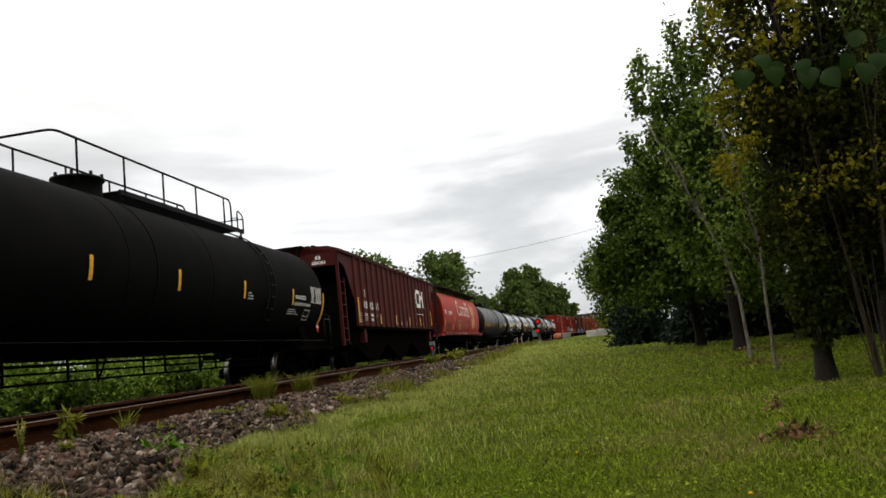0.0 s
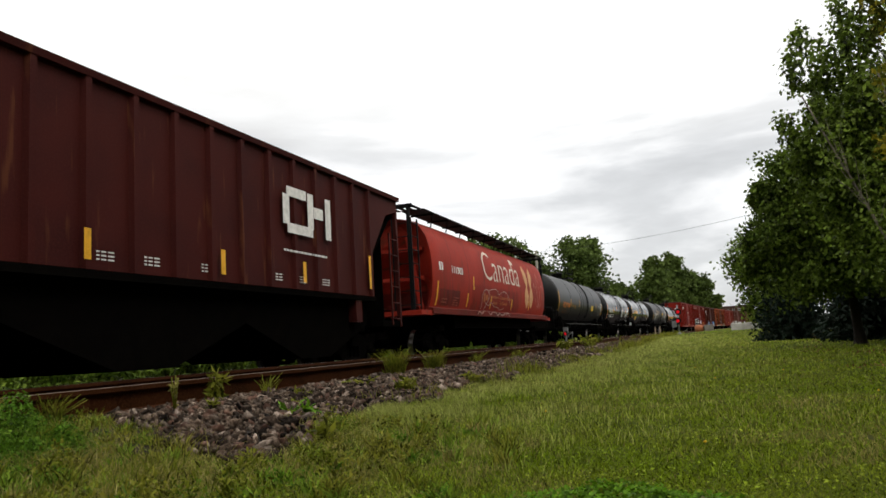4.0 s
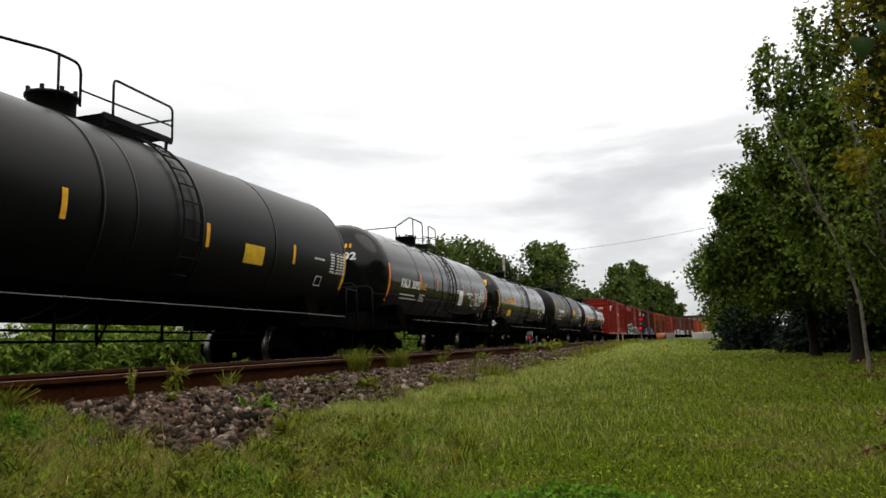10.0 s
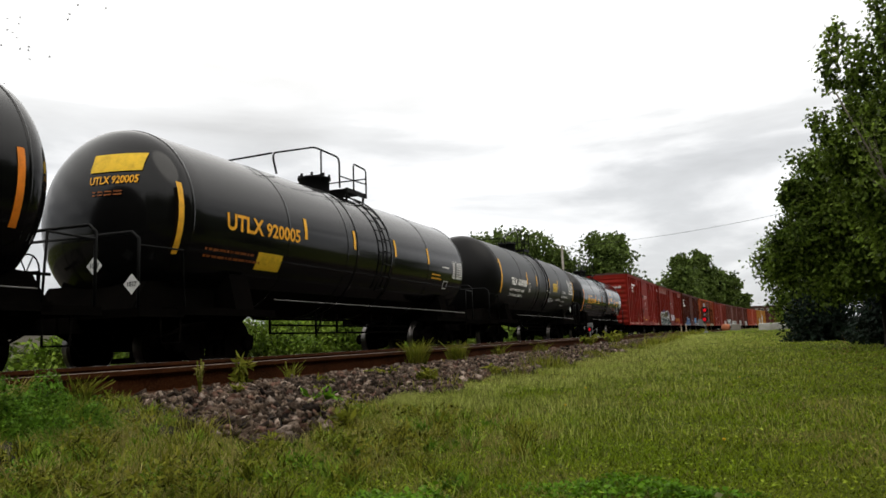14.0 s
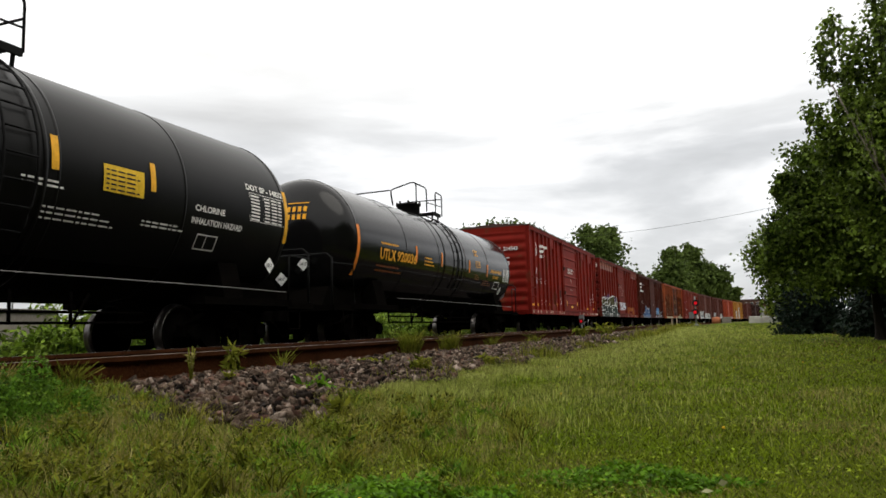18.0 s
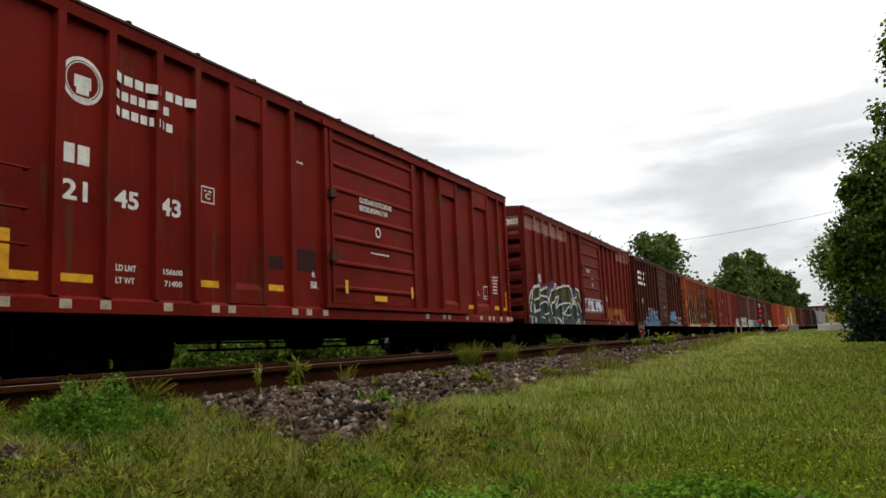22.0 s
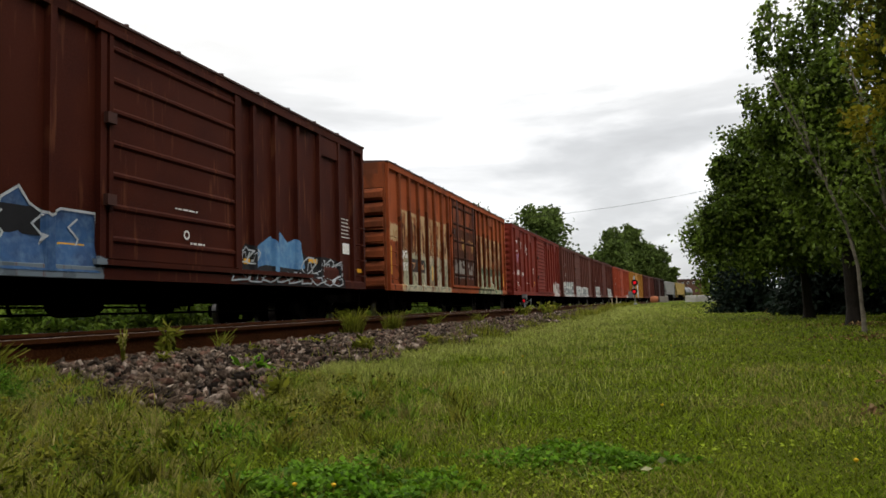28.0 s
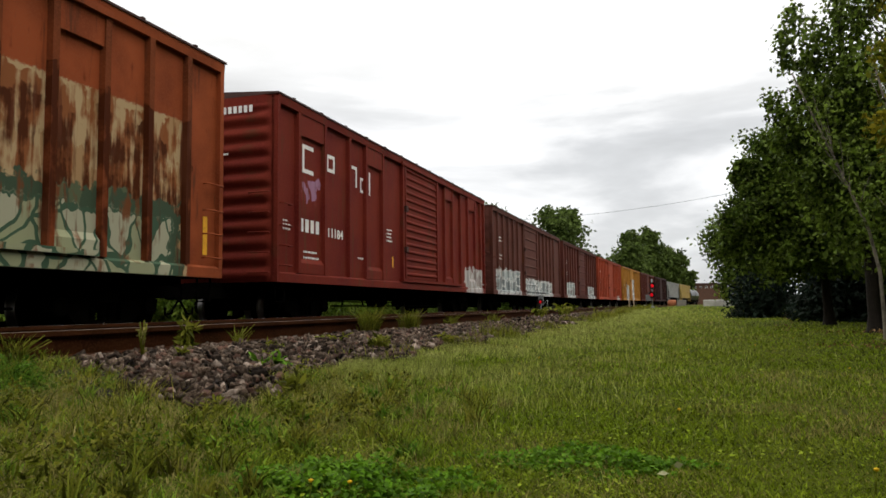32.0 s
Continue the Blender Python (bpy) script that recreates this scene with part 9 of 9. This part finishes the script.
def spruce(x, y, height, radius, label):
    z = gz0(x, y)
    ob = tagged(new("spruce"), label, "tree", "spruces by the lawn")
    ob.matrix_basis = Matrix.Translation((x, y, z))
    g = Geo()
    limb(g, [(0, 0, 0), (0, 0, height * 0.5), (0, 0, height)], 0.07, 0.008, 8)
    pts = []
    tiers = int(height / 0.16)
    for i in range(tiers):
        h0 = height * (0.04 + 0.94 * i / tiers)
        reach = radius * (1 - i / tiers) ** 0.8 * rng.uniform(0.85, 1.12)
        for j in range(13):
            a = 2 * math.pi * (j + rng.uniform()) / 9
            end = Vector((reach * math.cos(a), reach * math.sin(a), h0 - reach * 0.22 + 0.04))
            limb(g, [(0, 0, h0), (end.x * 0.5, end.y * 0.5, h0 - reach * 0.06), end], 0.012, 0.003, 4)
            m = int(60 * reach / radius) + 10
            t = rng.uniform(0.15, 1.05, m)[:, None]
            pts.append(np.array([0, 0, h0]) + (np.array(end) - np.array([0, 0, h0])) * t + rng.normal(size=(m, 3)) * np.array([0.06, 0.06, 0.03]) * (0.6 + t))
    part("trunk", g.make("trunk", M_BARK), ob)
    pts = np.concatenate(pts)
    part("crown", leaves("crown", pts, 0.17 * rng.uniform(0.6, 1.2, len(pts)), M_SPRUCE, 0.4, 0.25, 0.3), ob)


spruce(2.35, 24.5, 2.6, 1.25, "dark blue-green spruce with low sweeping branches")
# added spruces: their near-black mass stands for the shade below the canopy
spruce(3.5, 21.5, 2.2, 1.0, "near-black spruce added as shade under the taller trees")
spruce(4.4, 18.5, 2.4, 1.1, "near-black spruce added as shade under the taller trees")
spruce(3.3, 18.8, 1.9, 1.0, "small near-black spruce added as shade under the taller trees")
spruce(5.4, 22.5, 3.6, 1.5, "near-black spruce added as shade under the taller trees")
spruce(6.4, 17.5, 3.6, 1.5, "near-black spruce added as shade under the taller trees")
spruce(4.9, 14.0, 1.9, 1.0, "near-black spruce added as shade under the taller trees")
tree("ash_tree", "green tree beyond the end of the lawn", [(2.6, 40, gz0(2.6, 40)), (2.6, 40, 2), (2.5, 40, 4)], 0.15, 0.03, [(2.0, 40, 3.4, 1.1, 1.2, 1.2, 90), (2.5, 40, 1.5, 1.1, 1.2, 1.2, 90), (3.2, 40, 2.6, 1.2, 1.2, 1.5, 90), (4.4, 39, 3.4, 1.6, 1.6, 2.0, 90)], 24, 0.2, M_MAPLE, M_BARK, 14, 0.18, 0.2, 0.7, group="trees beside the lawn")
# tall unseen trees added beside and behind the viewer: block sky, darken tank reflections
for x, y, hh in ((8.2, 1.5, 13), (8.6, -2.5, 13), (8.0, -6.5, 13), (4.5, -9.5, 13), (0.5, -11.0, 13), (-3.5, -12.0, 12), (-8.0, -12.5, 11), (8.4, 5.2, 13), (8.6, 8.8, 13), (9.0, 12.5, 12), (9.6, 16.0, 12), (10.5, 20.0, 11), (14.0, 27.0, 12), (18.0, 36.0, 12), (23.0, 47.0, 13), (29.0, 60.0, 14), (12.5, 3.5, 15), (12.5, -0.5, 15), (12.8, 8.0, 15), (12.0, -5.0, 15), (13.2, 13.0, 14)):
    tree("blocker_tree", "tall leafy tree added out of view to block sky light", [(x, y, gz0(x, y)), (x, y, hh * 0.3), (x + 0.1, y, hh * 0.6), (x, y, hh * 0.85)], 0.18, 0.04, [(x, y, hh * 0.6, 2.5, 2.6, hh * 0.38, 240), (x, y, hh * 0.25, 2.4, 2.6, hh * 0.22, 150)], 18, 0.36, M_MAPLE, M_BARK, 14, 0.16, 0.2, 0.75, group="garden trees")


# ---- woods behind the line ----
for az, dist, top, wid, label in ((-17.8, 92, 14.0, 4.5, "tall leafy tree behind the railway"), (-15.6, 100, 15.2, 5.0, "tall leafy tree behind the railway"), (-12.6, 104, 13.0, 2.6, "slim leafy tree behind the railway"), (-9.6, 104, 14.6, 5.2, "broad green tree behind the railway"), (-8.3, 108, 15.0, 3.2, "broad green tree behind the railway"),
                                  (-3.9, 230, 23.0, 6.5, "round-crowned green tree beyond the crossing"), (-2.5, 250, 25.5, 7.0, "round-crowned green tree beyond the crossing"), (-1.1, 262, 20.0, 6.5, "round-crowned green tree beyond the crossing"), (-0.2, 270, 13.0, 4.5, "small tree at the end of the wood"), (-20.5, 98, 12.5, 4.5, "tall leafy tree behind the railway"), (-23.5, 104, 12.0, 5.0, "tall leafy tree behind the railway"), (-6.4, 150, 10.5, 3.2, "lower green tree filling the wood's edge"), (-11.2, 112, 9.5, 3.0, "lower green tree filling the wood's edge"), (-27, 110, 11.0, 5.0, "tall leafy tree behind the railway"), (-31, 112, 9.5, 5.0, "tall leafy tree behind the railway")):
    x, y = dist * math.sin(radians(az)), dist * math.cos(radians(az))
    blobs = [(x, y, top * 0.55, wid * 0.85, wid * 0.85, top * 0.34, 60)]
    for i in range(6):
        a, f = rng.uniform(0, 6.28), rng.uniform(0.35, 0.85)
        blobs.append((x + wid * 0.62 * math.cos(a), y + wid * 0.62 * math.sin(a), top * rng.uniform(0.35, 0.82), wid * 0.42, wid * 0.42, top * 0.16, 26))
    blobs.append((x, y, top * 0.86, wid * 0.45, wid * 0.45, top * 0.12, 24))
    tree("tree", label, [(x, y, -0.9), (x, y, top * 0.3), (x + 0.3, y, top * 0.6), (x, y, top * 0.85)], 0.35, 0.08, blobs, 26, 0.55 * dist / 105, M_FAR_LEAF, M_BARK, 20, 0.2, 0.1, 0.75, group="trees behind the railway")

# ---- shrubs behind the main track ----
for s in np.concatenate([np.arange(9.4, 26, 0.48), np.arange(26, 66, 0.9)]):
    o = -3.0 - 2.0 * rng.uniform()
    if s < 10.2 + (-o - 3) * 0.8:
        continue
    x, y, _ = on_line(float(s), o)
    hh = rng.uniform(1.15, 1.7) * (0.6 if s < 11.2 else 1.0) * (1 + max(0, s - 25) * 0.008)
    z = gz0(x, y)
    ob = tagged(new("shrub"), "ferny green shrub behind the main track", "shrub", "shrubs behind the track")
    ob.matrix_basis = Matrix.Translation((float(x), float(y), z))
    g = Geo()
    pts = []
    for i in range(30):
        a, k = rng.uniform(0, 6.28), rng.uniform(0.15, 1.0)
        top = (0.75 * k * math.cos(a), 0.75 * k * math.sin(a), hh * rng.uniform(0.4, 1.0) * (1.1 - 0.4 * k))
        limb(g, [(0, 0, 0), (top[0] * 0.5, top[1] * 0.5, top[2] * 0.7), top], 0.01, 0.003, 4)
        # a drooping frond of paired leaflets at the end of each stem
        out = np.array([math.cos(a), math.sin(a), -0.25])
        side = np.array([-math.sin(a), math.cos(a), 0.0])
        for f in np.linspace(0, 0.5, 9):
            for sg in (-1, 1):
                pts.append(np.array(top) + out * f + side * sg * 0.05 * (1.2 - f) + rng.normal(size=3) * 0.015)
        for f in range(26):
            pts.append(np.array(top) * rng.uniform(0.2, 1.0) + rng.normal(size=3) * 0.14)
    pts = np.array(pts)
    pts[:, 2] = np.abs(pts[:, 2])
    part("stem", g.make("stem", M_BARK), ob)
    part("foliage", leaves("foliage", pts, 0.19 * rng.uniform(0.7, 1.25, len(pts)), M_SHRUB, 0.4, 0.25, 0.5), ob)
for s in np.arange(14.4, 76, 1.1):
    x, y, _ = on_line(float(s), -6.2 - 1.8 * rng.uniform())
    z = gz0(x, y)
    hh = rng.uniform(1.9, 2.8)
    ob = tagged(new("shrub"), "tall dark green shrub along the far boundary", "shrub", "shrubs behind the track")
    ob.matrix_basis = Matrix.Translation((float(x), float(y), z))
    g = Geo()
    for i in range(6):
        a = rng.uniform(0, 6.28)
        limb(g, [(0, 0, 0), (0.3 * math.cos(a), 0.3 * math.sin(a), hh * 0.5), (0.8 * math.cos(a), 0.8 * math.sin(a), hh * 0.85)], 0.016, 0.004, 5)
    part("stem", g.make("stem", M_BARK), ob)
    pts, _ = crown_points([(0, 0, hh * 0.55, 1.0, 0.9, hh * 0.42, 70)], 22, 0.2)
    pts[:, 2] = np.abs(pts[:, 2])
    part("foliage", leaves("foliage", pts, 0.2 * rng.uniform(0.6, 1.2, len(pts)), M_SHRUB, 0.45, 0.2, 0.4), ob)
n = 5000
s_, o_ = rng.uniform(-2, 70, n), -2.5 - 2.0 * rng.uniform(0, 1, n)
pp = np.array([on_line(a, b)[:2] for a, b in zip(s_, o_)])
tagged(part("verge_weeds", blades("verge_weeds", pp[:, 0], pp[:, 1], rng.uniform(0.15, 0.42, n), np.full(n, 0.02), rng.uniform(0.1, 0.6, n), M_WEED)), "tall yellow-green weeds along the far verge", "weeds", kind="stuff")

# ---- concrete wall and fence behind the main track ----
M_CONCRETE = mat("weathered_concrete", (0.2, 0.18, 0.155), 0.9, 0, (0.13, 0.115, 0.1), (0.26, 0.24, 0.21), 1.2, 25, 0.4, stretch=(1, 1, 0.4))
M_GALV = mat("galvanised_steel", (0.33, 0.34, 0.34), 0.5, 0.7, scale=6)
M_HOUSING = mat("signal_housing", (0.16, 0.165, 0.165), 0.6, 0.2, scale=5)
M_DARK = mat("signal_black", (0.012, 0.012, 0.012), 0.7)
M_LAMP = glow("red_signal_light", (0.6, 0.004, 0.012), 0.75)
wall = tagged(new("concrete_wall"), "weathered grey concrete wall behind the track", "wall", kind="structure")
for i in range(7):
    s0 = -4 + i * 2.6
    sec = [(-7.2, -0.9), (-6.95, -0.9), (-6.97, 0.98), (-7.18, 0.98)]
    part("wall_panel", sweep("wall_panel", sec, [s0 + 0.008, s0 + 1.3, s0 + 2.592], M_CONCRETE), wall)
    part("coping", sweep("coping", [(-7.24, 0.98), (-6.91, 0.98), (-6.91, 1.06), (-7.24, 1.06)], [s0 + 0.008, s0 + 2.592], M_CONCRETE), wall)
fence = tagged(new("fence"), "low galvanised rail fence along the wall", "fence")
for i in range(12):
    x, y, th = on_line(-3.5 + i * 1.5, -7.08)
    g = Geo()
    g.tube([(0, 0, 1.05), (0, 0, 1.42)], 0.02)
    part("post", g.make("post", M_GALV), fence, Matrix.Translation((float(x), float(y), 0)))
g = Geo()
g.tube([(float(on_line(s, -7.08)[0]), float(on_line(s, -7.08)[1]), 1.4) for s in np.arange(-3.6, 13.2, 1.5)], 0.014)
part("top_rail", g.make("top_rail", M_GALV), fence)


# ---- signals at the crossing ----
def lamp_head(parent, x, y, z, r):
    g = Geo()
    g.lathe([(0.0, r * 1.9), (0.03, r * 1.9), (0.03, 0)], (0, 0, 0), "y", 20)
    g.lathe([(-0.02, r * 1.05), (-0.2, r * 1.1), (-0.2, r * 1.0), (-0.01, r * 0.98)], (0, 0, 0), "y", 16)
    back = part("light_backing", g.make("light_backing", M_DARK), parent, Matrix.Translation((x, y, z)))
    g = Geo()
    g.lathe([(-0.02, r), (-0.05, r * 0.75), (-0.07, 0.0)], (0, 0, 0), "y", 16)
    part("red_lens", g.make("red_lens", M_LAMP), back, None, "lit red lens")


sig = tagged(new("crossing_signal"), "crossing signal mast with two lit red lights", "signal")
sig.matrix_basis = Matrix.Translation((-2.2, 55, gz0(-2.2, 55)))
b0 = gz0(-2.2, 55)
g = Geo()
g.tube([(0, 0, 0), (0, 0, 2.1 - b0)], 0.05, 8)
g.lathe([(0, 0.16), (0.05, 0.16), (0.12, 0.07)], (0, 0, 0), "z", 10)
part("mast", g.make("mast", M_HOUSING), sig)
lamp_head(sig, 0.03, -0.1, 1.62 - b0, 0.12)
lamp_head(sig, -0.03, -0.1, 0.98 - b0, 0.12)
box_part("control_box", sig, M_HOUSING, -0.45, -0.12, -0.1, 0.12, 0.55 - b0, 1.0 - b0)
x, y, _ = on_line(36.5, 2.45)
dw = tagged(new("dwarf_signal"), "low trackside signal with one lit red light", "signal")
dw.matrix_basis = Matrix.Translation((float(x), float(y), gz0(x, y)))
b0 = gz0(x, y)
g = Geo()
g.tube([(0, 0, -0.05), (0, 0, 0.5 - b0)], 0.04, 8).box(-0.12, 0.12, 0.0, 0.14, 0.3 - b0, 0.8 - b0)
part("housing", g.make("housing", M_HOUSING), dw)
lamp_head(dw, 0, -0.03, 0.48 - b0, 0.075)
g = Geo()
g.tube([(0.16, 0, 0.4 - b0), (0.34, -0.02, 0.55 - b0), (0.3, 0.05, 0.2 - b0)], 0.02)
part("cable", g.make("cable", M_GALV), dw)
M_POST = mat("weathered_post", (0.4, 0.3, 0.22), 0.8, 0, scale=6)
for i, x in enumerate((-3.45, -3.15)):
    ob = tagged(new("marker_post"), "short white marker post by the track", "post", "marker posts")
    ob.matrix_basis = Matrix.Translation((x, 49.5, gz0(x, 49.5)))
    g = Geo()
    g.prism([(-0.028, 0), (0.028, 0), (0.028, 0.62), (0, 0.66), (-0.028, 0.62)], "y", -0.03, 0.03)
    part("post", g.make("post", M_POST), ob)

# ---- crossing clutter ----
M_BARREL = mat("barrel_orange", (0.3, 0.1, 0.045), 0.7, 0, scale=5)
z = gz0(-0.85, 54)
ob = tagged(new("barrel"), "faded orange barrel at the end of the lawn", "barrel")
ob.matrix_basis = Matrix.Translation((-0.85, 54, z))
g = Geo()
g.lathe([(0, 0), (0, 0.26), (0.15, 0.29), (0.3, 0.29), (0.42, 0.24), (0.46, 0.0)], (0, 0, 0), "z", 16)
part("shell", g.make("shell", M_BARREL), ob)
ob = tagged(new("concrete_block"), "grey concrete block beside the barrel", "block", "blocks by the crossing")
ob.matrix_basis = Matrix.Translation((-0.2, 54, z))
part("body", boxes("body", [(-0.3, 0.3, -0.3, 0.3, 0, 0.42)], M_CONCRETE, 0.03), ob)
M_SLAB = mat("pale_concrete", (0.34, 0.33, 0.3), 0.9, 0, (0.2, 0.19, 0.17), None, 2, 20, 0.4)
z = gz0(2.1, 50)
for x, w in ((1.75, 0.62), (2.72, 0.33)):
    ob = tagged(new("concrete_block"), "long pale concrete block on the lawn's edge", "block", "blocks by the crossing")
    ob.matrix_basis = Matrix.Translation((x, 50, z))
    part("body", boxes("body", [(-w, w, -0.3, 0.3, -0.05, 0.42 - 0.08 * (x > 2))], M_SLAB, 0.04), ob)
tree("bush", "small yellow-green bush behind the concrete blocks", [(2.7, 53, z), (2.7, 53, 0.5), (2.7, 53, 0.9)], 0.04, 0.01, [(2.7, 53, 0.9, 0.5, 0.5, 0.45, 40)], 20, 0.14, M_WEED, M_BARK, 8, 0.25, 0.1, 0.6, "bush")

# ---- pole, wire and a far building ----
M_POLE = mat("pole_wood_grey", (0.2, 0.18, 0.155), 0.95, 0, scale=3)
short_pole = tagged(new("post"), "slim grey post beyond the end of the lawn", "pole")
short_pole.matrix_basis = Matrix.Translation((2.85, 60, gz0(2.85, 60)))
g = Geo()
limb(g, [(0, 0, -0.1), (0, 0, 1.8), (-0.03, 0, 3.7)], 0.09, 0.07, 10)
part("shaft", g.make("shaft", M_POLE), short_pole)
pole = tagged(new("utility_pole"), "grey wooden utility pole", "pole")
pole.matrix_basis = Matrix.Translation((5.4, 59, gz0(5.4, 59)))
g = Geo()
limb(g, [(0, 0, -0.1), (0, 0, 4.5), (-0.05, 0, 9.2)], 0.12, 0.09, 10)
part("shaft", g.make("shaft", M_POLE), pole)
box_part("crossarm", pole, M_POLE, -0.9, 0.9, -0.06, 0.06, 8.5, 8.62)
far_pole = tagged(new("utility_pole"), "grey wooden utility pole among the far trees", "pole")
far_pole.matrix_basis = Matrix.Translation((-14.5, 66, -0.9))
g = Geo()
limb(g, [(0, 0, 0), (0, 0, 4.5), (0, 0, 9.2)], 0.14, 0.1, 10)
part("shaft", g.make("shaft", M_POLE), far_pole)
wire = tagged(new("overhead_wire"), "thin black wire slung between the poles", "wire")
a, b = Vector((-14.5, 66, 8.2)), Vector((5.35, 59, 8.85))
g = Geo()
g.tube([a.lerp(b, i / 14) + Vector((0, 0, -0.9 * 4 * (i / 14) * (1 - i / 14) * 0.45)) for i in range(15)], 0.012, 5)
part("strand", g.make("strand", M_DARK), wire)
house = tagged(new("building"), "long low brown building beyond the crossing", "building")
house.matrix_basis = Matrix.Translation((8.0, 390, 4.5))
M_WALL = mat("brown_siding", (0.09, 0.045, 0.03), 0.8, 0, scale=1)
M_PANE = mat("window_glass_dark", (0.05, 0.06, 0.07), 0.15, 0, scale=1)
box_part("wall", house, M_WALL, -9, 9, -4, 4, -5.0, 5.2)
g = Geo()
g.prism([(-9.4, 5.2), (9.4, 5.2), (8.0, 6.1), (-8.0, 6.1)], "y", -4.4, 4.4)
part("roof", g.make("roof", M_ROOF), house)
for i in range(7):
    win = box_part("window", house, M_WHITE, -8 + i * 2.5, -6.9 + i * 2.5, -4.06, -4.0, 3.6, 4.7)
    box_part("pane", win, M_PANE, -7.92 + i * 2.5, -6.98 + i * 2.5, -4.08, -4.06, 3.7, 4.6)


# ---- a small flock of birds crossing behind the train ----
M_BIRD = mat("bird_dark", (0.03, 0.028, 0.027), 0.8, 0, scale=10)
g = Geo()
g.lathe([(-0.09, 0.0), (-0.06, 0.018), (0.01, 0.027), (0.06, 0.018), (0.08, 0.013), (0.1, 0.0)], (0, 0, 0), "y", 8)
BIRD_BODY = g.make("body", M_BIRD)
BIRD_WING = []
for sx in (1, -1):
    g = Geo()
    g.prism([(0.01 * sx, 0.04), (0.08 * sx, 0.035), (0.17 * sx, -0.03), (0.08 * sx, -0.015), (0.01 * sx, -0.035)], "z", -0.004, 0.004)
    BIRD_WING.append(g.make("wing", M_BIRD))
FLOCK = []
for i in range(24):
    ob = tagged(new("bird"), "small dark bird in flight", "bird", "flock of birds")
    part("body", BIRD_BODY, ob)
    for k, sx in enumerate((1, -1)):
        part("wing", BIRD_WING[k], ob, Matrix.Rotation(sx * rng.uniform(-0.5, 0.6), 4, "Y"))
    FLOCK.append((ob, Vector((3.0 * rng.normal(), 2.5 * rng.normal(), 1.1 * rng.normal()))))



def motions():
    for car, u, length in CARS:
        rows = []
        for t in np.arange(0, 32.01, 1.0):
            s = u + SPEED * (21.5 - t)
            x0, y0, _ = on_line(s - length * 0.36)
            x1, y1, _ = on_line(s + length * 0.36)
            rows.append((float(t), pose((x0 + x1) / 2, (y0 + y1) / 2, 0, 0, 0, -math.degrees(math.atan2(x1 - x0, y1 - y0)))))
        walk(car, rows)
    for bird, off in FLOCK:
        way = ((0, (-150, 0, 60)), (12, (-70, 14, 34)), (13.5, (-46.7, 29.7, 25.9)), (14, (-43.4, 35.2, 22.1)), (14.5, (-40.1, 40.7, 18.3)), (15, (-38, 48, 11)), (17, (-50, 75, 5.5)), (32, (-150, 160, 9)))
        walk(bird, [(t, pose(p[0] + off.x, p[1] + off.y, p[2] + off.z * min(1, p[2] / 20), -15, 0, -31)) for t, p in way])
    # the wheels roll at the train's steady speed
    step = math.degrees(SPEED * 0.1 / WHEEL_R)
    for pile, dy in ((WHEELS_A, -BASE), (WHEELS_B, BASE)):
        walk(pile[0], [(i * 0.1, pose(0, dy, AXLE_Z, (i * step) % 360 if i * step % 360 < 180 else i * step % 360 - 360)) for i in range(321)])
        keys = pile[0].animation_data
        for w in pile[1:]:
            w.rotation_mode = "QUATERNION"
            w.animation_data_create()
            w.animation_data.action = keys.action
            w.animation_data.action_slot = keys.action_slot


motions()
